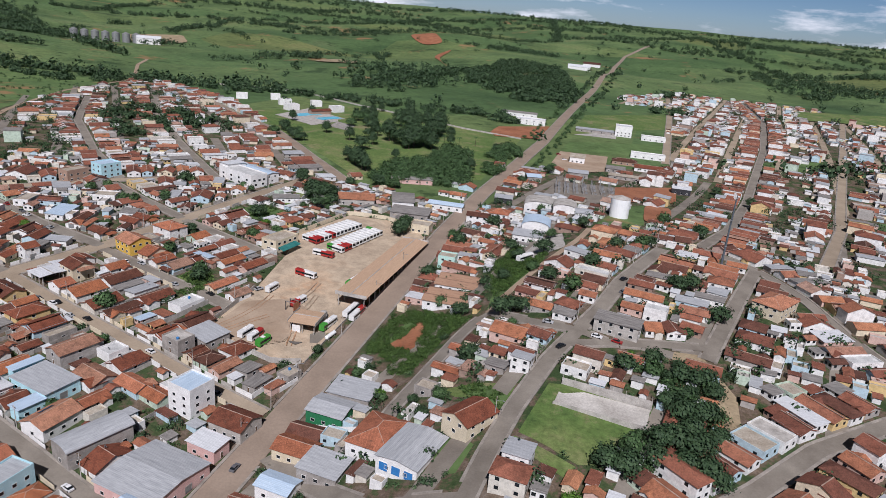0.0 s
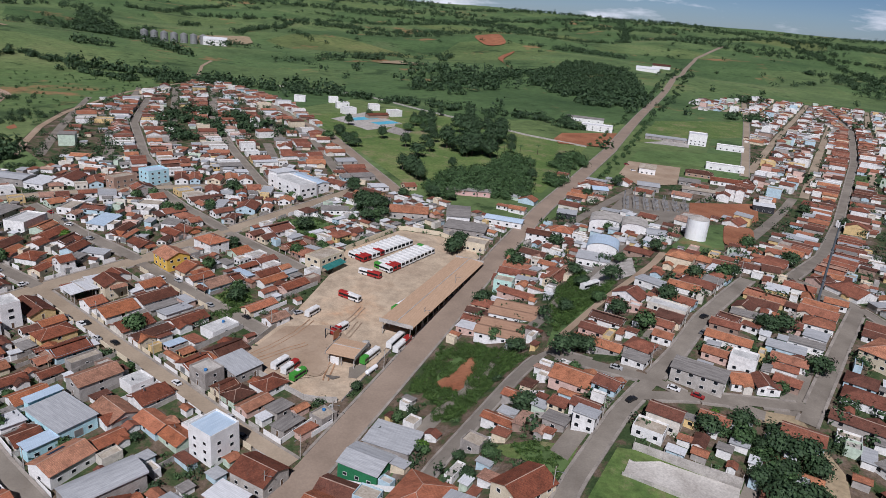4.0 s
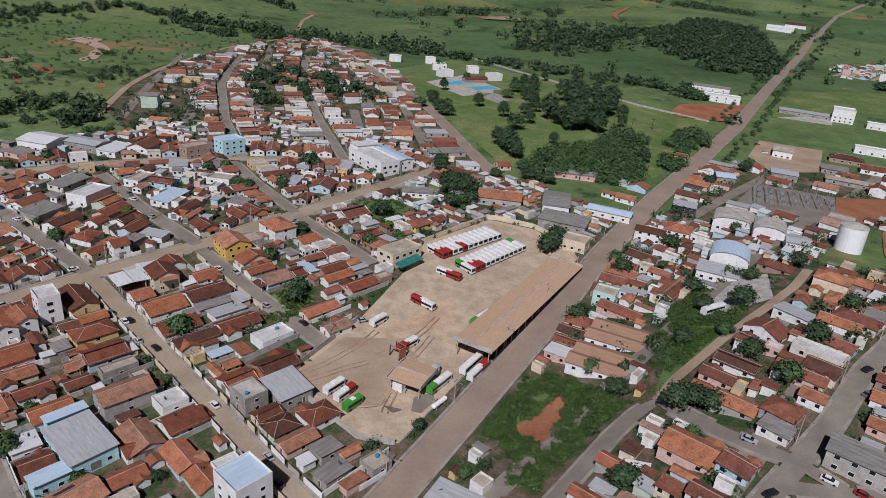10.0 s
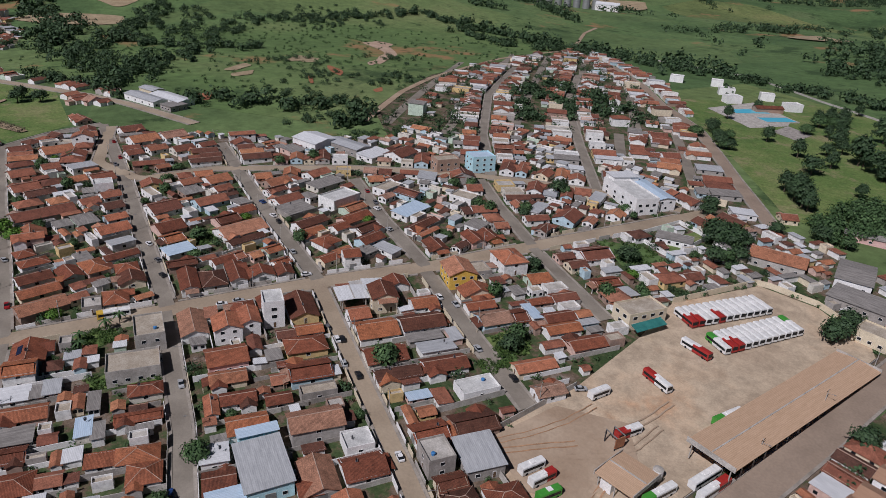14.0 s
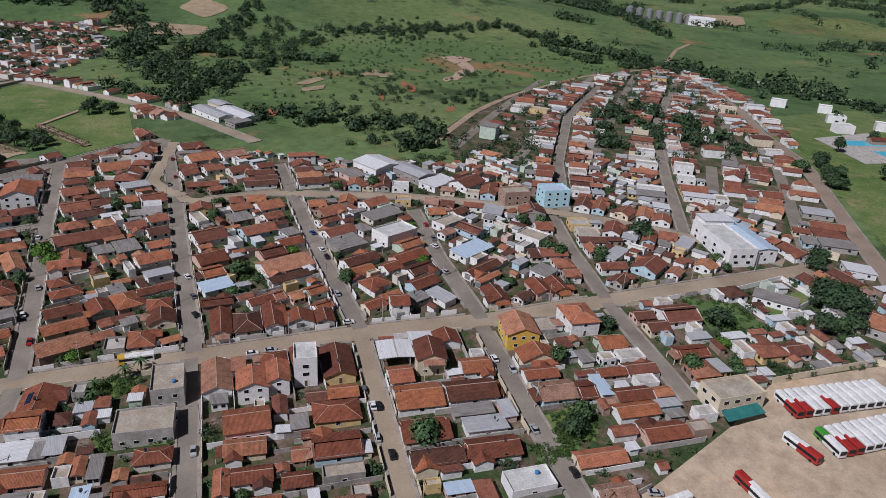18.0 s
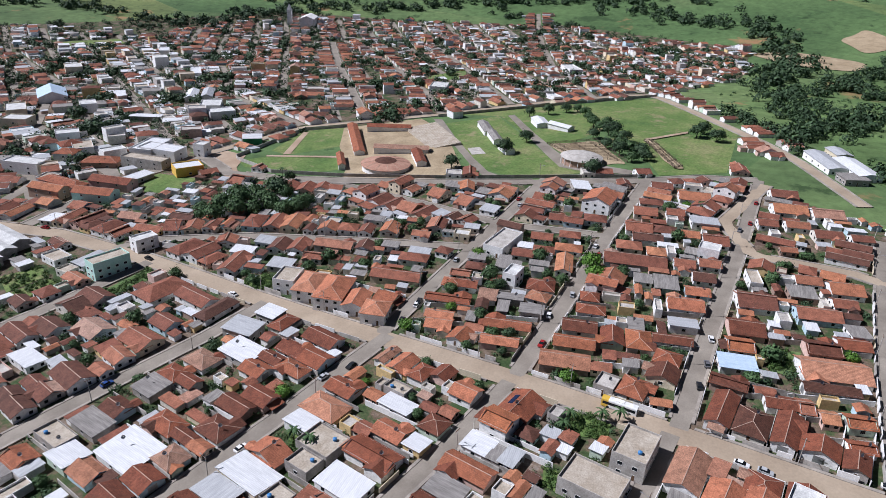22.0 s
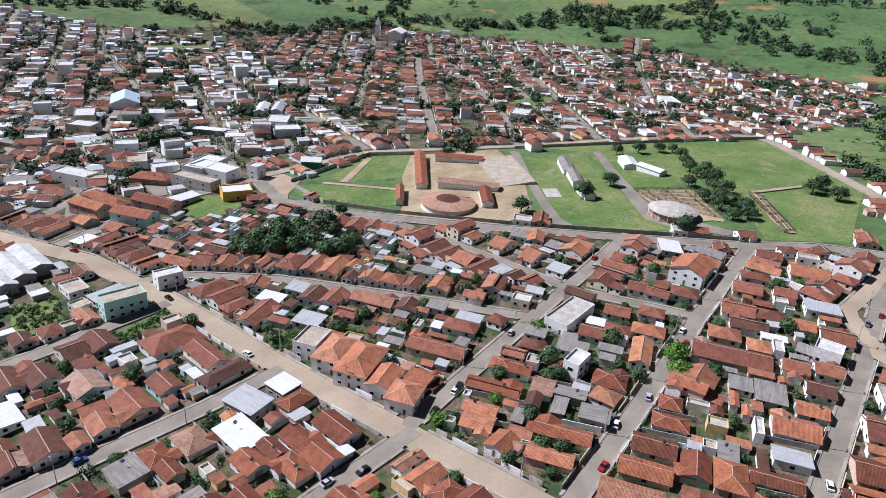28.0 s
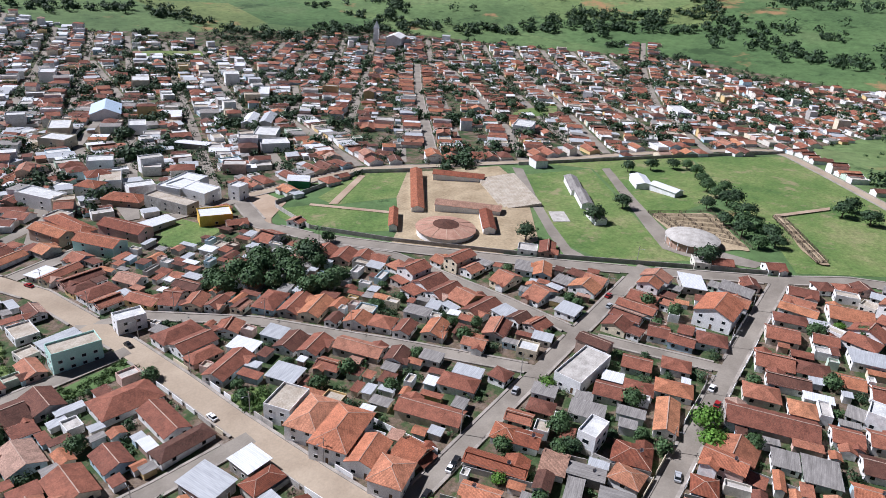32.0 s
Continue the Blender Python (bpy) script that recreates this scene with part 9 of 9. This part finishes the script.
for nm, c in (("bus_white", (0.72, 0.72, 0.7)), ("bus_red", (0.35, 0.03, 0.025)), ("bus_green", (0.06, 0.28, 0.04)), ("bus_yellow", (0.62, 0.4, 0.06)), ("car_white", (0.74, 0.74, 0.74)), ("car_silver", (0.4, 0.41, 0.42)),
              ("car_black", (0.02, 0.02, 0.022)), ("car_red", (0.3, 0.02, 0.02)), ("car_blue", (0.03, 0.07, 0.22)), ("car_grey", (0.13, 0.13, 0.14))):
    paint(nm, c)
RW, GW, WW = "red and white city bus parked on the gravel yard", "green and white city bus parked on the gravel yard", "white city bus parked on the gravel yard"
for x, y, u, L, a, b, sp, lab in (
        (-148.3, 286.1, -9, 11.5, "bus_red", "bus_white", 0.5, RW), (-151.9, 312.4, -4, 12, "bus_white", "bus_red", 0.42, RW), (-124.6, 290.5, 84, 12, "bus_green", "bus_white", 0.3, GW),
        (-113.7, 263.4, 89, 12.5, "bus_white", None, 0.5, WW), (-109.9, 261.9, 89, 12.5, "bus_white", "bus_red", 0.55, RW), (-117.2, 247.6, 86, 11.6, "bus_green", "bus_white", 0.28, GW),
        (-137.8, 258.9, 82, 9.5, "bus_red", "bus_white", 0.5, RW), (-154.9, 264.9, 85, 7.6, "bus_white", None, 0.5, "white minibus parked on the gravel yard"), (-144, 225.4, 85, 8.0, "bus_white", None, 0.5, WW),
        (-47.5, 326.7, 62, 11, "bus_white", None, 0.5, "white bus parked on a grey yard"), (-139.3, 225.1, 87, 8.4, "bus_white", "bus_red", 0.6, RW), (-134.2, 222.6, 83, 7.2, "bus_green", None, 0.5, "small green bus parked by the yard wall"), (-281.5, 148.4, 81, 11, "bus_yellow", "bus_white", 0.2, "yellow and white school bus on the avenue")):
    bus(x, y, u, L, a, b, sp, lab)
for i in range(12):
    bus(-166.5 + i * 0.95, 326 + i * 3.05, -17, 11.2, "bus_white", "bus_red" if i in (0, 1, 4) else None, 0.45, RW if i in (0, 1, 4) else WW)
for i in range(12):
    bus(-149.5 + i * 0.75, 322 + i * 3.1, -17, 10.8, *(("bus_green", "bus_white", 0.35, GW) if i in (0, 11) else ("bus_white", "bus_red", 0.45, RW) if i in (1, 2) else ("bus_white", None, 0.5, WW)))


def car_mesh():
    body, glass = Geo(), Geo()
    for sec, g, wd in (([(-2.1, 0.3), (-2.1, 0.85), (-1.5, 0.95), (0.95, 0.95), (2.0, 0.8), (2.1, 0.3)], body, 0.86), ([(-1.75, 0.93), (-1.2, 1.42), (0.2, 1.45), (1.05, 0.93)], glass, 0.78)):
        n = len(sec)
        g.add([(a, sy * (wd - (0.12 if b > 1.2 else 0)), b) for sy in (-1, 1) for a, b in sec], [(i, (i + 1) % n, n + (i + 1) % n, n + i)[::-1] for i in range(n)] + [tuple(range(n)), tuple(range(n, 2 * n))[::-1]])
    top = Geo()
    top.box(-1.2, 0.2, -0.66, 0.66, 1.43, 1.48)
    wheel = Geo()
    wheel.tube((0, -0.1, 0), (0, 0.1, 0), 0.31, 0.31, 12)
    return body, glass.mesh("glasshouse", "pane"), top, wheel.mesh("wheel", "rubber")


CARB, CARG, CART, CARW = car_mesh()
CARS = {k: (CARB.mesh("body", "car_" + k), CART.mesh("roof_panel", "car_" + k)) for k in ("white", "silver", "black", "red", "blue", "grey")}


PARKED = []


def car(x, y, u, k):
    root = thing("car", pose(x, y, lz(x, y) + 0.42, 0, 0, u), k + " hatchback car parked at the kerb", "car", "parked cars")
    PARKED.append(root)
    part("body", CARS[k][0], (), root)
    part("glasshouse", CARG, (), root)
    part("roof_panel", CARS[k][1], (), root)
    for a in (-1.3, 1.3):
        for b in (-0.78, 0.78):
            part("wheel", CARW, (), root, m=pose(a, b, 0.31))


for x, y, u, k in ((-248, 154.5, 165, "silver"), (-234, 209, 165, "grey"), (-226, 208.5, 165, "white"), (-213, 204, 165, "silver"), (-205, 205, 165, "black"), (-271, 219, 80, "white"), (-268, 183, 78, "white"), (-267, 189, 78, "silver"),
                   (-327, 116.5, 187, "white"), (-313, 173, 187, "grey"), (-328, 230, 187, "white"), (-288, 269, 190, "silver"), (-322, 66, 187, "black"), (-319, -64, 80, "black"), (-319, 66, 185, "white"), (-307, 65, 185, "black"),
                   (-142, 129, 165, "white"), (-241, -13, 163, "blue"), (-267, 54, 165, "silver"), (-329, 174, 187, "white"),
                   (-168, 197, 165, "white"), (-104, 156, 90, "grey"), (-195, 247, 166, "silver"), (-176, 247, 166, "black"), (-229, 255, 166, "white"), (-160, 262, 60, "silver"), (-225, 210, 165, "black"), (-190, 140, 165, "blue"),
                   (-23.8, 249.9, -5, "silver"), (-16.2, 231.7, 60, "black"), (-4.4, 244.4, -10, "white"), (3.2, 244, -12, "red"), (1.8, 302.8, 60, "black"), (2.5, 289.1, 60, "grey"), (-74.7, 641.2, 20, "red"), (-66.6, 621.1, 20, "white"), (-345, 122, 187, "silver"), (-300, 171, 187, "black"), (-345, 232, 187, "blue"), (-310, 276, 190, "white"), (-360, 68, 187, "silver")):
    car(x, y, u, k)


def kerb_cars():
    """Cars along the kerbs of the nearer streets."""
    r = random.Random(63)
    for key, n in (("d2", 4), ("d1", 3), ("s3", 3), ("s2", 3), ("s4", 3), ("s5", 2), ("dm1", 3), ("d3", 2), ("ave", 3), ("s1", 2)):
        line, hw = STREETS[key][:2]
        p, _ = resample(line, 1.0)
        t, nn = normals(p)
        for k in range(n):
            i, side = r.randrange(12, len(p) - 10), r.choice((-1, 1))
            q = p[i] + nn[i] * side * (hw - 1.0)
            if all(math.hypot(ob.matrix_basis.translation.x - q[0], ob.matrix_basis.translation.y - q[1]) > 6 for ob in PARKED):
                car(q[0], q[1], math.degrees(math.atan2(t[i][1], t[i][0])) + r.choice((0, 180)), r.choice(("white", "white", "silver", "black", "red", "grey")))


kerb_cars()


# ---- poles ----
def poles():
    pole, arm, lamp = Geo(), Geo(), Geo()
    pole.tube((0, 0, -1), (0, 0, 9.2), 0.16, 0.1, 8)
    arm.box(-1.1, 1.1, -0.06, 0.06, 8.5, 8.65)
    for k in (-0.9, 0, 0.9):
        arm.tube((k, 0, 8.65), (k, 0, 8.85), 0.05, 0.04, 6)
    lamp.tube((0, 0, 7.6), (0, 2.0, 8.1), 0.05, 0.05, 6)
    lamp.box(-0.15, 0.15, 1.9, 2.6, 8.03, 8.17)
    pm, am, lm = pole.mesh("pole", "concrete"), arm.mesh("crossarm", "doorwood"), lamp.mesh("lamp_arm", "steel")
    for key in ("ave", "s1", "s2", "s3", "s4", "s5", "d0", "d1", "d2", "d3", "dm1", "dm2", "r2", "main", "t1"):
        line, hw = STREETS[key][:2]
        p, s = resample(line, 33.0 if key != "main" else 38.0)
        t, n = normals(p)
        for a, b, c in zip(p, n, t):
            q = a + b * (hw + 0.8)
            if road_gap(q[0], q[1])[0] < 0.4 or math.hypot(q[0] + 190, q[1] - 150) > 330:
                continue
            root = thing("street_lamp", pose(q[0], q[1], lz(q[0], q[1]), 0, 0, math.degrees(math.atan2(b[1], b[0])) + 90), "concrete utility pole with crossarm and street lamp at the kerb", "street lamp", "utility poles")
            part("pole", pm, (), root)
            part("crossarm", am, (), root)
            part("lamp_arm", lm, (), root)


poles()

# ---- boundary walls of the yards and fields ----
def long_wall(name, line, h, mat, label):
    p, _ = resample(line, 6.0)
    g = Geo()
    for a, b in zip(p[:-1], p[1:]):
        d = b - a
        n = np.array((-d[1], d[0])) / np.hypot(*d) * 0.11
        vs = [(*(c + n * k), lz(*c) + t) for t in (-0.5, h) for c in (a, b) for k in (-1, 1)]
        g.add(vs, [(0, 2, 6, 4), (3, 1, 5, 7), (4, 6, 7, 5), (0, 4, 5, 1), (2, 3, 7, 6)])
    return tagged(new(name, g.mesh(name, mat)), label, "wall")


long_wall("yard_wall", [(-162, 262), (-161, 219), (-123, 212), (-114, 217)], 2.4, "concrete", "stained concrete wall round the bus yard")
long_wall("yard_wall", [(-177, 332), (-167, 377), (-143, 382), (-120, 374)], 2.6, "cream", "cream wall behind the parked buses")
long_wall("yard_wall", [(-112.8, 218), (-112.8, 366)], 0.9, "cement", "low grey retaining wall beside the avenue")
long_wall("compound_wall", [(-224.6, 365.6), (-222.4, 397.5), (-204.5, 395.3), (-201.2, 362.1), (-224.6, 365.6)], 2.2, "white", "white wall round a grassy compound")
long_wall("field_wall", [(-437, -76), (-453, -114), (-528, -107), (-548, -82)], 2.4, "concrete", "pale wall round the grass field")
long_wall("field_wall", [(-437, -76), (-444, -30), (-458, 24), (-474, 72), (-497, 138)], 2.2, "cement", "dark weathered wall along the fairground street")
long_wall("field_wall", [(-600, -30), (-748, 124)], 2.2, "cement", "weathered wall behind the fairground")
long_wall("field_wall", [(-582, 850), (-448, 836), (-336, 770), (-267, 738), (-183, 702), (-120, 690)], 1.7, "concrete", "long white wall along the edge of the park")
